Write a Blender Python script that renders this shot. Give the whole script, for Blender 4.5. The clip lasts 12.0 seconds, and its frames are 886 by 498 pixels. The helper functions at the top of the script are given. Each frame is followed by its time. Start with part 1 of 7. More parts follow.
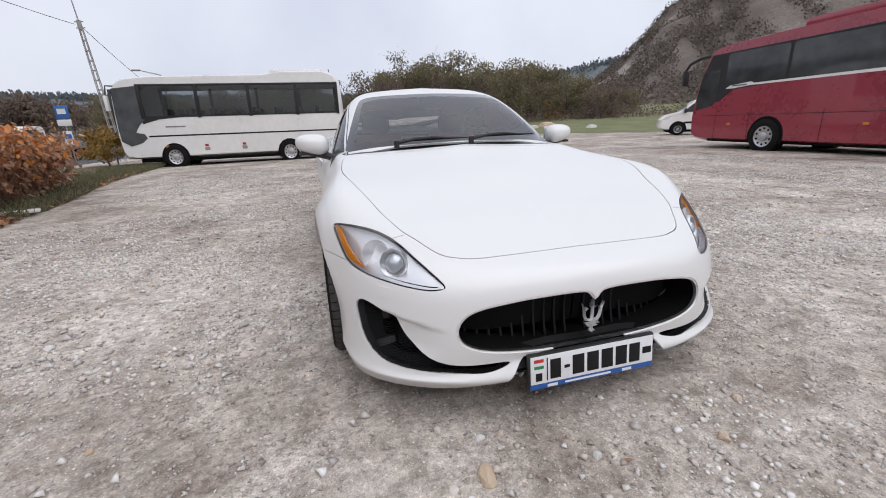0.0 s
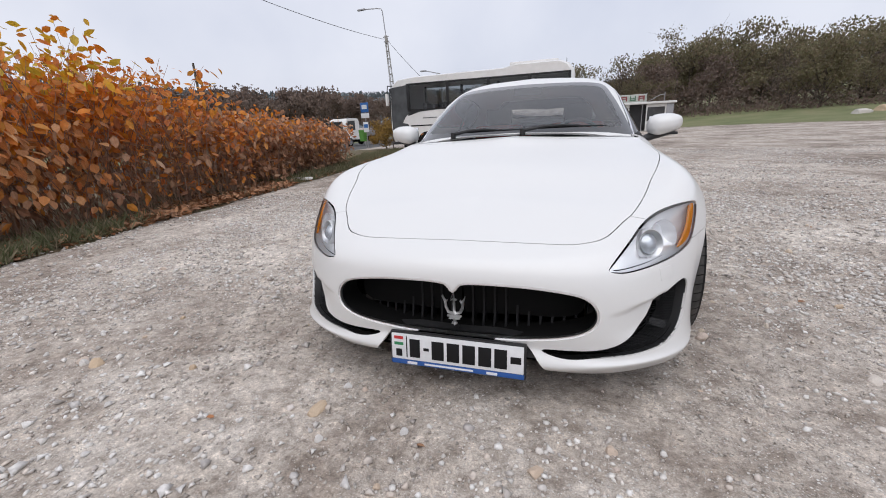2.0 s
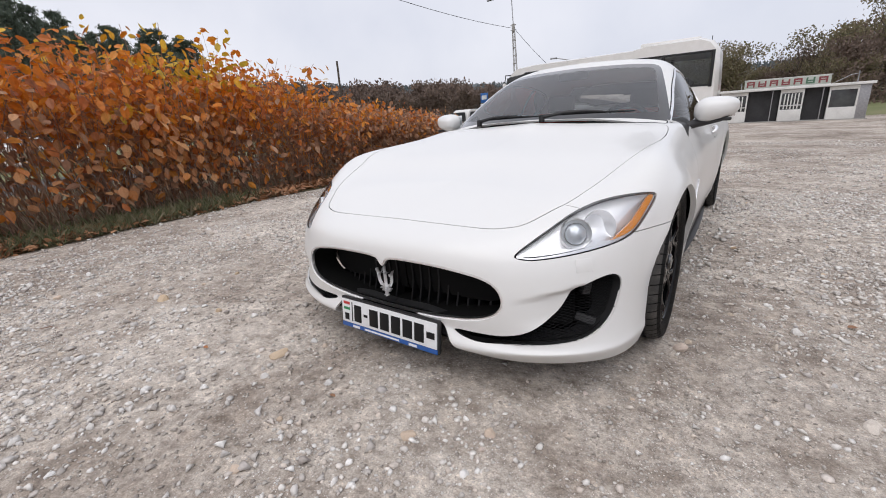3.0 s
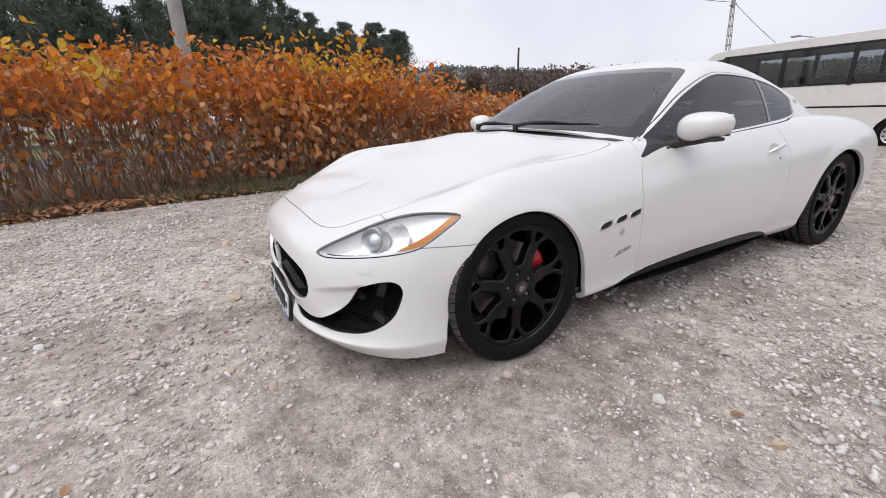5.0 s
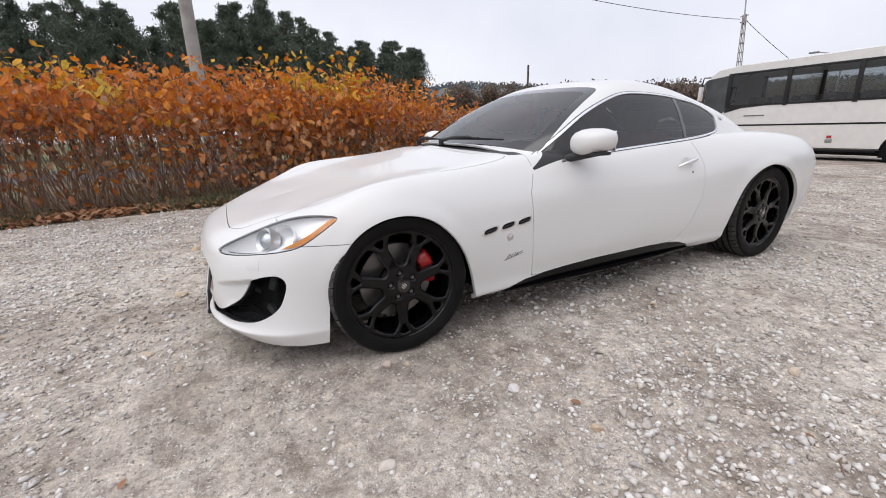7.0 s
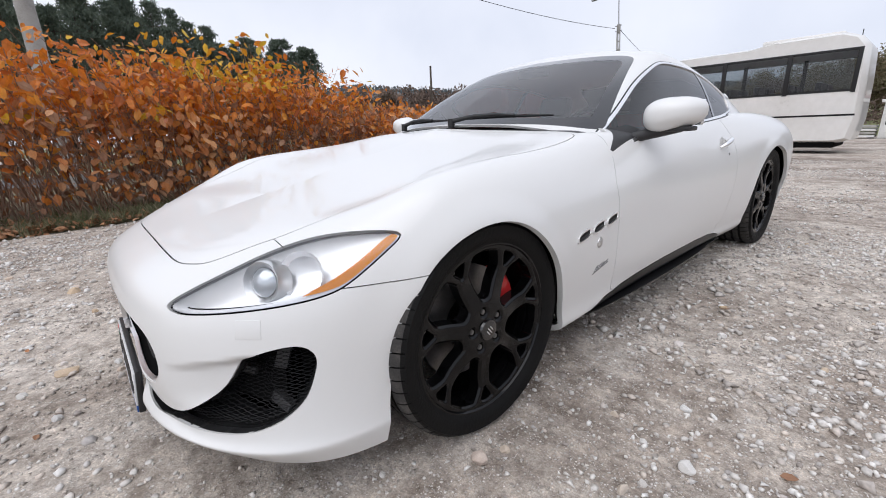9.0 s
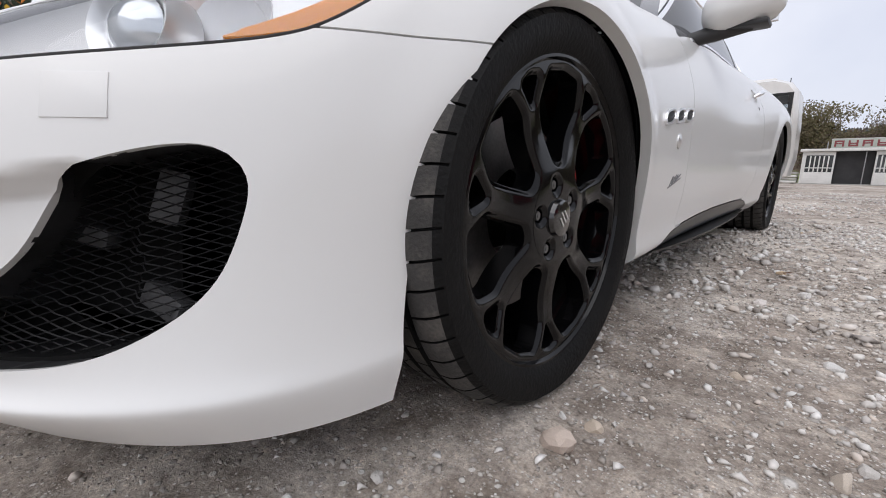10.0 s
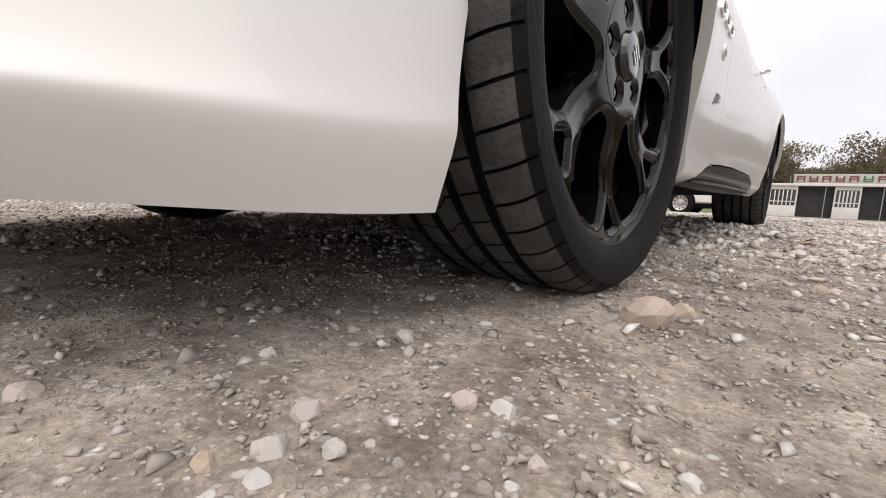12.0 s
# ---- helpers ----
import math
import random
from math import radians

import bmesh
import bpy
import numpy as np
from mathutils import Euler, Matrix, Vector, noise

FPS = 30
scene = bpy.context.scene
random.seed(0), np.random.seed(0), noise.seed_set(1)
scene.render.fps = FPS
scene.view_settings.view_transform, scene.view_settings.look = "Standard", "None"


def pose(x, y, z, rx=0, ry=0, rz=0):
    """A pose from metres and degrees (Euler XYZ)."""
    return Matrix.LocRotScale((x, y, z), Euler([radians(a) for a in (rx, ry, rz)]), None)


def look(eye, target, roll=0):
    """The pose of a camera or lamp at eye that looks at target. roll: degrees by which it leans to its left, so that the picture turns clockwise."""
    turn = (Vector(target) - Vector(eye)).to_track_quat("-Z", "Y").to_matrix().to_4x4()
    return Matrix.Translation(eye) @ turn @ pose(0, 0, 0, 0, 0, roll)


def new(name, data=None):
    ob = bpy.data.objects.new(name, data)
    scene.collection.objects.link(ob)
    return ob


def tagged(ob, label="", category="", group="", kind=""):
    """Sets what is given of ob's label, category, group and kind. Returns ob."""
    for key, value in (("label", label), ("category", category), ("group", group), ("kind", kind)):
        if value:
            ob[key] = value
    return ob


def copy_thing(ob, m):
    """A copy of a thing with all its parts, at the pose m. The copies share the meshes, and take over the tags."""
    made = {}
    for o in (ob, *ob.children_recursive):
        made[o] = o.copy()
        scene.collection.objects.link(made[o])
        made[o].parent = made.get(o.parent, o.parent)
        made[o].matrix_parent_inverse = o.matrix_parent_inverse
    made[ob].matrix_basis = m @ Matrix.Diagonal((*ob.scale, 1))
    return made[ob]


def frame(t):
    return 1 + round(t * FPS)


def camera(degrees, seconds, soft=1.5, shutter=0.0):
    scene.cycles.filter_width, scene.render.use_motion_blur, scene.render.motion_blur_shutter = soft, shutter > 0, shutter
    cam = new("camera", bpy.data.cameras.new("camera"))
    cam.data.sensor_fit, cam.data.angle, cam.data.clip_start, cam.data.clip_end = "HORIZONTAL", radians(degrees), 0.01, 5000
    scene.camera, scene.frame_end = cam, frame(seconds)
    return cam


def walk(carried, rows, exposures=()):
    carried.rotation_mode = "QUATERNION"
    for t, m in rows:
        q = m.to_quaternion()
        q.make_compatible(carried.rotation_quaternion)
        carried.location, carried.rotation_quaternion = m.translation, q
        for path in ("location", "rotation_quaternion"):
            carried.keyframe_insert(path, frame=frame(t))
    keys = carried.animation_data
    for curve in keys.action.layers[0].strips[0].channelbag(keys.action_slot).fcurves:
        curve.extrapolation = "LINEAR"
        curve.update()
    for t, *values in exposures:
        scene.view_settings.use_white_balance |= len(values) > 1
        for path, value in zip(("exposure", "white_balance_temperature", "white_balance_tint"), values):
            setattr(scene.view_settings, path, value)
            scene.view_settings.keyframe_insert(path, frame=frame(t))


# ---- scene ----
cam = camera(93.8, 12.0, soft=1.0)
PATH = [
    (0, (-0.858, -1.962, 1.052), (-0.363, -0.115, 0.466), -2.1),
    (0.5, (-0.569, -2.069, 1.056), (-0.331, -0.177, 0.455), -2.6),
    (1, (-0.243, -2.088, 1.045), (-0.276, -0.179, 0.449), -2.6),
    (1.5, (0.08, -2.118, 1.025), (-0.243, -0.234, 0.434), -2.8),
    (2, (0.416, -2.114, 1.023), (-0.197, -0.303, 0.437), -3.0),
    (2.5, (0.753, -1.984, 0.983), (-0.152, -0.3, 0.395), -3.4),
    (3, (1.092, -1.899, 0.966), (-0.031, -0.354, 0.371), -3.5),
    (3.2, (1.228, -1.847, 0.972), (0.022, -0.368, 0.372), -3.4),
    (4.8, (2.061, -1.142, 1.033), (0.428, -0.169, 0.411), -1.8),
    (5, (2.115, -1.051, 1.027), (0.461, -0.114, 0.405), -1.5),
    (5.5, (2.236, -0.795, 1.019), (0.538, 0.069, 0.412), -0.9),
    (6, (2.374, -0.647, 1.022), (0.65, 0.183, 0.439), -0.5),
    (6.5, (2.55, -0.603, 1.023), (0.82, 0.228, 0.459), -0.4),
    (6.7, (2.579, -0.61, 1.02), (0.854, 0.234, 0.462), -0.7),
    (8.3, (2.088, -0.864, 1.001), (0.518, 0.229, 0.418), -2.5),
    (8.5, (1.966, -0.873, 0.978), (0.424, 0.262, 0.4), -2.6),
    (9, (1.663, -0.817, 0.907), (0.203, 0.433, 0.354), -2.1),
    (9.5, (1.373, -0.722, 0.748), (-0.019, 0.627, 0.257), -0.7),
    (10, (1.241, -0.66, 0.419), (-0.101, 0.771, 0.031), 0.3),
    (10.5, (1.156, -0.65, 0.192), (-0.136, 0.844, -0.123), 1.1),
    (11, (1.079, -0.669, 0.118), (-0.191, 0.854, -0.146), 1.4),
    (11.5, (1.059, -0.669, 0.12), (-0.211, 0.857, -0.123), 1.8),
    (12, (1.099, -0.619, 0.136), (-0.181, 0.894, -0.131), 2.2),
]
walk(cam, [(t, look(eye, target, roll)) for t, eye, target, roll in PATH],
     exposures=[(0, -.05, 6250, 12), (2, -.07, 6300, 12), (3.2, -.01, 6450, 12), (5, .06, 6450, 12), (8.5, .1, 6350, 12), (9.3, .1, 6200, 11), (10, .06, 6350, 12), (10.5, .37, 7250, 13), (11, .31, 7500, 13), (11.5, .32, 7050, 13), (12, .3, 7000, 13)])

# ---- sky and light: a bright overcast day ----
world = bpy.data.worlds.new("overcast_sky")
scene.world = world
world.use_nodes = True
wn, wl = world.node_tree.nodes, world.node_tree.links
sky = wn.new("ShaderNodeTexSky")
sky.sky_type = "NISHITA"
sky.sun_disc = False
sky.sun_elevation, sky.sun_rotation = radians(38), radians(200)
sky.air_density, sky.dust_density, sky.ozone_density = 1.0, 4.0, 1.0
cloud_map = wn.new("ShaderNodeTexCoord")
cloud_noise = wn.new("ShaderNodeTexNoise")
cloud_noise.inputs["Scale"].default_value = 2.2
cloud_noise.inputs["Detail"].default_value = 5
cloud_ramp = wn.new("ShaderNodeValToRGB")
cloud_ramp.color_ramp.elements[0].position, cloud_ramp.color_ramp.elements[0].color = 0.35, (7.6, 7.9, 8.8, 1)
cloud_ramp.color_ramp.elements[1].position, cloud_ramp.color_ramp.elements[1].color = 0.68, (9.6, 9.7, 10.2, 1)
cloud_mix = wn.new("ShaderNodeMixRGB")
cloud_mix.inputs[0].default_value = 0.88
wl.new(cloud_map.outputs["Generated"], cloud_noise.inputs["Vector"])
wl.new(cloud_noise.outputs["Fac"], cloud_ramp.inputs[0])
wl.new(sky.outputs[0], cloud_mix.inputs[1])
wl.new(cloud_ramp.outputs[0], cloud_mix.inputs[2])
wl.new(cloud_mix.outputs[0], wn["Background"].inputs["Color"])
wn["Background"].inputs["Strength"].default_value = 0.102

sun_data = bpy.data.lights.new("sun", "SUN")
sun_data.energy, sun_data.angle, sun_data.color = 1.35, radians(70), (1.0, 0.97, 0.93)
sun = new("sun", sun_data)
sun.matrix_world = look((0, 0, 30), (0 - 6, 12, 0))


# ---- mesh tools ----
def link_mesh(name, verts, faces, material=None, parent=None, smooth=True, label=""):
    me = bpy.data.meshes.new(name)
    me.from_pydata([tuple(map(float, v)) for v in verts], [], [tuple(f) for f in faces])
    if smooth:
        me.polygons.foreach_set("use_smooth", [True] * len(me.polygons))
    if material:
        me.materials.append(material)
    ob = new(name, me)
    if parent:
        ob.parent = parent
    if label:
        ob["label"] = label
    return ob


def part(name, bm, material, parent, label="", smooth=True, sharp=40):
    me = bpy.data.meshes.new(name)
    bm.to_mesh(me)
    bm.free()
    if smooth:
        me.polygons.foreach_set("use_smooth", [True] * len(me.polygons))
        me.set_sharp_from_angle(angle=radians(sharp))
    if material:
        me.materials.append(material)
    ob = new(name, me)
    if parent:
        ob.parent = parent
    if label:
        ob["label"] = label
    return ob


def thing(name, label, category, m=None, group="", kind=""):
    ob = tagged(new(name), label, category, group, kind)
    ob.empty_display_size = 0.2
    if m is not None:
        ob.matrix_world = m
    return ob


def bm_box(bm, lo, hi, bevel=0.0, m=None, segments=2):
    c = [(a + b) / 2 for a, b in zip(lo, hi)]
    d = [max(b - a, 1e-4) for a, b in zip(lo, hi)]
    mat = Matrix.Translation(c) @ Matrix.Diagonal((*d, 1))
    got = bmesh.ops.create_cube(bm, size=1.0, matrix=(m @ mat) if m is not None else mat)
    if bevel:
        edges = list({e for v in got["verts"] for e in v.link_edges})
        bmesh.ops.bevel(bm, geom=edges, offset=bevel, segments=segments, profile=0.6, affect="EDGES")
    return bm


def box(lo, hi, bevel=0.0, m=None):
    return bm_box(bmesh.new(), lo, hi, bevel, m)


def bm_cyl(bm, a, b, r0, r1=None, n=16, caps=True):
    a, b = Vector(a), Vector(b)
    d = b - a
    m = Matrix.Translation((a + b) / 2) @ d.to_track_quat("Z", "Y").to_matrix().to_4x4()
    bmesh.ops.create_cone(bm, cap_ends=caps, segments=n, radius1=r0, radius2=r0 if r1 is None else r1, depth=d.length, matrix=m)
    return bm


def cyl(a, b, r0, r1=None, n=16):
    return bm_cyl(bmesh.new(), a, b, r0, r1, n)


def bm_lathe(bm, profile, n, axis="x", start=0.0, close=False):
    """Turns a profile of (along the axis, radius) about the x axis."""
    rings = []
    for k in range(n):
        a = start + 2 * math.pi * k / n
        rings.append([bm.verts.new((p, r * math.cos(a), r * math.sin(a))) for p, r in profile])
    last = len(profile) if close else len(profile) - 1
    for k in range(n):
        A, B = rings[k], rings[(k + 1) % n]
        for i in range(last):
            j = (i + 1) % len(profile)
            bm.faces.new((A[i], A[j], B[j], B[i]))
    return bm


def bm_tube(bm, pts, r, n=8):
    pts = [Vector(p) for p in pts]
    rings = []
    for i, p in enumerate(pts):
        d = (pts[min(i + 1, len(pts) - 1)] - pts[max(i - 1, 0)]).normalized()
        q = d.to_track_quat("Z", "Y")
        rr = r[i] if isinstance(r, (list, tuple)) else r
        rings.append([bm.verts.new(p + q @ Vector((rr * math.cos(2 * math.pi * k / n), rr * math.sin(2 * math.pi * k / n), 0))) for k in range(n)])
    for A, B in zip(rings, rings[1:]):
        for k in range(n):
            bm.faces.new((A[k], A[(k + 1) % n], B[(k + 1) % n], B[k]))
    for R in (rings[0], rings[-1]):
        bm.faces.new(R)
    bmesh.ops.recalc_face_normals(bm, faces=bm.faces)
    return bm


def spline(points, n, t=None):
    """A natural cubic spline through the points, sampled at n even steps (or at the given parameters)."""
    P = np.array(points, float)
    k = len(P)
    u = np.arange(k, dtype=float)
    A = np.zeros((k, k))
    B = np.zeros_like(P)
    A[0, 0] = A[-1, -1] = 1
    for i in range(1, k - 1):
        A[i, i - 1:i + 2] = 1, 4, 1
        B[i] = 6 * (P[i - 1] - 2 * P[i] + P[i + 1])
    M = np.linalg.solve(A, B.reshape(k, -1)).reshape(P.shape)
    x = np.linspace(0, k - 1, n) if t is None else np.asarray(t, float)
    i = np.clip(x.astype(int), 0, k - 2)
    f = (x - i).reshape(-1, *[1] * (P.ndim - 1))
    g = 1 - f
    return P[i] * g + P[i + 1] * f + ((g ** 3 - g) * M[i] + (f ** 3 - f) * M[i + 1]) / 6


def closed_spline(points, n):
    P = list(points)
    k = len(P)
    x = np.linspace(0, k, n, endpoint=False) + 3
    return spline(P[-3:] + P + P[:4], 0, x)


def outline_distance(P, poly):
    """Signed distance of the points P (n x 2) from a closed outline: minus inside."""
    poly = np.asarray(poly, float)
    best = np.full(len(P), 1e9)
    inside = np.zeros(len(P), bool)
    for a, b in zip(poly, np.roll(poly, -1, 0)):
        d = b - a
        t = np.clip(((P - a) @ d) / max(d @ d, 1e-12), 0, 1)
        best = np.minimum(best, np.hypot(*(P - a - t[:, None] * d).T))
        if a[1] != b[1]:
            cross = (a[1] > P[:, 1]) != (b[1] > P[:, 1])
            inside ^= cross & (P[:, 0] < (b[0] - a[0]) * (P[:, 1] - a[1]) / (b[1] - a[1]) + a[0])
    return np.where(inside, -best, best)


class Sheet:
    """A skin of faces that can be cut along the zero line of any function on its points."""

    def __init__(self, V, N, F):
        self.D = None
        self.V, self.N, self.F = np.asarray(V, float), np.asarray(N, float), [tuple(f) for f in F]

    @staticmethod
    def grid(P):
        n, m = P.shape[:2]
        du = np.gradient(P, axis=0)
        dv = np.gradient(P, axis=1)
        N = np.cross(du, dv)
        N /= np.maximum(np.linalg.norm(N, axis=2, keepdims=True), 1e-9)
        F = [(i * m + j, (i + 1) * m + j, (i + 1) * m + j + 1, i * m + j + 1) for i in range(n - 1) for j in range(m - 1)]
        return Sheet(P.reshape(-1, 3), N.reshape(-1, 3), F)

    def split(self, f):
        """Cuts along f = 0; returns (the part where f < 0, the part where f > 0)."""
        f = np.where(np.abs(f) < 1e-7, 1e-7, f)
        neg = f < 0
        V, N, made = list(self.V), list(self.N), {}

        def between(a, b):
            key = (a, b) if a < b else (b, a)
            if key not in made:
                t = f[a] / (f[a] - f[b])
                made[key] = len(V)
                V.append(self.V[a] * (1 - t) + self.V[b] * t)
                q = self.N[a] * (1 - t) + self.N[b] * t
                N.append(q / max(np.linalg.norm(q), 1e-9))
            return made[key]

        low, high = [], []
        for face in self.F:
            s = [neg[v] for v in face]
            if all(s):
                low.append(face)
            elif not any(s):
                high.append(face)
            else:
                A, B = [], []
                for k, v in enumerate(face):
                    w = face[(k + 1) % len(face)]
                    (A if neg[v] else B).append(v)
                    if neg[v] != neg[w]:
                        x = between(v, w)
                        A.append(x)
                        B.append(x)
                if len(A) > 2:
                    low.append(tuple(A))
                if len(B) > 2:
                    high.append(tuple(B))
        return Sheet(V, N, low).clean(), Sheet(V, N, high).clean()

    def clean(self):
        used = sorted({v for f in self.F for v in f})
        at = {v: i for i, v in enumerate(used)}
        self.V, self.N = (self.V[used], self.N[used]) if isinstance(self.V, np.ndarray) else (np.array([self.V[v] for v in used]), np.array([self.N[v] for v in used]))
        self.F = [tuple(at[v] for v in f) for f in self.F]
        return self

    def mirrored(self):
        flip = np.array((-1, 1, 1))
        return Sheet(self.V * flip, self.N * flip, [f[::-1] for f in self.F])

    def both(self):
        """Joined with its mirror image."""
        m = self.mirrored()
        k = len(self.V)
        return Sheet(np.vstack((self.V, m.V)), np.vstack((self.N, m.N)), self.F + [tuple(v + k for v in f) for f in m.F])

    def offset(self, d):
        return Sheet(self.V + self.N * d, self.N, self.F)

    def link(self, name, material, parent, label="", rim=0.012, back=False):
        """One mesh with a turned-in rim along its open edges."""
        V, N, F = [tuple(v) for v in self.V], [tuple(v) for v in self.N], list(self.F)
        loops = [N[v] for f in F for v in f]
        if rim:
            count = {}
            for f in F:
                for a, b in zip(f, f[1:] + f[:1]):
                    count[(a, b)] = 1
            for (a, b) in list(count):
                if (b, a) in count:
                    continue
                if abs(V[a][0]) < 1e-5 and abs(V[b][0]) < 1e-5:
                    continue
                k = len(V)
                pa, pb, na, nb = (Vector(q) for q in (V[a], V[b], N[a], N[b]))
                if self.D is not None:
                    na = nb = Vector(self.D)
                V += [V[a], V[b], tuple(pb - nb * rim), tuple(pa - na * rim)]
                n = (pb - pa).cross(na)
                n = tuple(n.normalized()) if n.length > 1e-9 else N[a]
                N += [n] * 4
                F.append((k + 1, k, k + 3, k + 2))
                loops += [n] * 4
        if back:
            k = len(V)
            for f in self.F:
                F.append(tuple(v + k for v in reversed(f)))
                loops += [tuple(-c for c in self.N[v]) for v in reversed(f)]
            V += [tuple(v - n * max(rim, 0.003)) for v, n in zip(self.V, self.N)]
        me = bpy.data.meshes.new(name)
        me.from_pydata([tuple(map(float, v)) for v in V], [], F)
        me.polygons.foreach_set("use_smooth", [True] * len(me.polygons))
        me.normals_split_custom_set([tuple(map(float, q)) for q in loops])
        if material:
            me.materials.append(material)
        ob = new(name, me)
        ob.parent = parent
        if label:
            ob["label"] = label
        return ob


def smoothstep(a, b, x):
    t = np.clip((np.asarray(x, float) - a) / (b - a), 0, 1)
    return t * t * (3 - 2 * t)


def ground_height(x, y):
    """The lot falls gently away from the car, with shallow dips."""
    d = np.hypot(np.asarray(x, float) - .5, np.asarray(y, float) - .5)
    x = np.asarray(x, float)
    fall = .0185 * np.clip(d - 4, 0, 42) * (1 - .4 * smoothstep(5, 20, x))
    return -fall + .006 * np.sin(1.3 * np.asarray(x, float) + .7 * np.asarray(y, float)) * smoothstep(2.2, 4, d)


# ---- materials ----
def material(name, color=(0.5, 0.5, 0.5), rough=0.6, metal=0.0, **more):
    m = bpy.data.materials.new(name)
    m.use_nodes = True
    b = m.node_tree.nodes["Principled BSDF"]
    b.inputs["Base Color"].default_value = (*color, 1)
    b.inputs["Roughness"].default_value = rough
    b.inputs["Metallic"].default_value = metal
    for key, value in more.items():
        b.inputs[key.replace("_", " ")].default_value = value
    return m


def mottled(m, colors, scale=8.0, detail=6.0, rough=None, bump=0.0, bump_scale=None, coord="Object", stretch=(1, 1, 1)):
    """Two scales of noise over a ramp of colours, with a fine relief."""
    nt = m.node_tree
    n, l, b = nt.nodes, nt.links, nt.nodes["Principled BSDF"]
    tc, mp = n.new("ShaderNodeTexCoord"), n.new("ShaderNodeMapping")
    mp.inputs["Scale"].default_value = stretch
    l.new(tc.outputs[coord], mp.inputs["Vector"])
    big, fine = n.new("ShaderNodeTexNoise"), n.new("ShaderNodeTexNoise")
    big.inputs["Scale"].default_value, big.inputs["Detail"].default_value = scale, detail
    fine.inputs["Scale"].default_value, fine.inputs["Detail"].default_value = (bump_scale or scale * 8), 4
    for q in (big, fine):
        l.new(mp.outputs[0], q.inputs["Vector"])
    mix = n.new("ShaderNodeMath")
    mix.operation = "MULTIPLY_ADD"
    mix.inputs[1].default_value, mix.inputs[2].default_value = 0.35, 0.0
    l.new(fine.outputs["Fac"], mix.inputs[0])
    add = n.new("ShaderNodeMath")
    add.operation = "MULTIPLY_ADD"
    add.inputs[1].default_value = 0.65
    l.new(big.outputs["Fac"], add.inputs[0])
    l.new(mix.outputs[0], add.inputs[2])
    ramp = n.new("ShaderNodeValToRGB")
    while len(ramp.color_ramp.elements) < len(colors):
        ramp.color_ramp.elements.new(0.5)
    for i, (e, c) in enumerate(zip(ramp.color_ramp.elements, colors)):
        e.position, e.color = 0.32 + 0.36 * i / max(len(colors) - 1, 1), (*c, 1)
    l.new(add.outputs[0], ramp.inputs[0])
    l.new(ramp.outputs[0], b.inputs["Base Color"])
    if rough:
        mr = n.new("ShaderNodeMapRange")
        mr.inputs[1].default_value, mr.inputs[2].default_value = 0.3, 0.7
        mr.inputs[3].default_value, mr.inputs[4].default_value = rough
        l.new(add.outputs[0], mr.inputs[0])
        l.new(mr.outputs[0], b.inputs["Roughness"])
    if bump:
        bp = n.new("ShaderNodeBump")
        bp.inputs["Strength"].default_value = bump
        bp.inputs["Distance"].default_value = 0.01
        l.new(fine.outputs["Fac"], bp.inputs["Height"])
        l.new(bp.outputs[0], b.inputs["Normal"])
    return m


def glass(name, tint, amount, rough=0.0):
    """Thin glass: a clear tint and a mirror layer by Fresnel."""
    q = bpy.data.materials.new(name)
    q.use_nodes = True
    n, l = q.node_tree.nodes, q.node_tree.links
    n.clear()
    out, mix, fr = n.new("ShaderNodeOutputMaterial"), n.new("ShaderNodeMixShader"), n.new("ShaderNodeFresnel")
    tr, gl = n.new("ShaderNodeBsdfTransparent"), n.new("ShaderNodeBsdfGlossy")
    tr.inputs[0].default_value = (*tint, 1)
    gl.inputs["Roughness"].default_value = rough
    fr.inputs["IOR"].default_value = amount
    l.new(fr.outputs[0], mix.inputs[0])
    l.new(tr.outputs[0], mix.inputs[1])
    l.new(gl.outputs[0], mix.inputs[2])
    l.new(mix.outputs[0], out.inputs["Surface"])
    return q


white_paint = material("pearl_white_paint", (0.725, 0.727, 0.715), 0.34, Coat_Weight=0.45, Coat_Roughness=0.05)
black_plastic = mottled(material("black_plastic", (0.018, 0.018, 0.019), 0.5), [(0.014, 0.014, 0.015), (0.022, 0.022, 0.023)], 20, rough=(0.4, 0.6))
gloss_black = material("gloss_black_lacquer", (0.006, 0.006, 0.007), 0.14, Coat_Weight=1.0, Coat_Roughness=0.05)
skirt_black = material("satin_black_skirt", (0.004, 0.004, 0.0045), 0.3, Specular_IOR_Level=0.25)
# near-black of the underbody, also put in as shade in gaps and recesses
dark_void = material("underbody_and_shade_black", (0.008, 0.008, 0.008), 0.95, Specular_IOR_Level=0.1)
tyre_rubber = mottled(material("tyre_rubber", (0.02, 0.02, 0.02), 0.8, Specular_IOR_Level=0.12), [(0.005, 0.005, 0.0053), (0.011, 0.0108, 0.0105)], 14, rough=(0.5, 0.7), bump=0.25, bump_scale=160)
tread_rubber = mottled(material("dusty_tread_rubber", (0.05, 0.045, 0.04), 0.85), [(0.022, 0.021, 0.020), (0.040, 0.038, 0.036), (0.085, 0.078, 0.070)], 22, rough=(0.75, 0.95), bump=0.3, bump_scale=200)
chrome = material("chrome", (0.92, 0.92, 0.93), 0.28, 1.0)
red_leather = mottled(material("red_leather", (0.42, 0.05, 0.03), 0.5), [(0.62, 0.07, 0.045), (0.74, 0.12, 0.08)], 30, bump=0.2, bump_scale=300)


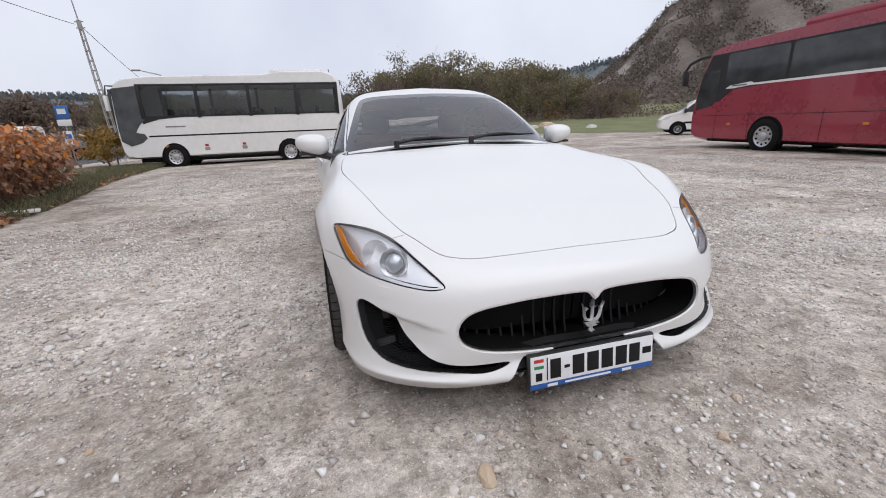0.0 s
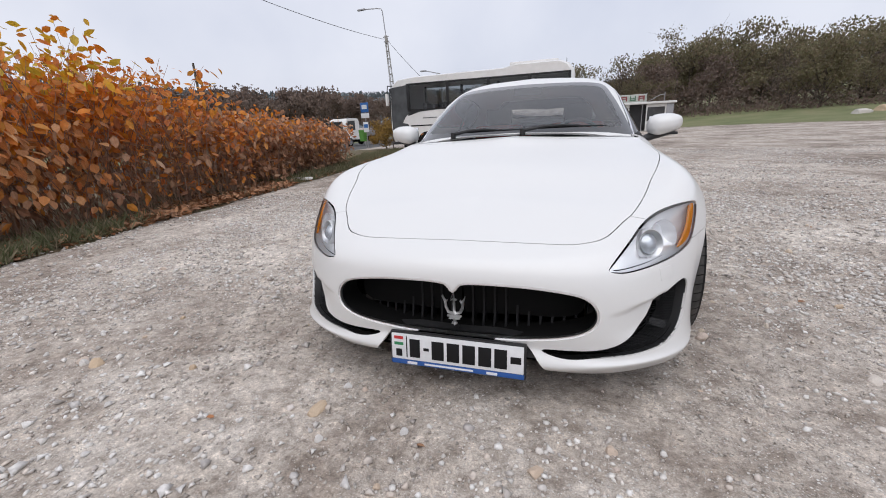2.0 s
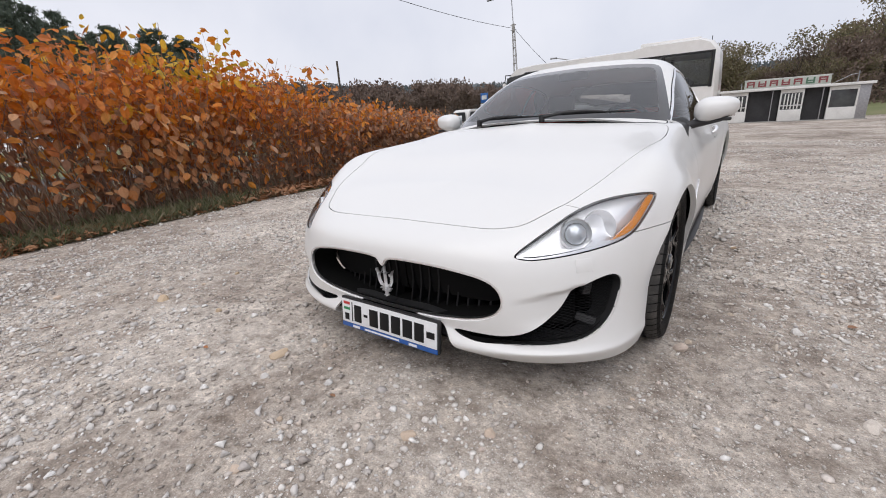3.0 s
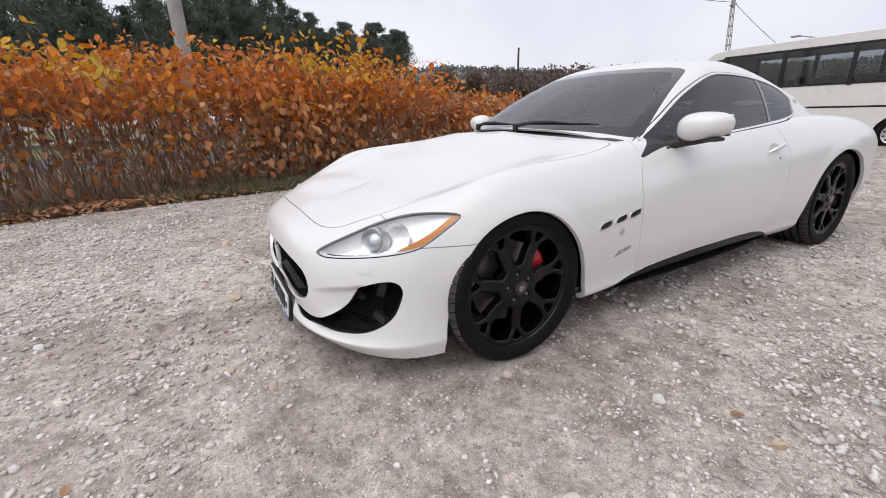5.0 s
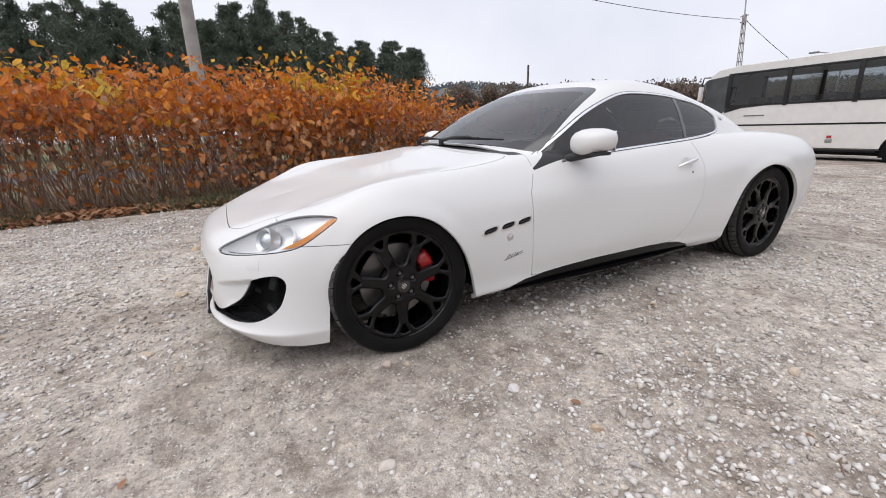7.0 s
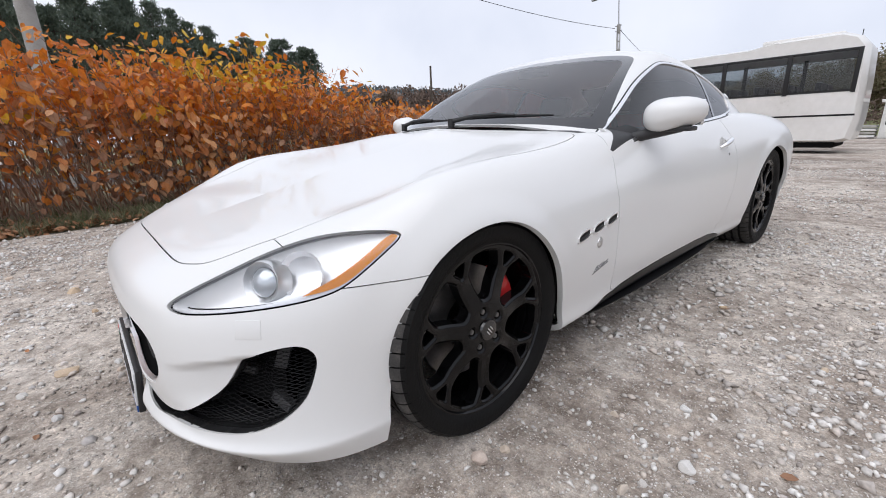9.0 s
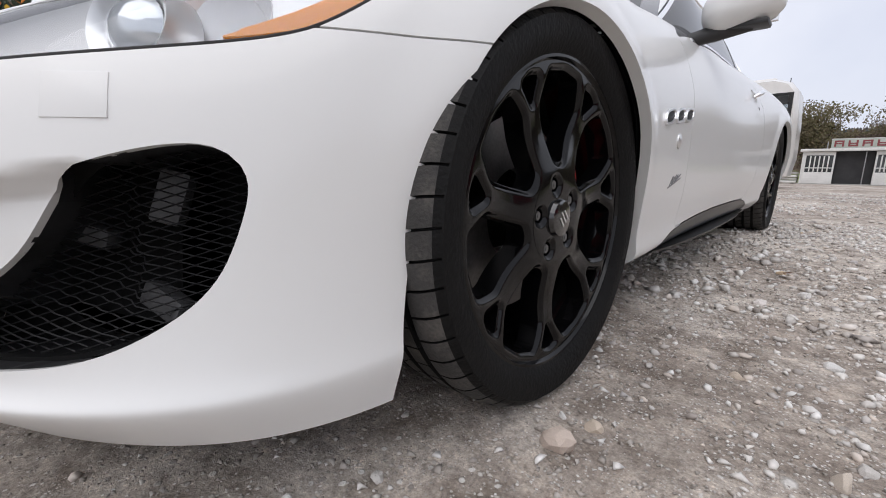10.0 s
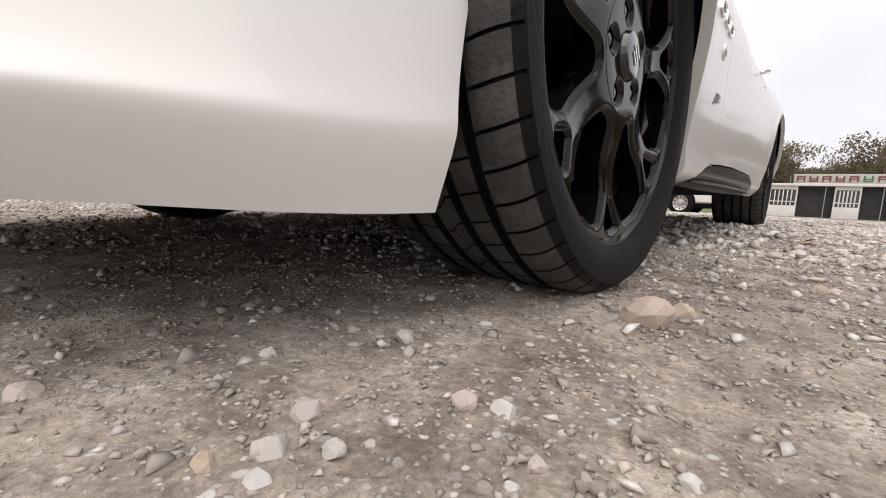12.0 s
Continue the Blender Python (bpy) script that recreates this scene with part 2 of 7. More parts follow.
def gravel_material():
    """Crushed pale limestone in grey-brown dirt: worn patches, pebbles and dust at three sizes."""
    q = material("gravel_ground", (0.4, 0.37, 0.34), 0.95)
    n, l, b = q.node_tree.nodes, q.node_tree.links, q.node_tree.nodes["Principled BSDF"]
    tc = n.new("ShaderNodeTexCoord")

    def noise_at(scale, detail, rough=.6):
        t = n.new("ShaderNodeTexNoise")
        t.inputs["Scale"].default_value, t.inputs["Detail"].default_value, t.inputs["Roughness"].default_value = scale, detail, rough
        l.new(tc.outputs["Object"], t.inputs["Vector"])
        return t

    def ramp_of(src, stops):
        r = n.new("ShaderNodeValToRGB")
        while len(r.color_ramp.elements) < len(stops):
            r.color_ramp.elements.new(.5)
        for e, (p, c) in zip(r.color_ramp.elements, stops):
            e.position, e.color = p, (*c, 1)
        l.new(src, r.inputs[0])
        return r

    def math_of(op, a, b2=None, c=None):
        q2 = n.new("ShaderNodeMath")
        q2.operation = op
        for k, v in enumerate((a, b2, c)):
            if v is None:
                continue
            if isinstance(v, (int, float)):
                q2.inputs[k].default_value = v
            else:
                l.new(v, q2.inputs[k])
        return q2.outputs[0]

    def mixed(fac, a, b2, mode="MIX"):
        q2 = n.new("ShaderNodeMixRGB")
        q2.blend_type = mode
        for k, v in enumerate((fac, a, b2)):
            if isinstance(v, (int, float)):
                q2.inputs[k].default_value = v
            else:
                l.new(v, q2.inputs[k])
        return q2.outputs[0]

    # the lot is browner ahead of the car, paler around it, darker far off
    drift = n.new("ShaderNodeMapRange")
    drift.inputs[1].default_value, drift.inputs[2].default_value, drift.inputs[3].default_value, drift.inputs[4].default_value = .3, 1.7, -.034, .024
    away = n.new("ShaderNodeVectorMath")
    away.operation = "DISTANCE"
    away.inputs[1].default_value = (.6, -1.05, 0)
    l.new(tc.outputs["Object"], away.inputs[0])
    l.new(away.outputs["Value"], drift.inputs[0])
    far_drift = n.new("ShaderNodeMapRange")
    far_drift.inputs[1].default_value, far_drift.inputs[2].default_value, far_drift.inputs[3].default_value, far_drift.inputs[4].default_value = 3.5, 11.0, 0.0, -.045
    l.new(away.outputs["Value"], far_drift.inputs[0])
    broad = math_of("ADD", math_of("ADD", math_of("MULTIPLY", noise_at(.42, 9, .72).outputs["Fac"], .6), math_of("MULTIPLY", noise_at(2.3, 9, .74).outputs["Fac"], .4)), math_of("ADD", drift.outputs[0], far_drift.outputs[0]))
    dirt = ramp_of(broad, [(.40, (.20, .162, .134)), (.46, (.335, .288, .249)), (.515, (.455, .406, .360)), (.59, (.62, .572, .522))]).outputs[0]
    fine = noise_at(38, 10, .78).outputs["Fac"]
    dirt = mixed(.9, dirt, ramp_of(fine, [(.34, (.46, .43, .40)), (.46, (.88, .87, .86)), (.54, (1.07, 1.07, 1.06)), (.66, (1.5, 1.49, 1.47))]).outputs[0], "MULTIPLY")
    clods = noise_at(11, 6, .62).outputs["Fac"]
    dirt = mixed(.9, dirt, ramp_of(clods, [(.36, (.66, .63, .60)), (.5, (1.0, 1.0, 1.0)), (.64, (1.28, 1.27, 1.25))]).outputs[0], "MULTIPLY")
    grain = noise_at(170, 5, .75).outputs["Fac"]
    dirt = mixed(.85, dirt, ramp_of(grain, [(.36, (.62, .60, .58)), (.47, (.92, .91, .90)), (.55, (1.06, 1.06, 1.05)), (.66, (1.4, 1.39, 1.37))]).outputs[0], "MULTIPLY")
    heights = [math_of("MULTIPLY_ADD", grain, .3, math_of("MULTIPLY_ADD", fine, .6, math_of("MULTIPLY", clods, 1.2)))]
    colour = dirt
    for scale, size, share, seed in ((26, .34, .88, 0), (70, .42, .66, 3.7), (170, .46, .42, 8.1)):
        shift = n.new("ShaderNodeVectorMath")
        shift.operation = "ADD"
        warp = noise_at(scale * 1.3, 3).outputs["Color"]
        sc = n.new("ShaderNodeVectorMath")
        sc.operation = "SCALE"
        sc.inputs["Scale"].default_value = .45 / scale
        l.new(warp, sc.inputs[0])
        l.new(tc.outputs["Object"], shift.inputs[0])
        l.new(sc.outputs[0], shift.inputs[1])
        off = n.new("ShaderNodeVectorMath")
        off.operation = "ADD"
        off.inputs[1].default_value = (seed, seed * .7, seed * .3)
        l.new(shift.outputs[0], off.inputs[0])
        cells = n.new("ShaderNodeTexVoronoi")
        cells.inputs["Scale"].default_value = scale
        l.new(off.outputs[0], cells.inputs["Vector"])
        pick = n.new("ShaderNodeSeparateColor")
        l.new(cells.outputs["Color"], pick.inputs[0])
        # only some cells hold a stone, and more of them where the loose gravel lies
        lean = math_of("MULTIPLY_ADD", noise_at(1.15, 6).outputs["Fac"], -2.6, share + 1.3)
        have = math_of("GREATER_THAN", pick.outputs[1], lean)
        radius = math_of("MULTIPLY", pick.outputs[2], size)
        edge = math_of("DIVIDE", math_of("SUBTRACT", radius, cells.outputs["Distance"]), .12)
        clamp = n.new("ShaderNodeClamp")
        l.new(edge, clamp.inputs[0])
        mask = math_of("MULTIPLY", clamp.outputs[0], have)
        tone = ramp_of(pick.outputs[0], [(0, (.30, .265, .235)), (.35, (.50, .465, .43)), (.7, (.68, .65, .61)), (1, (.84, .82, .79))]).outputs[0]
        tone = mixed(.45, tone, ramp_of(fine, [(.35, (.7, .68, .66)), (.65, (1.2, 1.2, 1.2))]).outputs[0], "MULTIPLY")
        colour = mixed(mask, colour, tone)
        heights.append(math_of("MULTIPLY", mask, 26 / scale))
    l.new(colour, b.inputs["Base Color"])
    total = heights[0]
    for q3 in heights[1:]:
        total = math_of("ADD", total, q3)
    bp = n.new("ShaderNodeBump")
    bp.inputs["Strength"].default_value, bp.inputs["Distance"].default_value = .8, .010
    l.new(total, bp.inputs["Height"])
    l.new(bp.outputs[0], b.inputs["Normal"])
    return q


gravel_mat = gravel_material()


def varied(name, colors, rough=.8, bump=0.0, per="island", scale=30, thin=0.0):
    """Colour by random pick for each object or each loose piece, with a fine mottling."""
    q = material(name, colors[0], rough)
    n, l, b = q.node_tree.nodes, q.node_tree.links, q.node_tree.nodes["Principled BSDF"]
    src = n.new("ShaderNodeNewGeometry").outputs["Random Per Island"] if per == "island" else n.new("ShaderNodeObjectInfo").outputs["Random"]
    r = n.new("ShaderNodeValToRGB")
    while len(r.color_ramp.elements) < len(colors):
        r.color_ramp.elements.new(.5)
    for i, (e, c) in enumerate(zip(r.color_ramp.elements, colors)):
        e.position, e.color = i / max(1, len(colors) - 1), (*c, 1)
    l.new(src, r.inputs[0])
    t = n.new("ShaderNodeTexNoise")
    t.inputs["Scale"].default_value, t.inputs["Detail"].default_value = scale, 5
    tc = n.new("ShaderNodeTexCoord")
    l.new(tc.outputs["Object"], t.inputs["Vector"])
    m2 = n.new("ShaderNodeMixRGB")
    m2.blend_type = "MULTIPLY"
    m2.inputs[0].default_value = .5
    sh = n.new("ShaderNodeValToRGB")
    sh.color_ramp.elements[0].position, sh.color_ramp.elements[0].color = .35, (.55, .55, .55, 1)
    sh.color_ramp.elements[1].position, sh.color_ramp.elements[1].color = .65, (1.15, 1.15, 1.15, 1)
    l.new(t.outputs["Fac"], sh.inputs[0])
    l.new(r.outputs[0], m2.inputs[1])
    l.new(sh.outputs[0], m2.inputs[2])
    l.new(m2.outputs[0], b.inputs["Base Color"])
    if bump:
        bp = n.new("ShaderNodeBump")
        bp.inputs["Strength"].default_value, bp.inputs["Distance"].default_value = bump, .004
        l.new(t.outputs["Fac"], bp.inputs["Height"])
        l.new(bp.outputs[0], b.inputs["Normal"])
    if thin:
        tl, mx = n.new("ShaderNodeBsdfTranslucent"), n.new("ShaderNodeMixShader")
        mx.inputs[0].default_value = thin
        l.new(m2.outputs[0], tl.inputs[0])
        l.new(b.outputs[0], mx.inputs[1])
        l.new(tl.outputs[0], mx.inputs[2])
        l.new(mx.outputs[0], n["Material Output"].inputs["Surface"])
    return q


grit_mat = varied("dusty_grit", [(.30, .265, .235), (.42, .385, .345), (.36, .32, .285), (.56, .52, .48), (.34, .30, .26), (.62, .585, .54)], .9, .4, "island", 60)
stone_mat = varied("limestone_pebbles", [(.34, .30, .27), (.62, .585, .55), (.74, .71, .67), (.50, .46, .425), (.82, .80, .77), (.66, .575, .50), (.46, .43, .41), (.86, .84, .81)], .85, .5, "island", 60)
rock_mat = varied("limestone_stones", [(.60, .56, .52), (.72, .69, .65), (.82, .80, .77), (.60, .45, .30), (.70, .60, .54), (.86, .85, .83), (.50, .47, .45)], .9, .5, "object", 45)
leaf_mat = varied("autumn_leaves", [(.44, .12, .03), (.58, .18, .035), (.70, .25, .04), (.52, .15, .035), (.78, .36, .05), (.34, .11, .05), (.68, .31, .12), (.74, .30, .035), (.60, .23, .07)], .55, 0, "island", 18, .3)
leaf_orange_mat = varied("bright_orange_leaves", [(.70, .22, .018), (.62, .17, .014), (.78, .30, .022), (.55, .14, .02)], .55, 0, "island", 18, .35)
leaf_big_mat = varied("large_autumn_leaves", [(.56, .27, .12), (.64, .34, .16), (.50, .19, .07), (.62, .25, .07), (.70, .42, .21)], .55, 0, "object", 18, .25)
leaf_brown_mat = varied("withered_brown_leaves", [(.34, .18, .11), (.42, .23, .13), (.28, .135, .08), (.50, .31, .19), (.38, .17, .08)], .7, 0, "island", 18, .2)
leaf_yellow_mat = varied("yellow_leaves", [(.74, .42, .03), (.66, .31, .02), (.58, .42, .04), (.80, .50, .04)], .55, 0, "island", 18, .35)
stem_mat = varied("dry_stems", [(.27, .17, .125), (.34, .225, .165), (.21, .13, .10), (.40, .28, .205), (.30, .185, .13)], .85, 0, "island", 12)
grass_mat = varied("grass_blades", [(.07, .085, .03), (.10, .115, .045), (.15, .145, .075), (.26, .22, .14), (.085, .10, .04), (.22, .175, .11)], .8, 0, "island", 6)
litter_mat = varied("leaf_litter", [(.32, .16, .08), (.42, .22, .11), (.24, .125, .07), (.48, .27, .15), (.36, .15, .06)], .8, 0, "island", 12)
verge_mat = mottled(material("verge_soil", (.12, .10, .06), .95), [(.085, .058, .038), (.13, .092, .055), (.115, .105, .05), (.18, .13, .085)], 2.2, bump=.8, bump_scale=45)
meadow_mat = mottled(material("meadow_grass", (.12, .14, .06), .95), [(.095, .11, .045), (.13, .15, .06), (.17, .17, .08), (.20, .18, .10)], .35, bump=.8, bump_scale=14)
asphalt = mottled(material("asphalt", (.055, .055, .057), .85), [(.05, .05, .052), (.085, .084, .083)], 1.5, bump=.3, bump_scale=80)
concrete = mottled(material("weathered_concrete", (.33, .32, .30), .85), [(.24, .235, .22), (.36, .35, .33), (.42, .41, .39)], 3, bump=.4, bump_scale=40)
bus_white = mottled(material("bus_white_paint", (.78, .77, .74), .3, Coat_Weight=.6), [(.70, .69, .66), (.80, .79, .77)], .8, rough=(.25, .4))
coach_red = mottled(material("coach_red_paint", (.23, .012, .03), .28, Coat_Weight=.7), [(.23, .016, .034), (.31, .028, .05)], .9, rough=(.22, .36))
coach_pink = material("coach_light_red", (.42, .06, .08), .35)
# opaque panes: patchy greys stand for reflections and for views through them
bus_glass = mottled(material("bus_glass", (.05, .055, .058), .06), [(.022, .024, .026), (.05, .054, .056), (.075, .08, .08)], .45, detail=3, rough=(.04, .07))
bus_pane = glass("bus_side_glass", (.52, .55, .56), 1.6)
bus_seat = mottled(material("bus_seat_cloth", (.10, .10, .12), .9), [(.07, .07, .085), (.14, .13, .14)], 12)
bright_rim = mottled(material("brushed_rim", (.55, .55, .56), .35, .8), [(.42, .42, .43), (.62, .62, .63)], 10)
bus_frame = material("bus_window_rubber", (.008, .008, .009), .6)
dull_metal = mottled(material("dull_metal", (.35, .35, .36), .45, .8), [(.28, .28, .29), (.42, .42, .43)], 10)
amber_lamp = material("side_marker_amber", (.6, .2, .02), .3)
red_lamp = material("lamp_red", (.4, .02, .02), .3)
kiosk_white = mottled(material("kiosk_white_panel", (.72, .72, .70), .6), [(.60, .60, .58), (.76, .76, .74)], 1.4)
# shade inside the kiosk's open bays, as a near-black colour
kiosk_dark = mottled(material("kiosk_bay_shade", (.03, .03, .032), .8), [(.022, .022, .024), (.04, .04, .042)], 2)
sign_green = mottled(material("sign_green", (.22, .42, .27), .6), [(.36, .42, .37), (.52, .55, .51)], 1.8)
sign_dark_green = material("sign_dark_green", (.08, .17, .11), .6)
sign_red = material("sign_red", (.23, .055, .06), .6)
sign_blue = material("stop_sign_blue", (.03, .14, .42), .45)
bin_green = material("bin_green", (.10, .28, .05), .55)
bark_mat = mottled(material("bark", (.09, .07, .055), .95), [(.06, .046, .036), (.12, .10, .08)], 6, bump=.8, bump_scale=25)
needle_mat = varied("pine_needles", [(.095, .125, .09), (.12, .15, .105), (.105, .14, .115), (.14, .165, .12), (.075, .10, .075)], .8, 0, "island", 2, .2)
wood_leaf_mat = varied("late_autumn_foliage", [(.21, .175, .10), (.19, .185, .095), (.24, .18, .11), (.185, .155, .105), (.22, .20, .10)], .85, 0, "island", 2, .25)
wood_brown_mat = varied("brown_foliage", [(.195, .145, .115), (.17, .13, .11), (.22, .155, .12), (.185, .135, .115)], .85, 0, "island", 2, .25)
scrub_mat = varied("hillside_scrub", [(.17, .13, .11), (.15, .12, .104), (.195, .15, .122), (.155, .14, .108), (.135, .108, .095)], .9, 0, "island", .5)
# distance haze put into the colour of the ridge trees
ridge_mat = varied("haze_tinted_trees", [(.115, .135, .14), (.13, .15, .155), (.105, .125, .135)], 1.0, 0, "island", .2)
hedge_far_mat = varied("ochre_foliage", [(.30, .17, .03), (.22, .13, .03), (.36, .22, .04)], .8, 0, "island", 4)


clear_glass = glass("windscreen_glass", (0.88, 0.91, 0.91), 2.5)
rear_clear_glass = glass("rear_screen_glass", (0.55, 0.58, 0.58), 1.6)
tint_glass = glass("tinted_window_glass", (0.26, 0.275, 0.285), 1.8)
lamp_glass = glass("lamp_lens", (0.95, 0.96, 0.97), 1.35)
lens_glass = material("projector_glass", (0.62, 0.65, 0.68), 0.04, 0.55, Coat_Weight=1.0)
lamp_silver = material("lamp_reflector_silver", (0.97, 0.97, 0.98), 0.26, 0.5)
satin_metal = material("satin_metal", (0.70, 0.70, 0.70), 0.3, 0.8)
brake_steel = mottled(material("brake_steel", (0.35, 0.34, 0.33), 0.4, 0.9), [(0.16, 0.155, 0.15), (0.26, 0.25, 0.245)], 20, stretch=(1, 1, 1))
caliper_red = material("caliper_red", (0.45, 0.012, 0.012), 0.3, Coat_Weight=0.8)
wheel_black = mottled(material("wheel_black", (0.006, 0.006, 0.007), 0.2, Specular_IOR_Level=0.3), [(0.002, 0.002, 0.0023), (0.0035, 0.0035, 0.004)], 12, rough=(0.08, 0.13))
mirror_glass = material("mirror_glass", (0.8, 0.82, 0.84), 0.02, 1.0)
seal_grey = material("lamp_seal_rubber", (0.16, 0.16, 0.165), 0.45)
duct_grey = mottled(material("grey_duct_plastic", (.05, .05, .052), .6), [(.035, .035, .037), (.07, .07, .072)], 30)
amber_plastic = material("amber_plastic", (0.86, 0.29, 0.008), 0.2, Coat_Weight=1.0)
plate_white = mottled(material("plate_white", (0.75, 0.75, 0.75), 0.35), [(0.70, 0.71, 0.72), (0.78, 0.79, 0.80)], 40)
dealer_blue = material("dealer_blue", (0.02, 0.09, 0.32), 0.35)
ink_black = material("ink_black", (0.008, 0.008, 0.009), 0.5, Specular_IOR_Level=0.25)
flag_red = material("flag_red", (0.5, 0.03, 0.03), 0.4)
flag_green = material("flag_green", (0.02, 0.22, 0.08), 0.4)


# ---- ground ----
def relief(x, y):
    """Ruts, clods and grit of the lot near the car."""
    near = 1 - float(smoothstep(3.5, 6.5, math.hypot(x - .4, y)))
    if near <= 0:
        return 0.0
    v = Vector((x, y, 0))
    return near * (.012 * noise.noise(v * 1.1) + .006 * noise.noise(v * 4.3) + .004 * noise.noise(v * 11) + .0025 * noise.noise(v * 27))


def ground_sheet():
    xs = np.concatenate((np.linspace(-900, -40, 14), np.linspace(-34, -6.5, 50), np.linspace(-6, 6, 300), np.linspace(6.5, 34, 50), np.linspace(40, 900, 14)))
    ys = np.concatenate((np.linspace(-500, -20, 10), np.linspace(-16, -6, 20), np.linspace(-5.5, 6, 290), np.linspace(6.5, 48, 80), np.linspace(55, 1200, 14)))
    V = [(x, y, float(h) + relief(x, y)) for x in xs for y, h in zip(ys, ground_height(np.full(len(ys), x), ys))]
    m = len(ys)
    F = [(i * m + j, (i + 1) * m + j, (i + 1) * m + j + 1, i * m + j + 1) for i in range(len(xs) - 1) for j in range(m - 1)]
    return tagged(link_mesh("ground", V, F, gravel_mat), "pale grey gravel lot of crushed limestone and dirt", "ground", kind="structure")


ground = ground_sheet()


def strip(name, left, right, mat, lift, label, category, kind="structure", n=60, m=14, rough=0.0, wave=.25, rise=0.0):
    """A band of ground between two lines, with an uneven edge."""
    A, B = spline(left, n), spline(right, n)
    V, F = [], []
    for i in range(n):
        for j in range(m):
            t = j / (m - 1)
            p = A[i] * (1 - t) + B[i] * t
            w = wave * (1 - min(1, 4 * t)) * noise.noise(Vector((p[0] * .9, p[1] * .9, 3.1)))
            d = (B[i] - A[i]) / max(np.hypot(*(B[i] - A[i])), 1e-6)
            p = p + d * w
            z = float(ground_height(p[0], p[1])) + lift * min(1, 6 * t + .05) + rise * t + rough * noise.noise(Vector((p[0] * 1.4, p[1] * 1.4, 0))) * min(1, 5 * t)
            V.append((p[0], p[1], z))
    for i in range(n - 1):
        for j in range(m - 1):
            F.append((i * m + j, (i + 1) * m + j, (i + 1) * m + j + 1, i * m + j + 1))
    return tagged(link_mesh(name, V, F, mat), label, category, kind=kind)


VERGE = [(-3.9, -9), (-4.1, -5), (-4.4, -2), (-4.5, 0), (-4.7, 2), (-4.95, 4.2), (-5.5, 7.2), (-6.4, 11), (-6.9, 15.5), (-7.4, 20)]
strip("verge", VERGE, [(-12.5, -9), (-12.5, -5), (-12.5, -2), (-12.5, 0), (-12.5, 2), (-12.5, 4), (-12.3, 7), (-12.2, 11), (-12.4, 15.5), (-12.8, 20)], verge_mat, .05, "strip of soil and rough grass under the hedge", "verge", n=120, m=40, rough=.05)
strip("road", [(-12.6, -60), (-12.6, -20), (-12.6, 5), (-12.9, 20), (-14.5, 40), (-19, 70), (-27, 110)], [(-20, -60), (-20, -20), (-20, 5), (-20.5, 20), (-23, 40), (-28, 70), (-37, 110)], asphalt, .03, "grey asphalt road behind the hedge", "road", wave=.05)
strip("far_verge", [(-20.2, -60), (-20.2, -20), (-20.2, 5), (-20.8, 20), (-23.4, 40), (-28.5, 70), (-38, 110)], [(-160, -60), (-160, -20), (-160, 5), (-160, 20), (-160, 40), (-160, 70), (-160, 110)], meadow_mat, .05, "rough grass beyond the road", "verge", wave=.3)
strip("meadow", [(-14, 56), (-2, 47), (9, 46.5), (16, 41), (21, 33), (26.5, 27), (34, 18), (40, 4), (44, -20)], [(-60, 160), (-20, 190), (40, 200), (80, 180), (120, 150), (150, 110), (170, 70), (180, 20), (180, -40)], meadow_mat, .25, "wide green meadow beyond the gravel", "meadow", n=90, m=30, rough=.12, wave=1.2, rise=7.0)


# ---- the car ----
car = thing("car", "pearl white two-door sports coupe with black wheels parked on gravel", "car")

# character lines of the half body, each from the middle of the nose round the side to the middle of the tail
BOTTOM = [(0, -.74, .15), (.3, -.76, .14), (.545, -.70, .122), (.750, -.575, .122), (.850, -.372, .118), (.87, 0, .14), (.85, .45, .175), (.84, .85, .178), (.84, 1.5, .180), (.86, 2.2, .185), (.88, 2.94, .19), (.85, 3.5, .22), (.68, 3.78, .25), (.35, 3.9, .25), (0, 3.92, .25)]
LIP = [(0, -.80, .19), (.3, -.812, .185), (.56, -.755, .182), (.779, -.605, .180), (.868, -.372, .178), (.90, 0, .2), (.90, .45, .2), (.89, .85, .21), (.89, 1.5, .22), (.90, 2.2, .23), (.92, 2.94, .24), (.90, 3.5, .3), (.72, 3.82, .33), (.36, 3.95, .33), (0, 3.97, .33)]
LEDGE = [(0, -.79, .235), (.3, -.79, .235), (.56, -.740, .208), (.772, -.597, .213), (.866, -.367, .217), (.905, 0, .255), (.905, .45, .255), (.895, .85, .26), (.897, 1.5, .265), (.908, 2.2, .275), (.928, 2.94, .285), (.91, 3.5, .35), (.73, 3.83, .38), (.365, 3.96, .38), (0, 3.98, .38)]
LOWER = [(0, -.80, .30), (.3, -.80, .30), (.57, -.74, .31), (.766, -.572, .33), (.866, -.352, .33), (.925, 0, .36), (.92, .45, .36), (.91, .85, .36), (.915, 1.5, .36), (.925, 2.2, .37), (.945, 2.94, .38), (.93, 3.5, .45), (.75, 3.85, .47), (.37, 3.97, .47), (0, 3.99, .47)]
WAIST = [(0, -.81, .47), (.3, -.80, .47), (.56, -.725, .475), (.754, -.552, .49), (.872, -.335, .50), (.935, 0, .55), (.932, .45, .53), (.915, .85, .53), (.92, 1.5, .53), (.93, 2.2, .55), (.95, 2.94, .60), (.94, 3.5, .62), (.77, 3.85, .62), (.38, 3.98, .63), (0, 4.0, .63)]
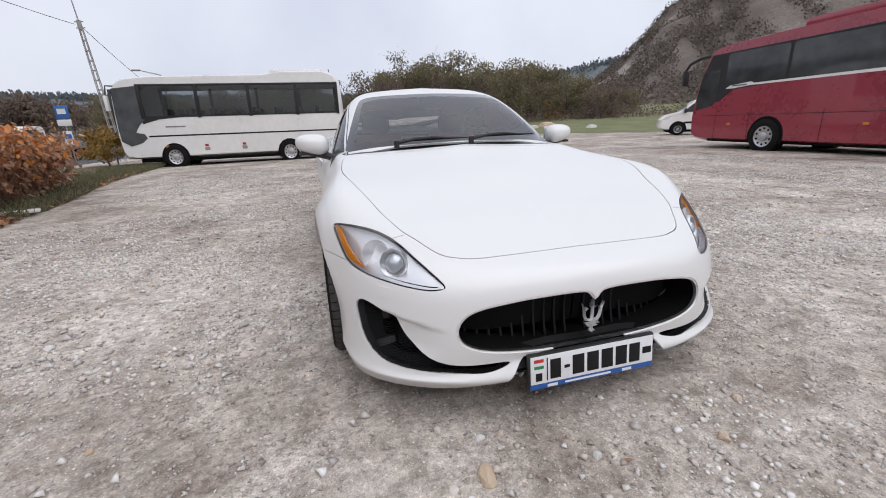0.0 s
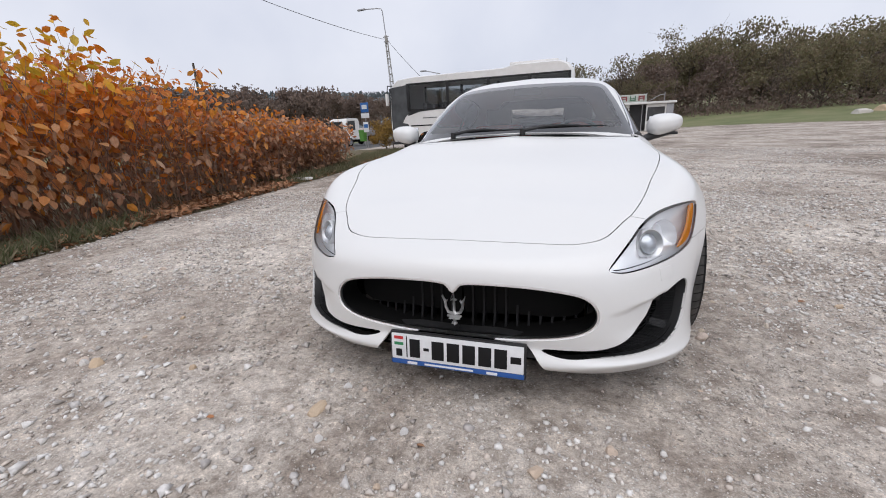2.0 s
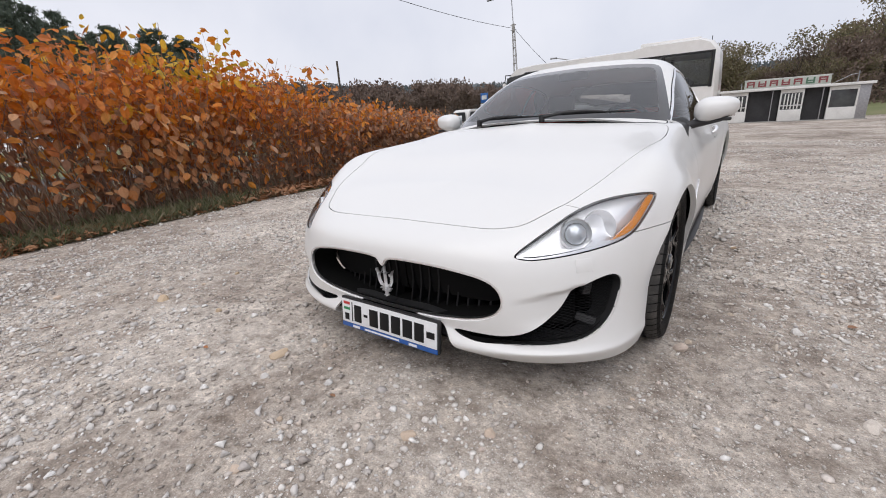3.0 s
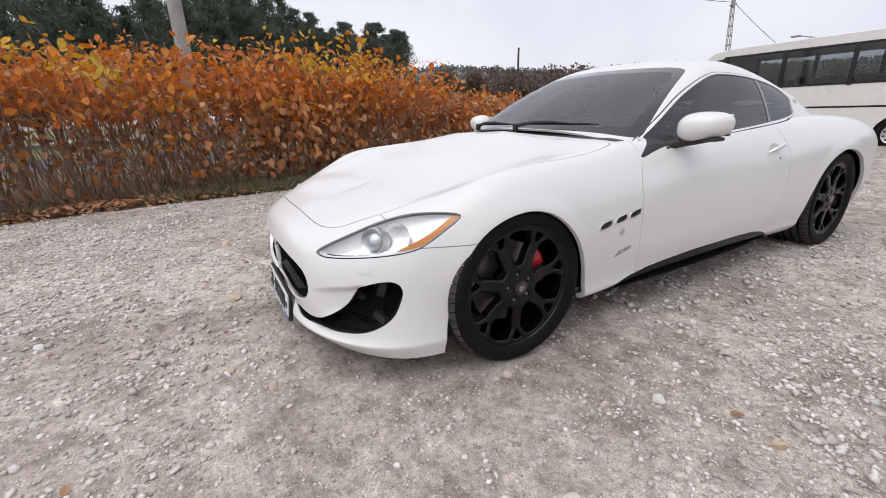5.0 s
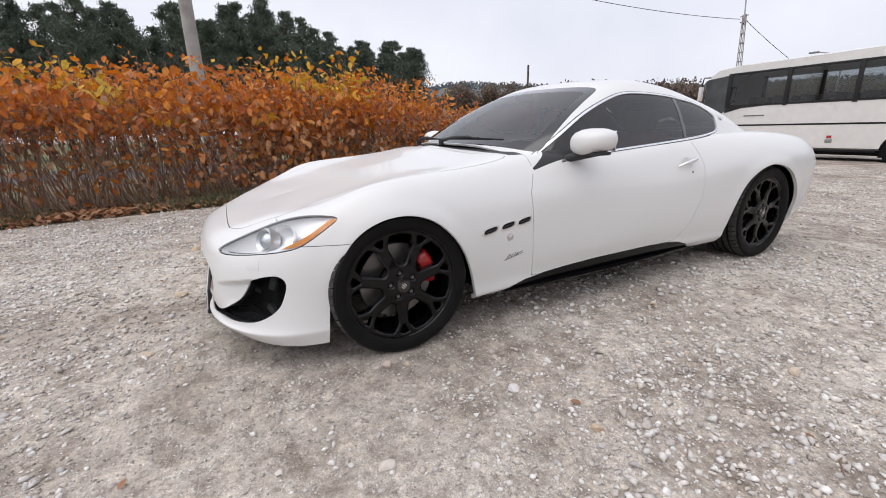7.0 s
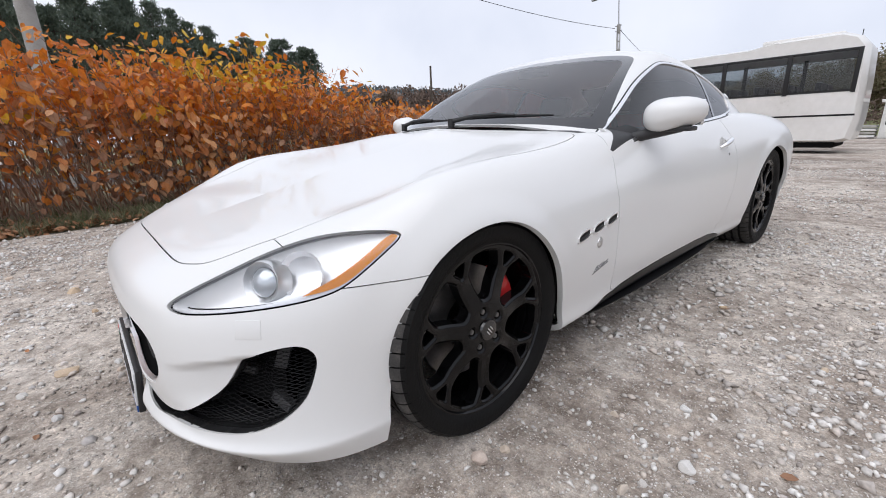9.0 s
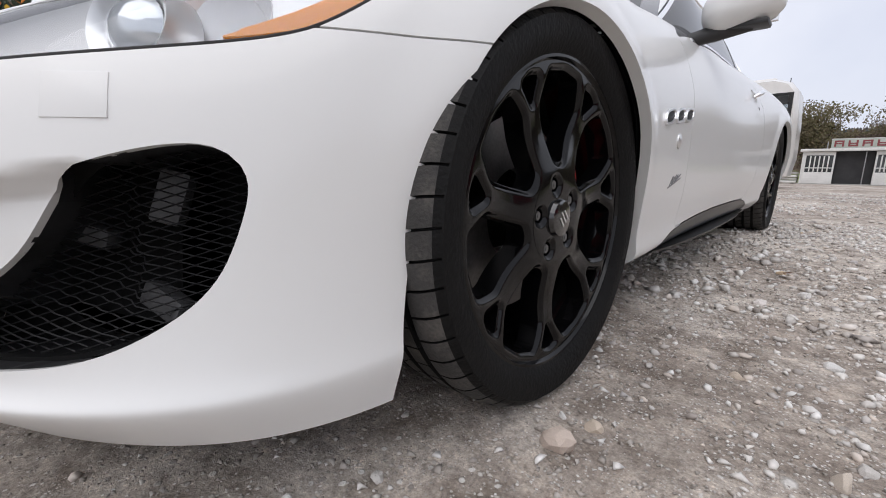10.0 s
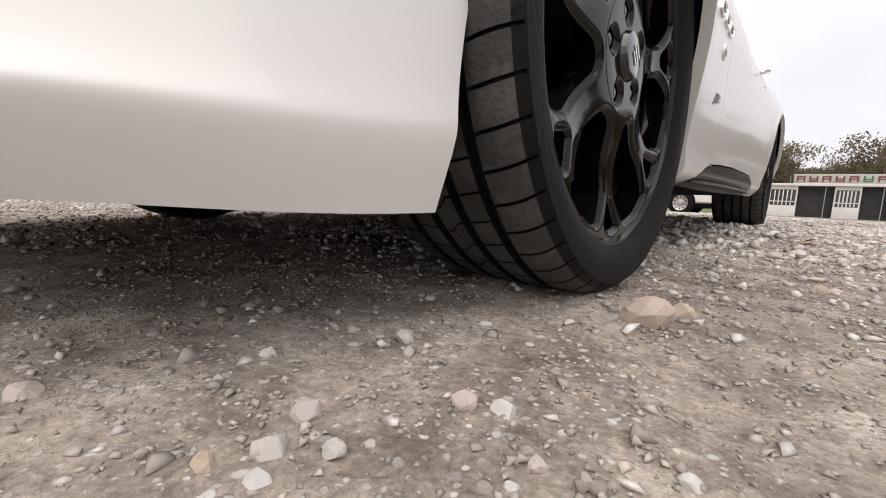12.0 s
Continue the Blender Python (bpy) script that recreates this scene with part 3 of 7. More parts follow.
SHOULDER = [(0, -.76, .56), (.3, -.745, .56), (.53, -.67, .565), (.71, -.51, .60), (.85, -.28, .665), (.905, 0, .71), (.90, .45, .69), (.90, .85, .68), (.895, 1.5, .70), (.90, 2.2, .75), (.93, 2.94, .79), (.91, 3.5, .78), (.75, 3.83, .76), (.37, 3.97, .77), (0, 4.0, .78)]
CREST = [(0, -.62, .61), (.3, -.60, .615), (.5, -.53, .64), (.64, -.41, .675), (.77, -.22, .745), (.81, 0, .80), (.81, .45, .82), (.82, .85, .835), (.82, 1.5, .865), (.79, 2.2, .92), (.80, 2.94, .93), (.78, 3.5, .90), (.66, 3.75, .87), (.33, 3.88, .88), (0, 3.92, .89)]
INNER = [(0, -.45, .655), (.22, -.43, .665), (.38, -.38, .68), (.5, -.28, .70), (.58, -.14, .74), (.60, .05, .785), (.60, .45, .85), (.62, .85, .90), (.6, 1.5, .88), (.6, 2.2, .9), (.55, 2.94, .95), (.5, 3.4, .93), (.42, 3.6, .91), (.22, 3.7, .91), (0, 3.72, .91)]
SPINE = [(0, -.30, .69), (0, -.28, .695), (0, -.25, .70), (0, -.18, .715), (0, -.06, .745), (0, .12, .795), (0, .45, .865), (0, .72, .92), (0, 1.5, .88), (0, 2.2, .9), (0, 2.94, .97), (0, 3.25, .95), (0, 3.35, .94), (0, 3.4, .935), (0, 3.42, .93)]


def loft(lines, n, m):
    A = np.stack([spline(g, n) for g in lines], 0)
    return spline(A, m).transpose(1, 0, 2)


body = Sheet.grid(loft([BOTTOM, LIP, LEDGE, LOWER, WAIST, SHOULDER, CREST, INNER, SPINE], 260, 136))
cabin = Sheet.grid(loft([
    [(0, .66, .925), (.42, .72, .91), (.77, .90, .85), (.825, 1.4, .85), (.80, 1.9, .885), (.76, 2.45, .93), (.66, 3.0, .95), (.35, 3.22, .96), (0, 3.28, .965)],
    [(0, 1.06, 1.135), (.385, 1.10, 1.12), (.68, 1.20, 1.06), (.715, 1.58, 1.08), (.705, 1.93, 1.095), (.675, 2.34, 1.10), (.58, 2.74, 1.10), (.31, 2.90, 1.115), (0, 2.94, 1.12)],
    [(0, 1.46, 1.29), (.33, 1.47, 1.275), (.57, 1.52, 1.235), (.575, 1.75, 1.26), (.57, 1.95, 1.26), (.555, 2.2, 1.24), (.47, 2.42, 1.225), (.25, 2.5, 1.235), (0, 2.52, 1.24)],
    [(0, 1.58, 1.315), (.25, 1.6, 1.31), (.35, 1.68, 1.31), (.36, 1.82, 1.318), (.36, 1.95, 1.318), (.35, 2.1, 1.31), (.30, 2.25, 1.295), (.18, 2.32, 1.29), (0, 2.35, 1.29)],
    [(0, 1.75, 1.335), (0, 1.78, 1.337), (0, 1.82, 1.338), (0, 1.88, 1.339), (0, 1.95, 1.339), (0, 2.02, 1.337), (0, 2.1, 1.333), (0, 2.14, 1.33), (0, 2.18, 1.327)],
], 160, 60))


def side(V):
    return V[:, 1:3]


def front(V):
    return V[:, (0, 2)]


def plan(V):
    return V[:, :2]


def corner(V):
    return np.stack(((V[:, 0] + V[:, 1]) * .7071, V[:, 2]), 1)


def cut(sheet, outline, view, keep=None, gap=0.0, n=120):
    """(inside, outside) of a smooth closed outline drawn in a view; keep limits where it applies."""
    poly = closed_spline(outline, n) if n else outline

    def f(q):
        d = outline_distance(view(q.V), poly)
        return d if keep is None else np.where(keep(q.V), d, 1.0)

    if not gap:
        return sheet.split(f(sheet))
    low, _ = sheet.split(f(sheet) + gap)
    _, high = sheet.split(f(sheet) - gap)
    return low, high


def doubled(half):
    """A closed outline from its right half, which begins and ends on the middle line."""
    return list(half) + [(-x, z) for x, z in half[::-1]]


ARCH_F = [(0, -.10), (-.25, -.10), (-.325, -.04), (-.338, .05), (-.342, .16), (-.322, .34), (-.294, .44), (-.236, .55), (-.135, .632), (.005, .662), (.15, .622), (.27, .505), (.348, .355), (.388, .20), (.40, .05), (.39, -.04), (.30, -.10)]
ARCH_R = [(2.94, -.10), (2.55, -.10), (2.45, -.04), (2.44, .05), (2.455, .20), (2.49, .40), (2.60, .60), (2.80, .705), (2.98, .712), (3.17, .64), (3.31, .47), (3.36, .28), (3.37, .05), (3.36, -.04), (3.28, -.10)]
# flared lips round the wheel openings
for arch, depth in ((ARCH_F, .012), (ARCH_R, .010)):
    d = outline_distance(side(body.V), closed_spline(arch, 90))
    lift = depth * (1 - smoothstep(.0, .085, d)) * smoothstep(.6, .8, body.V[:, 0]) * smoothstep(.32, .55, body.V[:, 2])
    body.V[:, 0] += lift
# a fold that runs from the nose into the top of each corner intake
u, zz = (body.V[:, 0] + body.V[:, 1]) * .7071, body.V[:, 2]
fold = .393 + .17 * (u + .05)
lift = .026 * smoothstep(-.19, .0, u) * (1 - smoothstep(.07, .10, u)) * (1 - smoothstep(fold - .007, fold + .004, zz)) * smoothstep(.25, .32, zz) * (body.V[:, 1] < -.3)
body.V -= body.N * lift[:, None]
grid = body.V.reshape(260, 136, 3)
body = Sheet.grid(grid)

shell = body
for arch in (ARCH_F, ARCH_R):
    _, shell = cut(shell, arch, side)
GRILLE = [(0, .443), (.012, .458), (.05, .478), (.2, .480), (.3, .474), (.40, .459), (.468, .432), (.50, .382), (.485, .328), (.41, .292), (.28, .272), (.15, .262), (0, .258)]
grille_outline = [tuple(p) for p in spline(GRILLE, 60)]
grille_outline = [(max(x, 0.0), z) for x, z in grille_outline]
grille_closed = grille_outline + [(-x, z) for x, z in grille_outline[::-1]]
nose = lambda V: V[:, 1] < -.2
grille_skin, shell = cut(shell, grille_closed, front, nose, n=0)
FOG = [(-.332, .240), (-.191, .243), (-.074, .284), (-.005, .330), (.034, .383), (.067, .414), (.13, .434), (.185, .440), (.216, .428), (.229, .400), (.219, .355), (.197, .306), (.155, .267), (.09, .237), (.01, .222), (-.10, .213), (-.207, .211), (-.29, .214)]
fog_skin, shell = cut(shell, FOG, corner, nose)
MOUTH = [(0, .262), (.15, .262), (.262, .252), (.285, .225), (.32, .18), (.36, .10), (.2, .04), (0, .04)]
mouth_skin, shell = cut(shell, doubled(MOUTH), front, nose, n=0)
LAMP = [(-.138, .526), (-.12, .515), (-.071, .512), (.073, .523), (.194, .537), (.262, .551), (.318, .578), (.394, .637), (.421, .662), (.407, .675), (.316, .677), (.197, .661), (.088, .629), (.016, .60), (-.072, .562)]
lamp_skin, shell = cut(shell, LAMP, corner, nose, gap=.002)
HOOD = [(0, -.672), (.25, -.671), (.39, -.664), (.455, -.643), (.515, -.602), (.575, -.51), (.617, -.44), (.668, -.30), (.70, -.18), (.735, -.07), (.768, .09), (.784, .25), (.778, .45), (.74, .665), (.6, .61), (.3, .575), (0, .565)]
hood_half = [tuple(p) for p in spline(HOOD, 80)]
hood_half[0], hood_half[-1] = (0, hood_half[0][1]), (0, hood_half[-1][1])
hood_skin, shell = cut(shell, hood_half + [(-x, y) for x, y in hood_half[::-1]], plan, lambda V: V[:, 2] > .5, gap=.0020, n=0)
DLO = [(.765, .803), (.943, .836), (1.42, .882), (2.05, .919), (2.43, .957), (2.515, 1.0), (2.528, 1.065), (2.46, 1.112), (2.36, 1.147), (2.085, 1.189), (1.778, 1.207), (1.6, 1.196), (1.45, 1.155), (1.254, 1.074), (1.018, .945)]
dlo = closed_spline(DLO, 160)
wing = lambda V: V[:, 0] > .45
belt_piece, shell = shell.split(np.where(wing(shell.V), outline_distance(side(shell.V), dlo) - .014, 1.0))
sill_skin, belt_chrome = belt_piece.split(outline_distance(side(belt_piece.V), dlo))
belt_front, belt_chrome = belt_chrome.split(belt_chrome.V[:, 1] - .98)
belt_chrome, belt_rim = belt_chrome.split(outline_distance(side(belt_chrome.V), dlo) - .010)
# the body ends at the foot of the cabin and of the windscreen
COWL = [(0, .60), (.3, .61), (.58, .645), (.735, .70), (.79, .95), (.79, 1.5), (.765, 2.1), (.73, 2.5), (.63, 2.97), (.33, 3.18), (0, 3.24)]
cowl_skin, shell = cut(shell, doubled(COWL), plan, lambda V: V[:, 2] > .7, n=0)
SEAM = [(-2, -1), (-2, 2), (-.475, 2), (-.475, .60), (-.42, .561), (-.30, .563), (-.2, .567), (.1, .57), (.1, -1)]
bumper_skin, shell = cut(shell, SEAM, side, gap=.0013, n=0)
DOOR = [(.772, .99), (.772, .80), (.722, .69), (.727, .48), (.738, .33), (.742, .242), (1.0, .258), (1.25, .268), (1.6, .272), (1.93, .274), (2.04, .38), (2.13, .56), (2.15, .75), (2.10, .93), (2.10, 1.3), (1.2, 1.3)]
door_skin, shell = cut(shell, DOOR, side, wing, gap=.0016, n=0)
SKIRT = [(.55, .180), (.60, .205), (.70, .232), (.85, .247), (1.0, .256), (1.25, .266), (1.6, .270), (1.86, .270), (1.98, .256), (2.07, .228), (2.13, .192), (2.13, .0), (.55, .0)]
HANDLE = [(1.985 + .062 * math.cos(a), .772 + .036 * math.sin(a)) for a in np.linspace(0, 2 * math.pi, 24, endpoint=False)]
bowl_skin, door_skin = cut(door_skin, HANDLE, side, wing, n=0)
skirt_skin, shell = cut(shell, SKIRT, side, gap=.0012, n=0)
fender_skin, quarter = shell.split(shell.V[:, 1] - 1.3)
tail_skin, quarter_skin = cut(quarter, [(3.36, -1), (3.36, .3), (3.42, .58), (3.62, .64), (3.75, .80), (6, .80), (6, -1)], side, gap=.0018, n=0)
TRUNK = [(0, 3.16), (.4, 3.12), (.56, 3.2), (.585, 3.5), (.55, 3.72), (0, 3.90)]
trunk_skin, quarter_skin = cut(quarter_skin, doubled(TRUNK), plan, lambda V: V[:, 2] > .7, gap=.002, n=0)

# ---- cabin ----
SCREEN = [(0, .932), (.393, .920), (.6, .903), (.712, .885), (.725, .905), (.685, 1.0), (.638, 1.1), (.582, 1.2), (.545, 1.236), (.48, 1.252), (.3, 1.262), (0, 1.268)]
screen_half = [tuple(p) for p in spline(SCREEN, 70)]
screen_half = [(max(x, 0), z) for x, z in screen_half]
screen_closed = screen_half + [(-x, z) for x, z in screen_half[::-1]]
screen_skin, roof = cut(cabin, screen_closed, front, lambda V: V[:, 1] < 1.7, n=0)
inner_poly = np.array(screen_closed)
d = outline_distance(front(screen_skin.V), inner_poly)
side_band = .03 + .02 * smoothstep(.5, .7, np.abs(screen_skin.V[:, 0]))
glass_f, frit_skin = screen_skin.split(d + side_band * .9)
dlo_cut = lambda q: np.where((q.V[:, 0] > .45), outline_distance(side(q.V), dlo), 1.0)
chrome_in, roof = roof.split(dlo_cut(roof) - .014)
window_skin, chrome_skin = chrome_in.split(dlo_cut(chrome_in))
chrome_skin, chrome_rim = chrome_skin.split(dlo_cut(chrome_skin) - .010)
POST = [(2.055, .85), (2.085, .92), (2.108, 1.19), (2.12, 1.3), (2.15, 1.3), (2.14, 1.19), (2.118, .92), (2.095, .85)]
post_skin, window_skin = cut(window_skin, POST, side, n=0)
SAIL = [(.70, .70), (.70, .86), (.86, .875), (1.02, .90), (1.09, .88), (1.09, .70)]
sail_skin, window_skin = cut(window_skin, SAIL, side, n=0)
window_rear, window_front = window_skin.split(2.1 - window_skin.V[:, 1])
REAR = [(0, .985), (.3, .98), (.5, .975), (.56, 1.0), (.47, 1.15), (.40, 1.2), (.2, 1.21), (0, 1.215)]
rear_glass, roof = cut(roof, doubled(REAR), front, lambda V: V[:, 1] > 2.3, n=0)


def both_sides(name, skin, mat, label="", **more):
    a = skin.link(name, mat, car, label=label, **more)
    b = skin.mirrored().link(name, mat, car, label=label, **more)
    return a, b


bumper_skin.both().link("front_bumper", white_paint, car, rim=.010)
hood_skin.both().link("hood", white_paint, car, rim=.016)
both_sides("front_fender", fender_skin, white_paint, rim=.022)
doors = both_sides("door", door_skin, white_paint, rim=.014)
both_sides("rear_quarter_panel", quarter_skin, white_paint, rim=.022)
tail_skin.both().link("rear_bumper", white_paint, car, rim=.022)
trunk_skin.both().link("trunk_lid", white_paint, car, rim=.014)
roof.both().link("roof", white_paint, car, rim=.012)
both_sides("side_skirt", skirt_skin, skirt_black, "gloss black side skirt", rim=.01)
cowl_front, _ = cowl_skin.split(cowl_skin.V[:, 1] - .80)
cowl_front.both().offset(-.012).link("cowl_panel", black_plastic, car, rim=.02)
glass_f.both().link("windscreen", clear_glass, car, rim=0)
frit_skin.both().link("windscreen_border", gloss_black, car, "black ceramic windscreen border", rim=.004)
both_sides("side_window", window_front.offset(-.004), tint_glass, rim=0)
both_sides("quarter_window", window_rear.offset(-.004), tint_glass, rim=0)
both_sides("window_trim", chrome_skin.offset(.002), chrome, "thin chrome window trim", rim=.008)
both_sides("belt_trim", belt_chrome.offset(.002), chrome, "thin chrome belt trim", rim=.008)
both_sides("window_seal", chrome_rim, ink_black, rim=.004)
both_sides("belt_corner", belt_front, white_paint, rim=.008)
both_sides("belt_rim_seal", belt_rim, ink_black, rim=.004)
both_sides("belt_seal", sill_skin, black_plastic, rim=.006)
both_sides("door_post", post_skin.offset(-.002), gloss_black, rim=.006)
both_sides("mirror_sail", sail_skin.offset(.001), black_plastic, rim=.006)
rear_glass.both().link("rear_window", rear_clear_glass, car, rim=0)
# near-black inner shell, added as the shade that shows in the shut lines
inner = body.offset(-.03)
for arch in (ARCH_F, ARCH_R):
    _, inner = cut(inner, arch, side)
_, inner = cut(inner, doubled(COWL), plan, lambda V: V[:, 2] > .7, n=0)
_, inner = cut(inner, grille_closed, front, nose, n=0)
_, inner = cut(inner, FOG, corner, nose)
_, inner = cut(inner, LAMP, corner, nose)
_, inner = cut(inner, doubled(MOUTH), front, nose, n=0)
inner.both().link("gap_shade_shell", dark_void, car, rim=0)

# ---- nose: grille, badge, intakes ----
ring_d = outline_distance(front(grille_skin.V), np.array(grille_closed))
_, lining = grille_skin.split(ring_d + .007)
lining.both().offset(-.004).link("grille_surround", chrome, car, "thin chrome grille surround", rim=.012)
# near-black sheet and tunnel stand for the shade deep in the grille
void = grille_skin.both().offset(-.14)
void.link("grille_shade_backing", dark_void, car, rim=0)
bmg = bmesh.new()
for sgn in (1, -1):
    pts = [Vector((sgn * x, 0, z)) for x, z in grille_outline]
    for a, b in zip(pts, pts[1:]):
        ya, yb = (grille_skin.V[int(np.argmin(np.hypot(*(front(grille_skin.V) - (abs(q.x), q.z)).T))), 1] for q in (a, b))
        bmg.faces.new([bmg.verts.new(v) for v in ((a.x, ya + .012, a.z), (b.x, yb + .012, b.z), (b.x, yb + .15, b.z), (a.x, ya + .15, a.z))])
part("grille_tunnel", bmg, dark_void, car)
zs = np.array(grille_outline)


def grille_span(x):
    hit = [a[1] + (b[1] - a[1]) * (x - a[0]) / (b[0] - a[0]) for a, b in zip(zs, zs[1:]) if (a[0] - x) * (b[0] - x) <= 0 and a[0] != b[0]]
    return min(hit), max(hit)


for k in range(-11, 12):
    x = k * .0425
    if abs(k) < 1:
        continue
    lo, hi = grille_span(abs(x))
    y = -.80 + .16 * (abs(x) / .56) ** 2.6 + .10
    bms = bmesh.new()
    n = 7
    rows = []
    for i in range(n):
        f = i / (n - 1)
        z = lo - .004 + (hi - lo + .008) * f
        yy = y + .022 * math.sin(math.pi * f)
        rows.append([bms.verts.new((x + dx, yy + dy, z)) for dx, dy in ((-.004, .0), (.004, .0), (.006, .05), (-.006, .05))])
    for A, B in zip(rows, rows[1:]):
        for i in range(4):
            bms.faces.new((A[i], A[(i + 1) % 4], B[(i + 1) % 4], B[i]))
    part("grille_slat", bms, ink_black, car)


def trident(depth=.012):
    """A plain three-pronged emblem: a stem, two curved side prongs, a waist and a foot."""
    bm = bmesh.new()

    def bar(pts, w, t):
        pts = [Vector(p) for p in pts]
        rings = []
        for i, p in enumerate(pts):
            dd = (pts[min(i + 1, len(pts) - 1)] - pts[max(i - 1, 0)]).normalized()
            s = Vector((-dd.y, dd.x))
            ww = w[i] if isinstance(w, (list, tuple)) else w
            rings.append([bm.verts.new((p.x + s.x * a, b, p.y + s.y * a)) for a, b in ((-ww, 0), (0, -t), (ww, 0), (0, t * .4))])
        for A, B in zip(rings, rings[1:]):
            for i in range(4):
                bm.faces.new((A[i], A[(i + 1) % 4], B[(i + 1) % 4], B[i]))
        bm.faces.new(rings[0]), bm.faces.new(rings[-1])

    bar([(0, -.062), (0, .0), (0, .04), (0, .062)], [.006, .0055, .0045, .001], depth)
    bar([(-.011, .042), (0, .066), ], [.001, .001], depth)
    for s in (1, -1):
        bar([(s * .004, -.018), (s * .022, -.014), (s * .031, .004), (s * .034, .03), (s * .043, .052)], [.005, .006, .006, .005, .001], depth)
        bar([(s * .030, .026), (s * .024, .036)], [.004, .001], depth)
        bar([(s * .011, .036), (0, .040)], [.001, .004], depth)
    bar([(-.027, -.028), (.027, -.028)], .004, depth)
    bar([(-.020, -.037), (.020, -.037)], .004, depth)
    bar([(-.010, -.056), (.010, -.056)], .004, depth)
    bmesh.ops.recalc_face_normals(bm, faces=bm.faces)
    return bm


em = part("emblem", trident(), satin_metal, car, "chrome three-pronged emblem", sharp=25)
em.matrix_local = pose(0, -.792, .368)
mouth_skin.both().offset(-.035).link("lower_intake", black_plastic, car, rim=.03)

# corner intakes: a near-black back sheet as shade, a recessed wall, a lattice of wires
both_sides("intake_shade_backing", fog_skin.offset(-.12), dark_void, rim=0)
fog_poly = closed_spline(FOG, 120)
for sgn in (1, -1):
    bmw = bmesh.new()
    for i, (a, b) in enumerate(zip(fog_poly, np.roll(fog_poly, -1, 0))):
        q = []
        for (u, z) in (a, b):
            k = int(np.argmin(np.hypot(*(corner(fog_skin.V) - (u, z)).T)))
            q.append((Vector(fog_skin.V[k]), Vector(fog_skin.N[k])))
        if (q[0][0] - q[1][0]).length < 1e-6:
            continue
        P = [q[0][0] - q[0][1] * .006, q[1][0] - q[1][1] * .006, q[1][0] - q[1][1] * .12, q[0][0] - q[0][1] * .12]
        bmw.faces.new([bmw.verts.new((sgn * p.x, p.y, p.z)) for p in P])
    part("intake_wall", bmw, black_plastic, car)

fog_net_d = fog_skin.offset(-.040)


def lattice(skin, poly, step, wire, sgn):
    """Crossed wires that follow the skin inside the outline."""
    uz = corner(skin.V)
    bm = bmesh.new()
    for direction in ((1, .32), (1, -.32)):
        dvec = np.array(direction) / np.hypot(*direction)
        nvec = np.array((-dvec[1], dvec[0]))
        reach = np.array([c @ nvec for c in poly])
        for c in np.arange(reach.min() + step / 2, reach.max(), step):
            ts = np.arange(-.6, .6, .012)
            line = c * nvec + ts[:, None] * dvec
            ins = outline_distance(line, poly) < .001
            run = []
            for p, ok in list(zip(line, ins)) + [(None, False)]:
                if ok:
                    k = np.argmin((uz[:, 0] - p[0]) ** 2 + (uz[:, 1] - p[1]) ** 2)
                    base = skin.V[k]
                    shift = (p[0] - uz[k, 0]) * .7071
                    run.append((sgn * (base[0] + shift), base[1] + shift, p[1]))
                elif run:
                    if len(run) > 1:
                        rows = [[bm.verts.new((x + ox * sgn, y - ox, z + oz)) for ox, oz in ((-wire, 0), (0, wire), (wire, 0), (0, -wire))] for x, y, z in run]
                        for A, B in zip(rows, rows[1:]):
                            for i in range(4):
                                bm.faces.new((A[i], A[(i + 1) % 4], B[(i + 1) % 4], B[i]))
                    run = []
    return bm


for sgn in (1, -1):
    part("intake_mesh", lattice(fog_net_d, fog_poly, .0095, .0009, sgn), ink_black, car, "black lattice mesh")

# brackets and ducting seen behind the mesh
for u, z, w, h in ((.015, .345, .030, .012), (.09, .285, .034, .014), (.14, .395, .016, .030)):
    k = int(np.argmin(np.hypot(*(corner(fog_skin.V) - (u, z)).T)))
    p, n = Vector(fog_skin.V[k]), Vector(fog_skin.N[k])
    for sgn in (1, -1):
        ob = part("intake_bracket", box((-w, -.012, -h), (w, .012, h), .005), duct_grey, car)
        c, m = p - n * .072, Vector((sgn * n.x, n.y, n.z))
        ob.matrix_local = Matrix.Translation((sgn * c.x, c.y, c.z)) @ m.to_track_quat("-Y", "Z").to_matrix().to_4x4() @ Matrix.Rotation(sgn * .3, 4, "Y")

# number plate in its holder
plate = part("number_plate_holder", box((-.262, -.012, -.068), (.262, .006, .066), .006), black_plastic, car)
plate.matrix_local = pose(.003, -.808, .196, -6, 0, 0)
pl = part("number_plate", box((-.254, -.017, -.046), (.254, -.010, .058), .003), plate_white, plate, "white reflective number plate")
st = part("dealer_strip", box((-.256, -.016, -.066), (.256, -.010, -.047), .002), dealer_blue, plate, "blue dealer strip")
for i, (x, w) in enumerate([(-.158, .042), (-.112, .022), (-.066, .048), (-.006, .048), (.054, .048), (.114, .048), (.172, .046)]):
    h = .037 if i != 1 else .006
    part("plate_bar", box((x - w / 2, -.0185, .004 - h), (x + w / 2, -.0165, .004 + h), .001), ink_black, plate)
part("plate_bar", box((-.193, -.0185, -.036), (-.189, -.0165, .05)), ink_black, plate)
part("plate_bar", box((.207, -.0185, -.008), (.245, -.0165, .018), .001), ink_black, plate)
for z, c in ((.042, flag_red), (.030, plate_white), (.018, flag_green)):
    part("plate_flag", box((-.242, -.0185, z - .006), (-.205, -.0166, z + .006)), c, plate)
part("plate_bar", box((-.236, -.0185, -.034), (-.211, -.0165, -.004), .001), ink_black, plate)
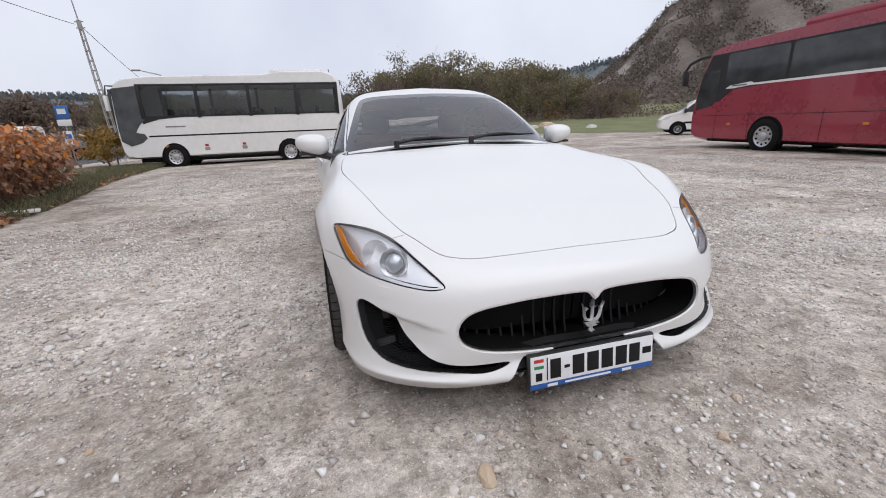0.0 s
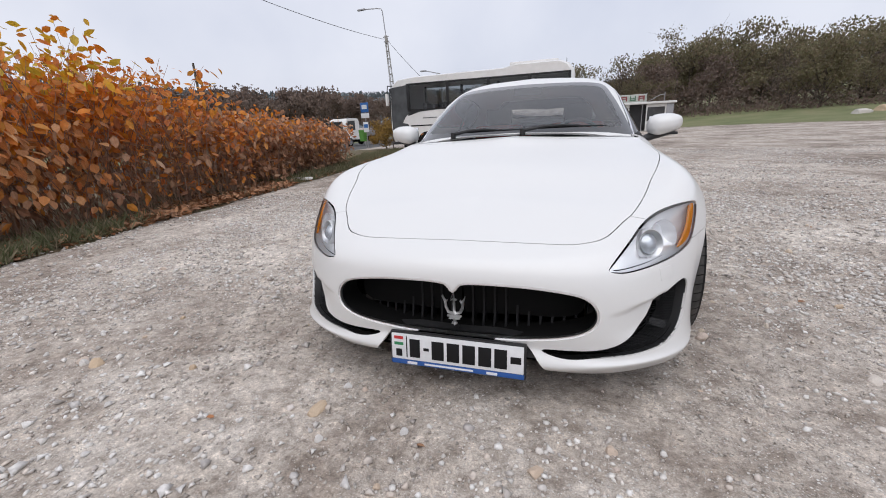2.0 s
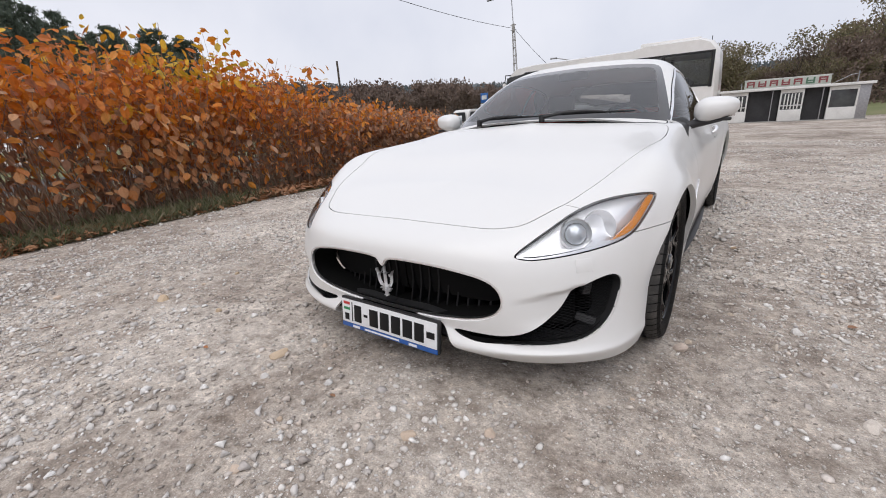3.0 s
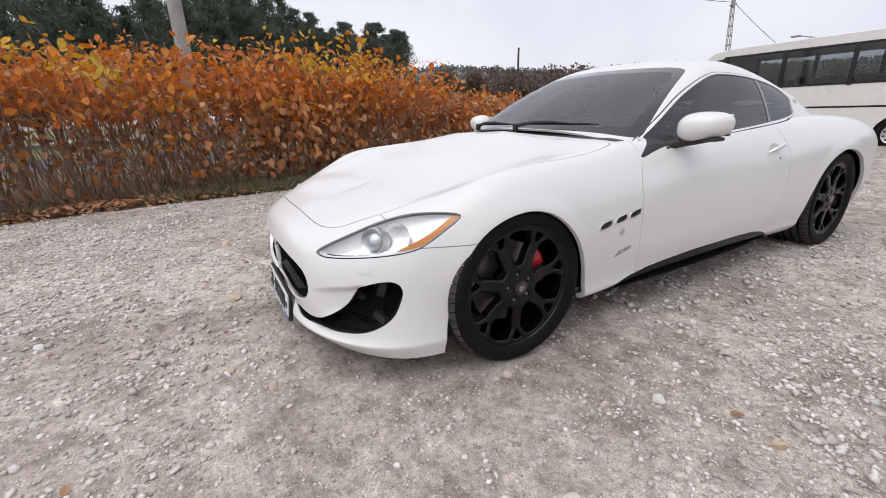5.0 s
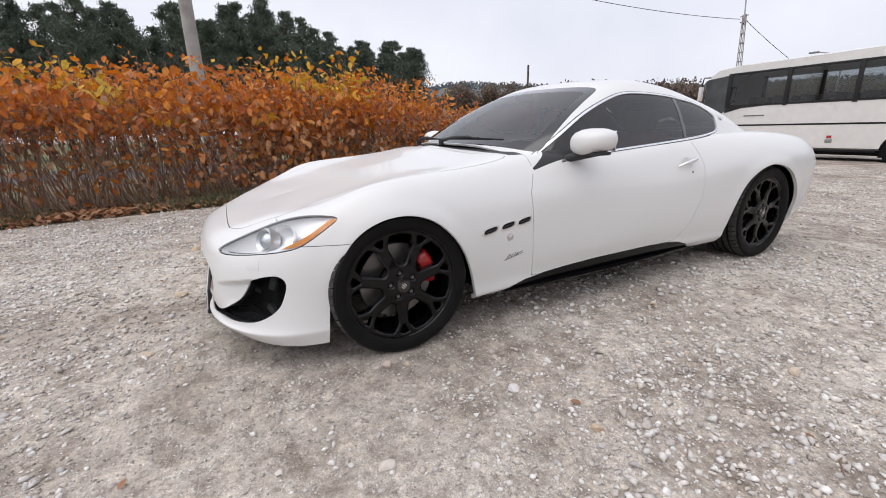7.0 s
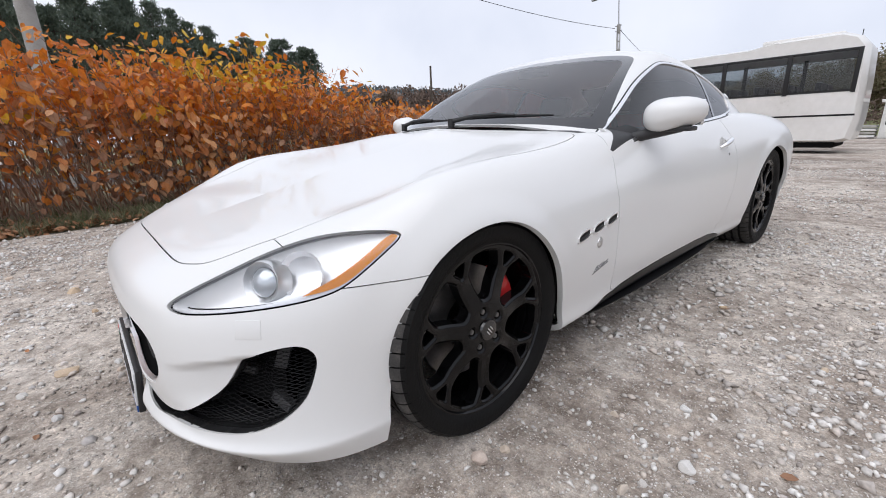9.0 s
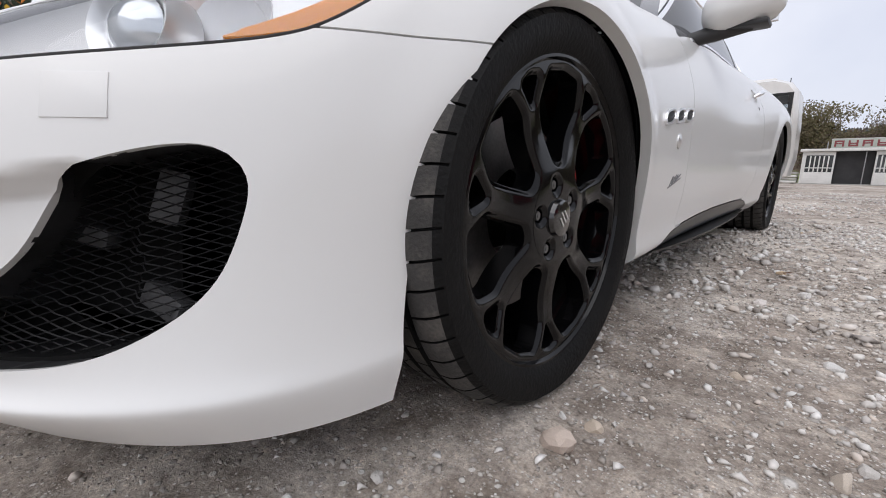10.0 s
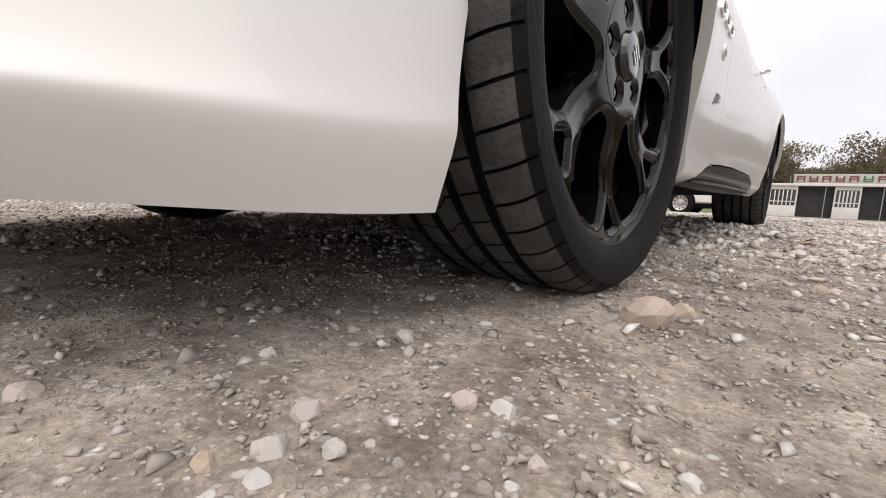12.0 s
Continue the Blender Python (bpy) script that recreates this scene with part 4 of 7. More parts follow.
part("strip_bar", box((-.12, -.0175, -.060), (.07, -.0155, -.053)), plate_white, plate)
for x in (-.17, .14):
    part("strip_bar", box((x - .02, -.0175, -.062), (x + .02, -.0155, -.052)), plate_white, plate)

# ---- headlamps ----
AMBER = [(.20, .545), (.262, .556), (.318, .582), (.392, .640), (.413, .662), (.394, .664), (.342, .626), (.282, .586), (.225, .558)]
amber_poly = closed_spline(AMBER, 60)
for sgn in (1, -1):
    skin = lamp_skin if sgn > 0 else lamp_skin.mirrored()
    lamp = skin.link("headlamp", lamp_glass, car, rim=0, label="clear headlamp with amber corner strip")
    base = lamp_skin.offset(-.014)
    amber, rest = base.split(outline_distance(corner(base.V), amber_poly))
    edge_d = outline_distance(corner(lamp_skin.V), closed_spline(LAMP, 120))
    _, seal = lamp_skin.split(edge_d + .0022)
    deep = lamp_skin.offset(0)
    e2 = np.clip(-outline_distance(corner(deep.V), closed_spline(LAMP, 120)) / .055, 0, 1)
    deep = Sheet(deep.V - deep.N * (.004 + .062 * (e2 * (2 - e2)))[:, None], deep.N, deep.F)
    flip = (lambda q: q) if sgn > 0 else (lambda q: q.mirrored())
    flip(deep).link("reflector", lamp_silver, lamp, rim=0)
    flip(amber.offset(.004)).link("indicator", amber_plastic, lamp, "amber indicator strip", rim=.01)
    flip(seal.offset(-.001)).link("lamp_seal", seal_grey, lamp, rim=.01)
    bml = bmesh.new()
    bm_lathe(bml, [(.0, .036), (.012, .045), (.016, .051), (.006, .055), (-.03, .056)], 32)
    proj = part("projector_ring", bml, satin_metal, lamp)
    aim = Matrix.Translation((sgn * .660, -.530, .566)) @ Vector((sgn * .50, -.80, .25)).to_track_quat("X", "Z").to_matrix().to_4x4()
    proj.matrix_local = aim
    bml = bmesh.new()
    bm_lathe(bml, [(.024, .0001), (.022, .014), (.016, .026), (.004, .036)], 28)
    ob = part("projector_lens", bml, lens_glass, lamp)
    ob.matrix_local = aim
    bml = bmesh.new()
    bm_lathe(bml, [(-.045, .008), (-.04, .022), (-.02, .042), (.005, .056), (.012, .058)], 30)
    ob = part("main_reflector", bml, lamp_silver, lamp)
    ob.matrix_local = Matrix.Translation((sgn * .715, -.455, .580)) @ Vector((sgn * .55, -.75, .3)).to_track_quat("X", "Z").to_matrix().to_4x4()
# headlamp washer flaps and the bumper's side seams
k = int(np.argmin(np.linalg.norm(bumper_skin.V - (.712, -.60, .484), axis=1)))
flap_at, flap_n = Vector(bumper_skin.V[k]), Vector(bumper_skin.N[k])
for sgn in (1, -1):
    ob = part("washer_flap", box((-.030, -.0006, -.022), (.030, .004, .022), .001), white_paint, car)
    n = Vector((sgn * flap_n.x, flap_n.y, flap_n.z))
    ob.matrix_local = Matrix.Translation((sgn * flap_at.x, flap_at.y, flap_at.z)) @ n.to_track_quat("-Y", "Z").to_matrix().to_4x4()


# ---- wheels ----
def tyre(R, half, rim_r, blocks=54):
    """A road tyre with four long grooves and slanted shoulder cuts."""
    outer = []
    for f in np.linspace(0, 1, 9):
        a = f * math.pi / 2
        outer.append((half * (1.0 - .10 * (1 - math.sin(a)) ** 1.5 * 1.2), rim_r + (R - .028 - rim_r) * f))
    cuts = [q for g in (-.52, -.18, .18, .52) for q in ((g - .055, 0), (g - .044, .008), (g + .044, .008), (g + .055, 0))]
    flats = [(e, 0) for e in (-.985, -.96, -.92, -.86, -.78, -.70, -.62, -.40, -.30, -.06, .06, .30, .40, .62, .70, .78, .86, .92, .96, .985)]
    prof = [(half * .80, rim_r - .012, 0, 0), (half * .88, rim_r - .002, 0, 0)] + [(x, r, 0, 0) for x, r in outer] + [(half, R - .022, 0, 0)]
    for e, g in sorted(cuts + flats, reverse=True):
        prof.append((e * half, R - .020 * max(0, (abs(e) - .70) / .30) ** 2.2 - .003 * e * e - g, 1, g))
    prof += [(-half, R - .022, 0, 0)] + [(-x, r, 0, 0) for x, r in outer[::-1]] + [(-half * .88, rim_r - .002, 0, 0), (-half * .80, rim_r - .012, 0, 0)]
    steps = (0, .018, .085, .103, .30, .52, .54, .58, .60, .80)
    n = blocks * len(steps)
    V, F, worn = [], [], []
    m = len(prof)
    for k in range(n):
        b, q = divmod(k, len(steps))
        for x, r, t, g in prof:
            e = x / half
            lean = -.5 * max(-1, min(1, abs(e))) + (.4 if e < 0 else 0)
            a = 2 * math.pi * (b + steps[q] + lean) / blocks
            rr = r
            if t and not g and q in (1, 2) and .60 < abs(e) < .97:
                rr -= .007
            elif t and not g and q in (6, 7) and abs(e) < .5:
                rr -= .003
            V.append((x, rr * math.cos(a), rr * math.sin(a)))
    for k in range(n):
        j = (k + 1) % n
        q = k % len(steps)
        for i in range(m - 1):
            F.append((k * m + i, j * m + i, j * m + i + 1, k * m + i + 1))
            e = abs(prof[i][0] + prof[i + 1][0]) / half / 2
            top = prof[i][2] and prof[i + 1][2] and not prof[i][3] and not prof[i + 1][3]
            worn.append(1 if top and e < .93 and not (q < 3 and e > .58) and not (q in (5, 6, 7) and e < .5) else 0)
    me = bpy.data.meshes.new("tyre")
    me.from_pydata(V, [], F)
    me.polygons.foreach_set("use_smooth", [True] * len(me.polygons))
    me.set_sharp_from_angle(angle=radians(32))
    me.materials.append(tyre_rubber)
    me.materials.append(tread_rubber)
    me.polygons.foreach_set("material_index", worn)
    return me


def rounded_window(points, r=.012, n=5):
    """A closed outline with rounded corners."""
    out = []
    k = len(points)
    for i in range(k):
        p, a, b = (Vector(points[j % k]) for j in (i, i - 1, i + 1))
        da, db = (a - p), (b - p)
        t = min(r, da.length * .45, db.length * .45)
        A, B = p + da.normalized() * t, p + db.normalized() * t
        for j in range(n + 1):
            f = j / n
            out.append(tuple(A * (1 - f) ** 2 + p * 2 * f * (1 - f) + B * f * f))
    return out


def wheel_face(kind):
    """A sheet of the cast face, cut through: one seventh with its Y spoke, or the hub with five bolt holes."""
    half = math.pi / 7

    def at(r, a):
        return (r * math.cos(a), r * math.sin(a))

    if kind == "spoke":
        r, a = np.linspace(.078, .256, 56), np.linspace(-half, half, 56)
    else:
        r, a = np.linspace(.012, .080, 22), np.linspace(-math.pi, math.pi, 141)
    rr, aa = np.meshgrid(r, a, indexing="ij")
    P = np.stack((np.zeros_like(rr), rr * np.cos(aa), rr * np.sin(aa)), 2)
    N = np.zeros_like(P)
    N[..., 0] = 1
    n, m = rr.shape
    F = [(i * m + j, (i + 1) * m + j, (i + 1) * m + j + 1, i * m + j + 1) for i in range(n - 1) for j in range(m - 1)]
    q = Sheet(P.reshape(-1, 3), N.reshape(-1, 3), F)
    if kind == "spoke":
        # half of the large opening on either hand of the spoke, and the small one inside the fork
        inner = [at(.238, .105), at(.243, .0), at(.238, -.105), at(.200, -.02), at(.200, .02)]
        cuts = [rounded_window(inner, .006)]
        for sg in (1, -1):
            cuts.append(rounded_window([at(.094, sg * half), at(.100, sg * .27), at(.192, sg * .128), at(.210, sg * .165), at(.240, sg * .235), at(.243, sg * half), at(.240, sg * (2 * half - .235)), at(.210, sg * (2 * half - .165)), at(.192, sg * (2 * half - .128)), at(.100, sg * (2 * half - .27))], .009))
    else:
        cuts = [[(.058 * math.cos(b) + .0125 * math.cos(c), .058 * math.sin(b) + .0125 * math.sin(c)) for c in np.linspace(0, 2 * math.pi, 20, endpoint=False)] for b in (2 * math.pi * k / 5 + .5 for k in range(5))]
    for c in cuts:
        _, q = q.split(outline_distance(q.V[:, 1:3], c))
    edge = np.min([outline_distance(q.V[:, 1:3], c) for c in cuts], axis=0)
    rad = np.hypot(q.V[:, 1], q.V[:, 2])
    # a flat top with a chamfer along the openings, dished a little between hub and rim
    x = -.006 * (1 - smoothstep(0, .008, edge)) - .010 * np.sin(np.clip((rad - .06) / .19, 0, 1) * math.pi) ** 2
    if kind == "spoke":
        x = x - .05 * np.abs(q.V[:, 2]) * smoothstep(.10, .16, rad) * (1 - smoothstep(.19, .24, rad))
    q.V[:, 0] = x
    tri = np.array([np.cross(q.V[f[1]] - q.V[f[0]], q.V[f[2]] - q.V[f[0]]) for f in q.F])
    acc = np.zeros_like(q.V)
    for f, w in zip(q.F, tri):
        for v in f:
            acc[v] += w
    acc *= np.sign(acc[:, :1] + 1e-12)
    q.N = acc / np.maximum(np.linalg.norm(acc, axis=1, keepdims=True), 1e-9)
    q.D = (1, 0, 0)
    if tri[:, 0].sum() < 0:
        q.F = [f[::-1] for f in q.F]
    return q


def build_wheel(name, R, half, rim_r, label):
    w = new(name)
    w["label"] = label
    w.parent = car
    t = new("tyre", tyre(R, half, rim_r))
    t.parent = w
    bm = bmesh.new()
    o = half - .018
    bm_lathe(bm, [(o - .012, rim_r + .004), (o + .003, rim_r + .006), (o + .004, rim_r - .004), (o - .008, rim_r - .012), (o - .05, rim_r - .026), (o - .10, rim_r - .03), (-half * .7, rim_r - .03), (-half * .88, rim_r - .006), (-half * .88, rim_r + .004)], 96)
    part("rim", bm, wheel_black, w)
    first = None
    for k in range(7):
        a = 2 * math.pi * k / 7 + .22
        if first is None:
            first = wheel_face("spoke").link("spoke", wheel_black, w, rim=.036)
            ob = first
        else:
            ob = new("spoke", first.data)
            ob.parent = w
        ob.matrix_local = Matrix.Translation((o - .002, 0, 0)) @ Matrix.Rotation(a, 4, "X")
    hub = wheel_face("hub").link("hub", wheel_black, w, rim=.030)
    hub.matrix_local = Matrix.Translation((o - .0015, 0, 0))
    part("hub_back", cyl((-.05, 0, 0), (-.026, 0, 0), .085, n=40), dark_void, hub)
    bm = bmesh.new()
    bm_lathe(bm, [(o - .001, .034), (o + .006, .031), (o + .008, .024), (o + .009, .001)], 32)
    cap = part("hub_cap", bm, gloss_black, w)
    bm = bmesh.new()
    for s in (-1, 0, 1):
        bm_box(bm, (0, s * .009 - .0015, -.010), (.0012, s * .009 + .0015, .014 if s == 0 else .009), m=Matrix.Rotation(.7, 4, "X"))
    em = part("cap_emblem", bm, satin_metal, cap, smooth=False)
    em.matrix_local = Matrix.Translation((o + .009, 0, 0))
    for k in range(5):
        a = 2 * math.pi * k / 5 + .5
        p = Vector((-.012, .058 * math.cos(a), .058 * math.sin(a)))
        bm = bmesh.new()
        bm_cyl(bm, (o - .014, 0, 0), (o + .004, 0, 0), .0095, .008, 6)
        bm_cyl(bm, (o + .003, 0, 0), (o + .0055, 0, 0), .004, .0035, 10)
        part("wheel_bolt", bm, wheel_bolt_dark, w).matrix_local = Matrix.Translation(p)
    bm = bmesh.new()
    bm_lathe(bm, [(.012, .085), (.012, .178), (-.016, .178), (-.016, .085)], 64, close=True)
    part("brake_disc", bm, brake_steel, w)
    bm = bmesh.new()
    rows = []
    for f in np.linspace(0, 1, 15):
        a0, e = .28 + .95 * (f - .5), 1 - .35 * abs(2 * f - 1) ** 6
        rows.append([bm.verts.new((px, pr * math.cos(a0), pr * math.sin(a0))) for px, pr in ((-.035, .128), (.040 * e, .128), (.048 * e, .138), (.048 * e, .184), (.036 * e, .196), (-.035, .196))])
    for A, B in zip(rows, rows[1:]):
        for i in range(6):
            bm.faces.new((A[i], A[(i + 1) % 6], B[(i + 1) % 6], B[i]))
    bm.faces.new(rows[0]), bm.faces.new(rows[-1])
    bmesh.ops.recalc_face_normals(bm, faces=bm.faces)
    part("brake_caliper", bm, caliper_red, w, "red brake caliper")
    return w


wheel_bolt_dark = material("wheel_bolt_dark", (0.22, 0.22, 0.225), 0.3, 0.9)
front_wheel = build_wheel("front_wheel", .336, .122, .262, "black alloy wheel with Y-shaped spokes and low tyre")
front_wheel.matrix_local = pose(.793, .002, .333)
rear_wheel = build_wheel("rear_wheel", .353, .140, .262, "black alloy wheel with Y-shaped spokes and wide tyre")
rear_wheel.matrix_local = pose(.790, 2.944, .350)
for w, m in ((front_wheel, pose(-.793, .002, .333, 0, 0, 180)), (rear_wheel, pose(-.790, 2.944, .350, 0, 0, 180))):
    other = copy_thing(w, m)
    other.parent = car
    other.matrix_local = m

# ---- underside and wheel housings ----
pan = bmesh.new()
bm_box(pan, (-.70, -.66, .165), (.70, -.40, .185), .01)
bm_box(pan, (-.46, -.42, .175), (.46, .42, .20), .01)
bm_box(pan, (-.80, .46, .185), (.80, 2.42, .22), .01)
bm_box(pan, (-.45, 2.40, .21), (.45, 3.70, .26), .02)
part("underbody_pan", pan, dark_void, car)
for sgn in (1, -1):
    for y, z, r in ((.01, .30, .375), (2.93, .34, .40)):
        bm = bmesh.new()
        rows = []
        for k in range(25):
            a = math.pi * (-.10 + 1.20 * k / 24)
            c, s_ = math.cos(a), math.sin(a)
            rows.append([bm.verts.new((sgn * x, y + (r + d) * c, z + (r + d) * s_)) for x, d in ((.54, -.02), (.62, 0), (.72, .002), (.80, -.004))])
        for A, B in zip(rows, rows[1:]):
            for i in range(3):
                bm.faces.new((A[i], A[i + 1], B[i + 1], B[i]))
        bm.faces.new([row[0] for row in rows])
        part("wheel_housing", bm, dark_void, car)
    part("brake_duct", box((sgn * .56 - .09, -.30, .112), (sgn * .56 + .09, -.20, .20), .012), black_plastic, car)
    part("control_arm", bm_cyl(cyl((sgn * .35, -.08, .22), (sgn * .72, .0, .20), .022), (sgn * .35, .16, .22), (sgn * .72, .02, .20), .02), brake_steel, car)
part("exhaust_box", bm_cyl(bmesh.new(), (-.62, 3.55, .30), (.62, 3.55, .30), .09, n=24), brake_steel, car)

# ---- mirrors ----
def mirror_cap(sgn):
    V, F = [], []
    n, m = 26, 40
    for i in range(n + 1):
        a = math.pi * i / n
        for j in range(m):
            b = 2 * math.pi * j / m
            x, z = math.cos(b), math.sin(b)
            p = 2.6
            s = abs(math.sin(a)) ** .75
            k = (abs(x) ** p + abs(z) ** p) ** (-1 / p) * s
            y = -math.cos(a)
            taper = 1 - .16 * (x * k)
            V.append((sgn * (x * k * .105), (y * .105 if y < 0 else y * .040) + .022 * x * k, z * k * .064 * taper + .010 * x * k))
    for i in range(n):
        for j in range(m):
            q = (i * m + j, i * m + (j + 1) % m, (i + 1) * m + (j + 1) % m, (i + 1) * m + j)
            F.append(q if sgn > 0 else q[::-1])
    return V, F


for sgn in (1, -1):
    V, F = mirror_cap(sgn)
    mir = link_mesh("door_mirror", V, F, white_paint, car, label="white door mirror on a black foot")
    mir.matrix_local = pose(sgn * .938, 1.105, .936) @ Matrix.Diagonal((1.06, 1.08, 1.05, 1))
    bmf = bmesh.new()
    bm_tube(bmf, [(sgn * -.165, -.10, -.115), (sgn * -.12, -.07, -.085), (sgn * -.06, -.03, -.066), (sgn * .03, 0, -.058)], [.02, .022, .026, .012], 10)
    part("mirror_foot", bmf, black_plastic, mir)
    part("mirror_base", box((-.085, -.05, -.066), (.075, .03, -.048), .008), black_plastic, mir)
    part("mirror_glass", box((-.085, .036, -.045), (.088, .0425, .05), .003), mirror_glass, mir)


# ---- fittings on the flanks ----
def on_side(y, z, skins):
    best = None
    for q in skins:
        k = int(np.argmin((q.V[:, 1] - y) ** 2 + (q.V[:, 2] - z) ** 2 + 9 * (q.V[:, 0] < .4)))
        d = (q.V[k, 1] - y) ** 2 + (q.V[k, 2] - z) ** 2
        if best is None or d < best[0]:
            best = (d, q.V[k], q.N[k])
    v, n = best[1], best[2]
    x = v[0] - (n[1] * (y - v[1]) + n[2] * (z - v[2])) / max(n[0], .3)
    return Vector((x, y, z)), Vector(n)


def seat_on(ob, y, z, sgn, turn=0.0, lift=0.0):
    p, n = on_side(y, z, (fender_skin, door_skin, quarter_skin, roof))
    zz = (Vector((0, 0, 1)) - n * n.z).normalized()
    yy = zz.cross(n)
    m = Matrix((n, yy, zz)).transposed().to_4x4()
    m = Matrix.Translation(p + n * lift) @ m @ Matrix.Rotation(turn, 4, "X")
    if sgn < 0:
        m = Matrix.Diagonal((-1, 1, 1, 1)) @ m
    ob.matrix_local = m
    return ob


def ring_mesh(outer, inner, h):
    bm = bmesh.new()
    k = len(outer)
    A = [bm.verts.new((0, *p)) for p in outer]
    B = [bm.verts.new((h, *(np.array(p) * .93 + np.array(q) * .07))) for p, q in zip(outer, inner)]
    C = [bm.verts.new((h, *q)) for q in inner]
    D = [bm.verts.new((-.004, *(np.array(q) * .92))) for q in inner]
    for P, Q in ((A, B), (B, C), (C, D)):
        for i in range(k):
            bm.faces.new((P[i], P[(i + 1) % k], Q[(i + 1) % k], Q[i]))
    return bm


def slanted(w, h, slant, p=3.2, n=28):
    out = []
    for i in range(n):
        a = 2 * math.pi * i / n
        c, s = math.cos(a), math.sin(a)
        k = (abs(c) ** p + abs(s) ** p) ** (-1 / p)
        out.append((w * c * k + slant * h * s * k, h * s * k))
    return out


for sgn in (1, -1):
    for y, z in ((.452, .539), (.560, .551), (.664, .562)):
        v = seat_on(part("side_vent", ring_mesh(slanted(.046, .0175, .5), slanted(.040, .0125, .5), .005), chrome, car, "chrome-framed side vent"), y, z, sgn, .16, .0)
        bm = bmesh.new()
        bm.faces.new([bm.verts.new((.0016, *p)) for p in slanted(.041, .0135, .5)])
        part("vent_void", bm, ink_black, v)
        bm = bmesh.new()
        bm_box(bm, (.0018, -.03, -.004), (.004, .034, .001), .001)
        part("vent_blade", bm, black_plastic, v)
    bm = bmesh.new()
    bm_lathe(bm, [(0, .020), (.003, .019), (.004, .013), (.006, .011), (.007, .001)], 26)
    seat_on(part("oval_badge", bm, satin_metal, car, "small oval metal badge"), .576, .488, sgn, 0, .0)
    for i, (dy, dz, l, t) in enumerate([(-.045, -.006, .018, .9), (-.03, -.002, .012, 1.2), (-.016, 0, .012, .9), (0, .002, .013, 1.2), (.014, .005, .012, .8), (.03, .007, .022, .35), (-.005, -.008, .06, .2)]):
        bm = box((0, -l, -.0016), (.0015, l, .0016))
        seat_on(part("script_bar", bm, seal_grey, car, smooth=False), .612 + dy, .388 + dz, sgn, t, .0)
    # handle: recess, grip
    bowl = np.clip(-outline_distance(side(bowl_skin.V), np.array(HANDLE)) / .03, 0, 1)
    bowl = Sheet(bowl_skin.V - bowl_skin.N * (.028 * bowl * (2 - bowl))[:, None], bowl_skin.N, bowl_skin.F)
    (bowl if sgn > 0 else bowl.mirrored()).link("handle_recess", white_paint, car, rim=0)
    bm = bmesh.new()
    bm_tube(bm, [(.004, -.085, -.012), (.022, -.07, -.009), (.030, -.02, -.003), (.030, .03, .004), (.022, .075, .011), (.004, .085, .013)], [.007, .010, .012, .012, .010, .006], 10)
    seat_on(part("door_handle", bm, chrome, car, "chrome door handle"), 1.985, .772, sgn, .08, .0)
    bm = bmesh.new()
    bm_lathe(bm, [(0, .008), (.002, .007), (.002, .001)], 14)
    seat_on(part("key_lock", bm, seal_grey, car), 2.03, .715, sgn, 0, .0)
    bm = bmesh.new()
    bm_lathe(bm, [(0, .026), (.004, .024), (.005, .017), (.007, .014), (.008, .001)], 26)
    q = part("pillar_badge", bm, satin_metal, car, "oval metal pillar badge")
    seat_on(q, 2.62, 1.055, sgn, 0, .002)
    # blade along the black skirt
    bm = bmesh.new()
    rows = []
    for y in np.linspace(.57, 2.12, 24):
        f = (y - .57) / 1.55
        x = .868 + .03 * math.sin(math.pi * min(1, f * 1.15)) ** .5
        z = .186 + .006 * f
        rows.append([bm.verts.new((sgn * a, y, z + b)) for a, b in ((x - .06, .0), (x + .02, .0), (x + .022, .006), (x - .06, .014))])
    for A, B in zip(rows, rows[1:]):
        for i in range(4):
            bm.faces.new((A[i], A[(i + 1) % 4], B[(i + 1) % 4], B[i]))
    part("skirt_blade", bm, skirt_black, car)

# boot spoiler
bm = bmesh.new()
rows = []
for x in np.linspace(-.60, .60, 25):
    y = 3.86 - .42 * (abs(x) / .75) ** 2.4
    rows.append([bm.verts.new((x, y + dy, .905 - .03 * abs(x) + dz)) for dy, dz in ((-.16, .0), (-.02, .022), (.02, .026), (.02, .016), (-.05, -.01))])
for A, B in zip(rows, rows[1:]):
    for i in range(5):
        bm.faces.new((A[i], A[(i + 1) % 5], B[(i + 1) % 5], B[i]))
bm.faces.new(rows[0]), bm.faces.new(rows[-1])
bmesh.ops.recalc_face_normals(bm, faces=bm.faces)
part("boot_spoiler", bm, gloss_black, car, "gloss black boot spoiler")

# wipers
for base, tip in (((.055, .645, .945), (.56, .765, .945)), ((-.42, .70, .935), (.04, .648, .945))):
    a, b = Vector(base), Vector(tip)
    bm = bmesh.new()
    mid = a.lerp(b, .5) + Vector((0, -.01, .022))
    bm_tube(bm, [a, a.lerp(mid, .5) + Vector((0, 0, .008)), mid, mid.lerp(b, .35)], [.012, .009, .007, .006], 8)
    w = part("wiper", bm, black_plastic, car)
    bm = bmesh.new()
    bm_tube(bm, [a.lerp(b, .12) + Vector((0, .02, .008)), a.lerp(b, .5) + Vector((0, .012, .012)), b + Vector((0, .02, .006))], [.005, .009, .004], 6)
    part("wiper_blade", bm, ink_black, w)
    part("wiper_pivot", cyl(a - Vector((0, 0, .03)), a + Vector((0, 0, .012)), .017), black_plastic, w)

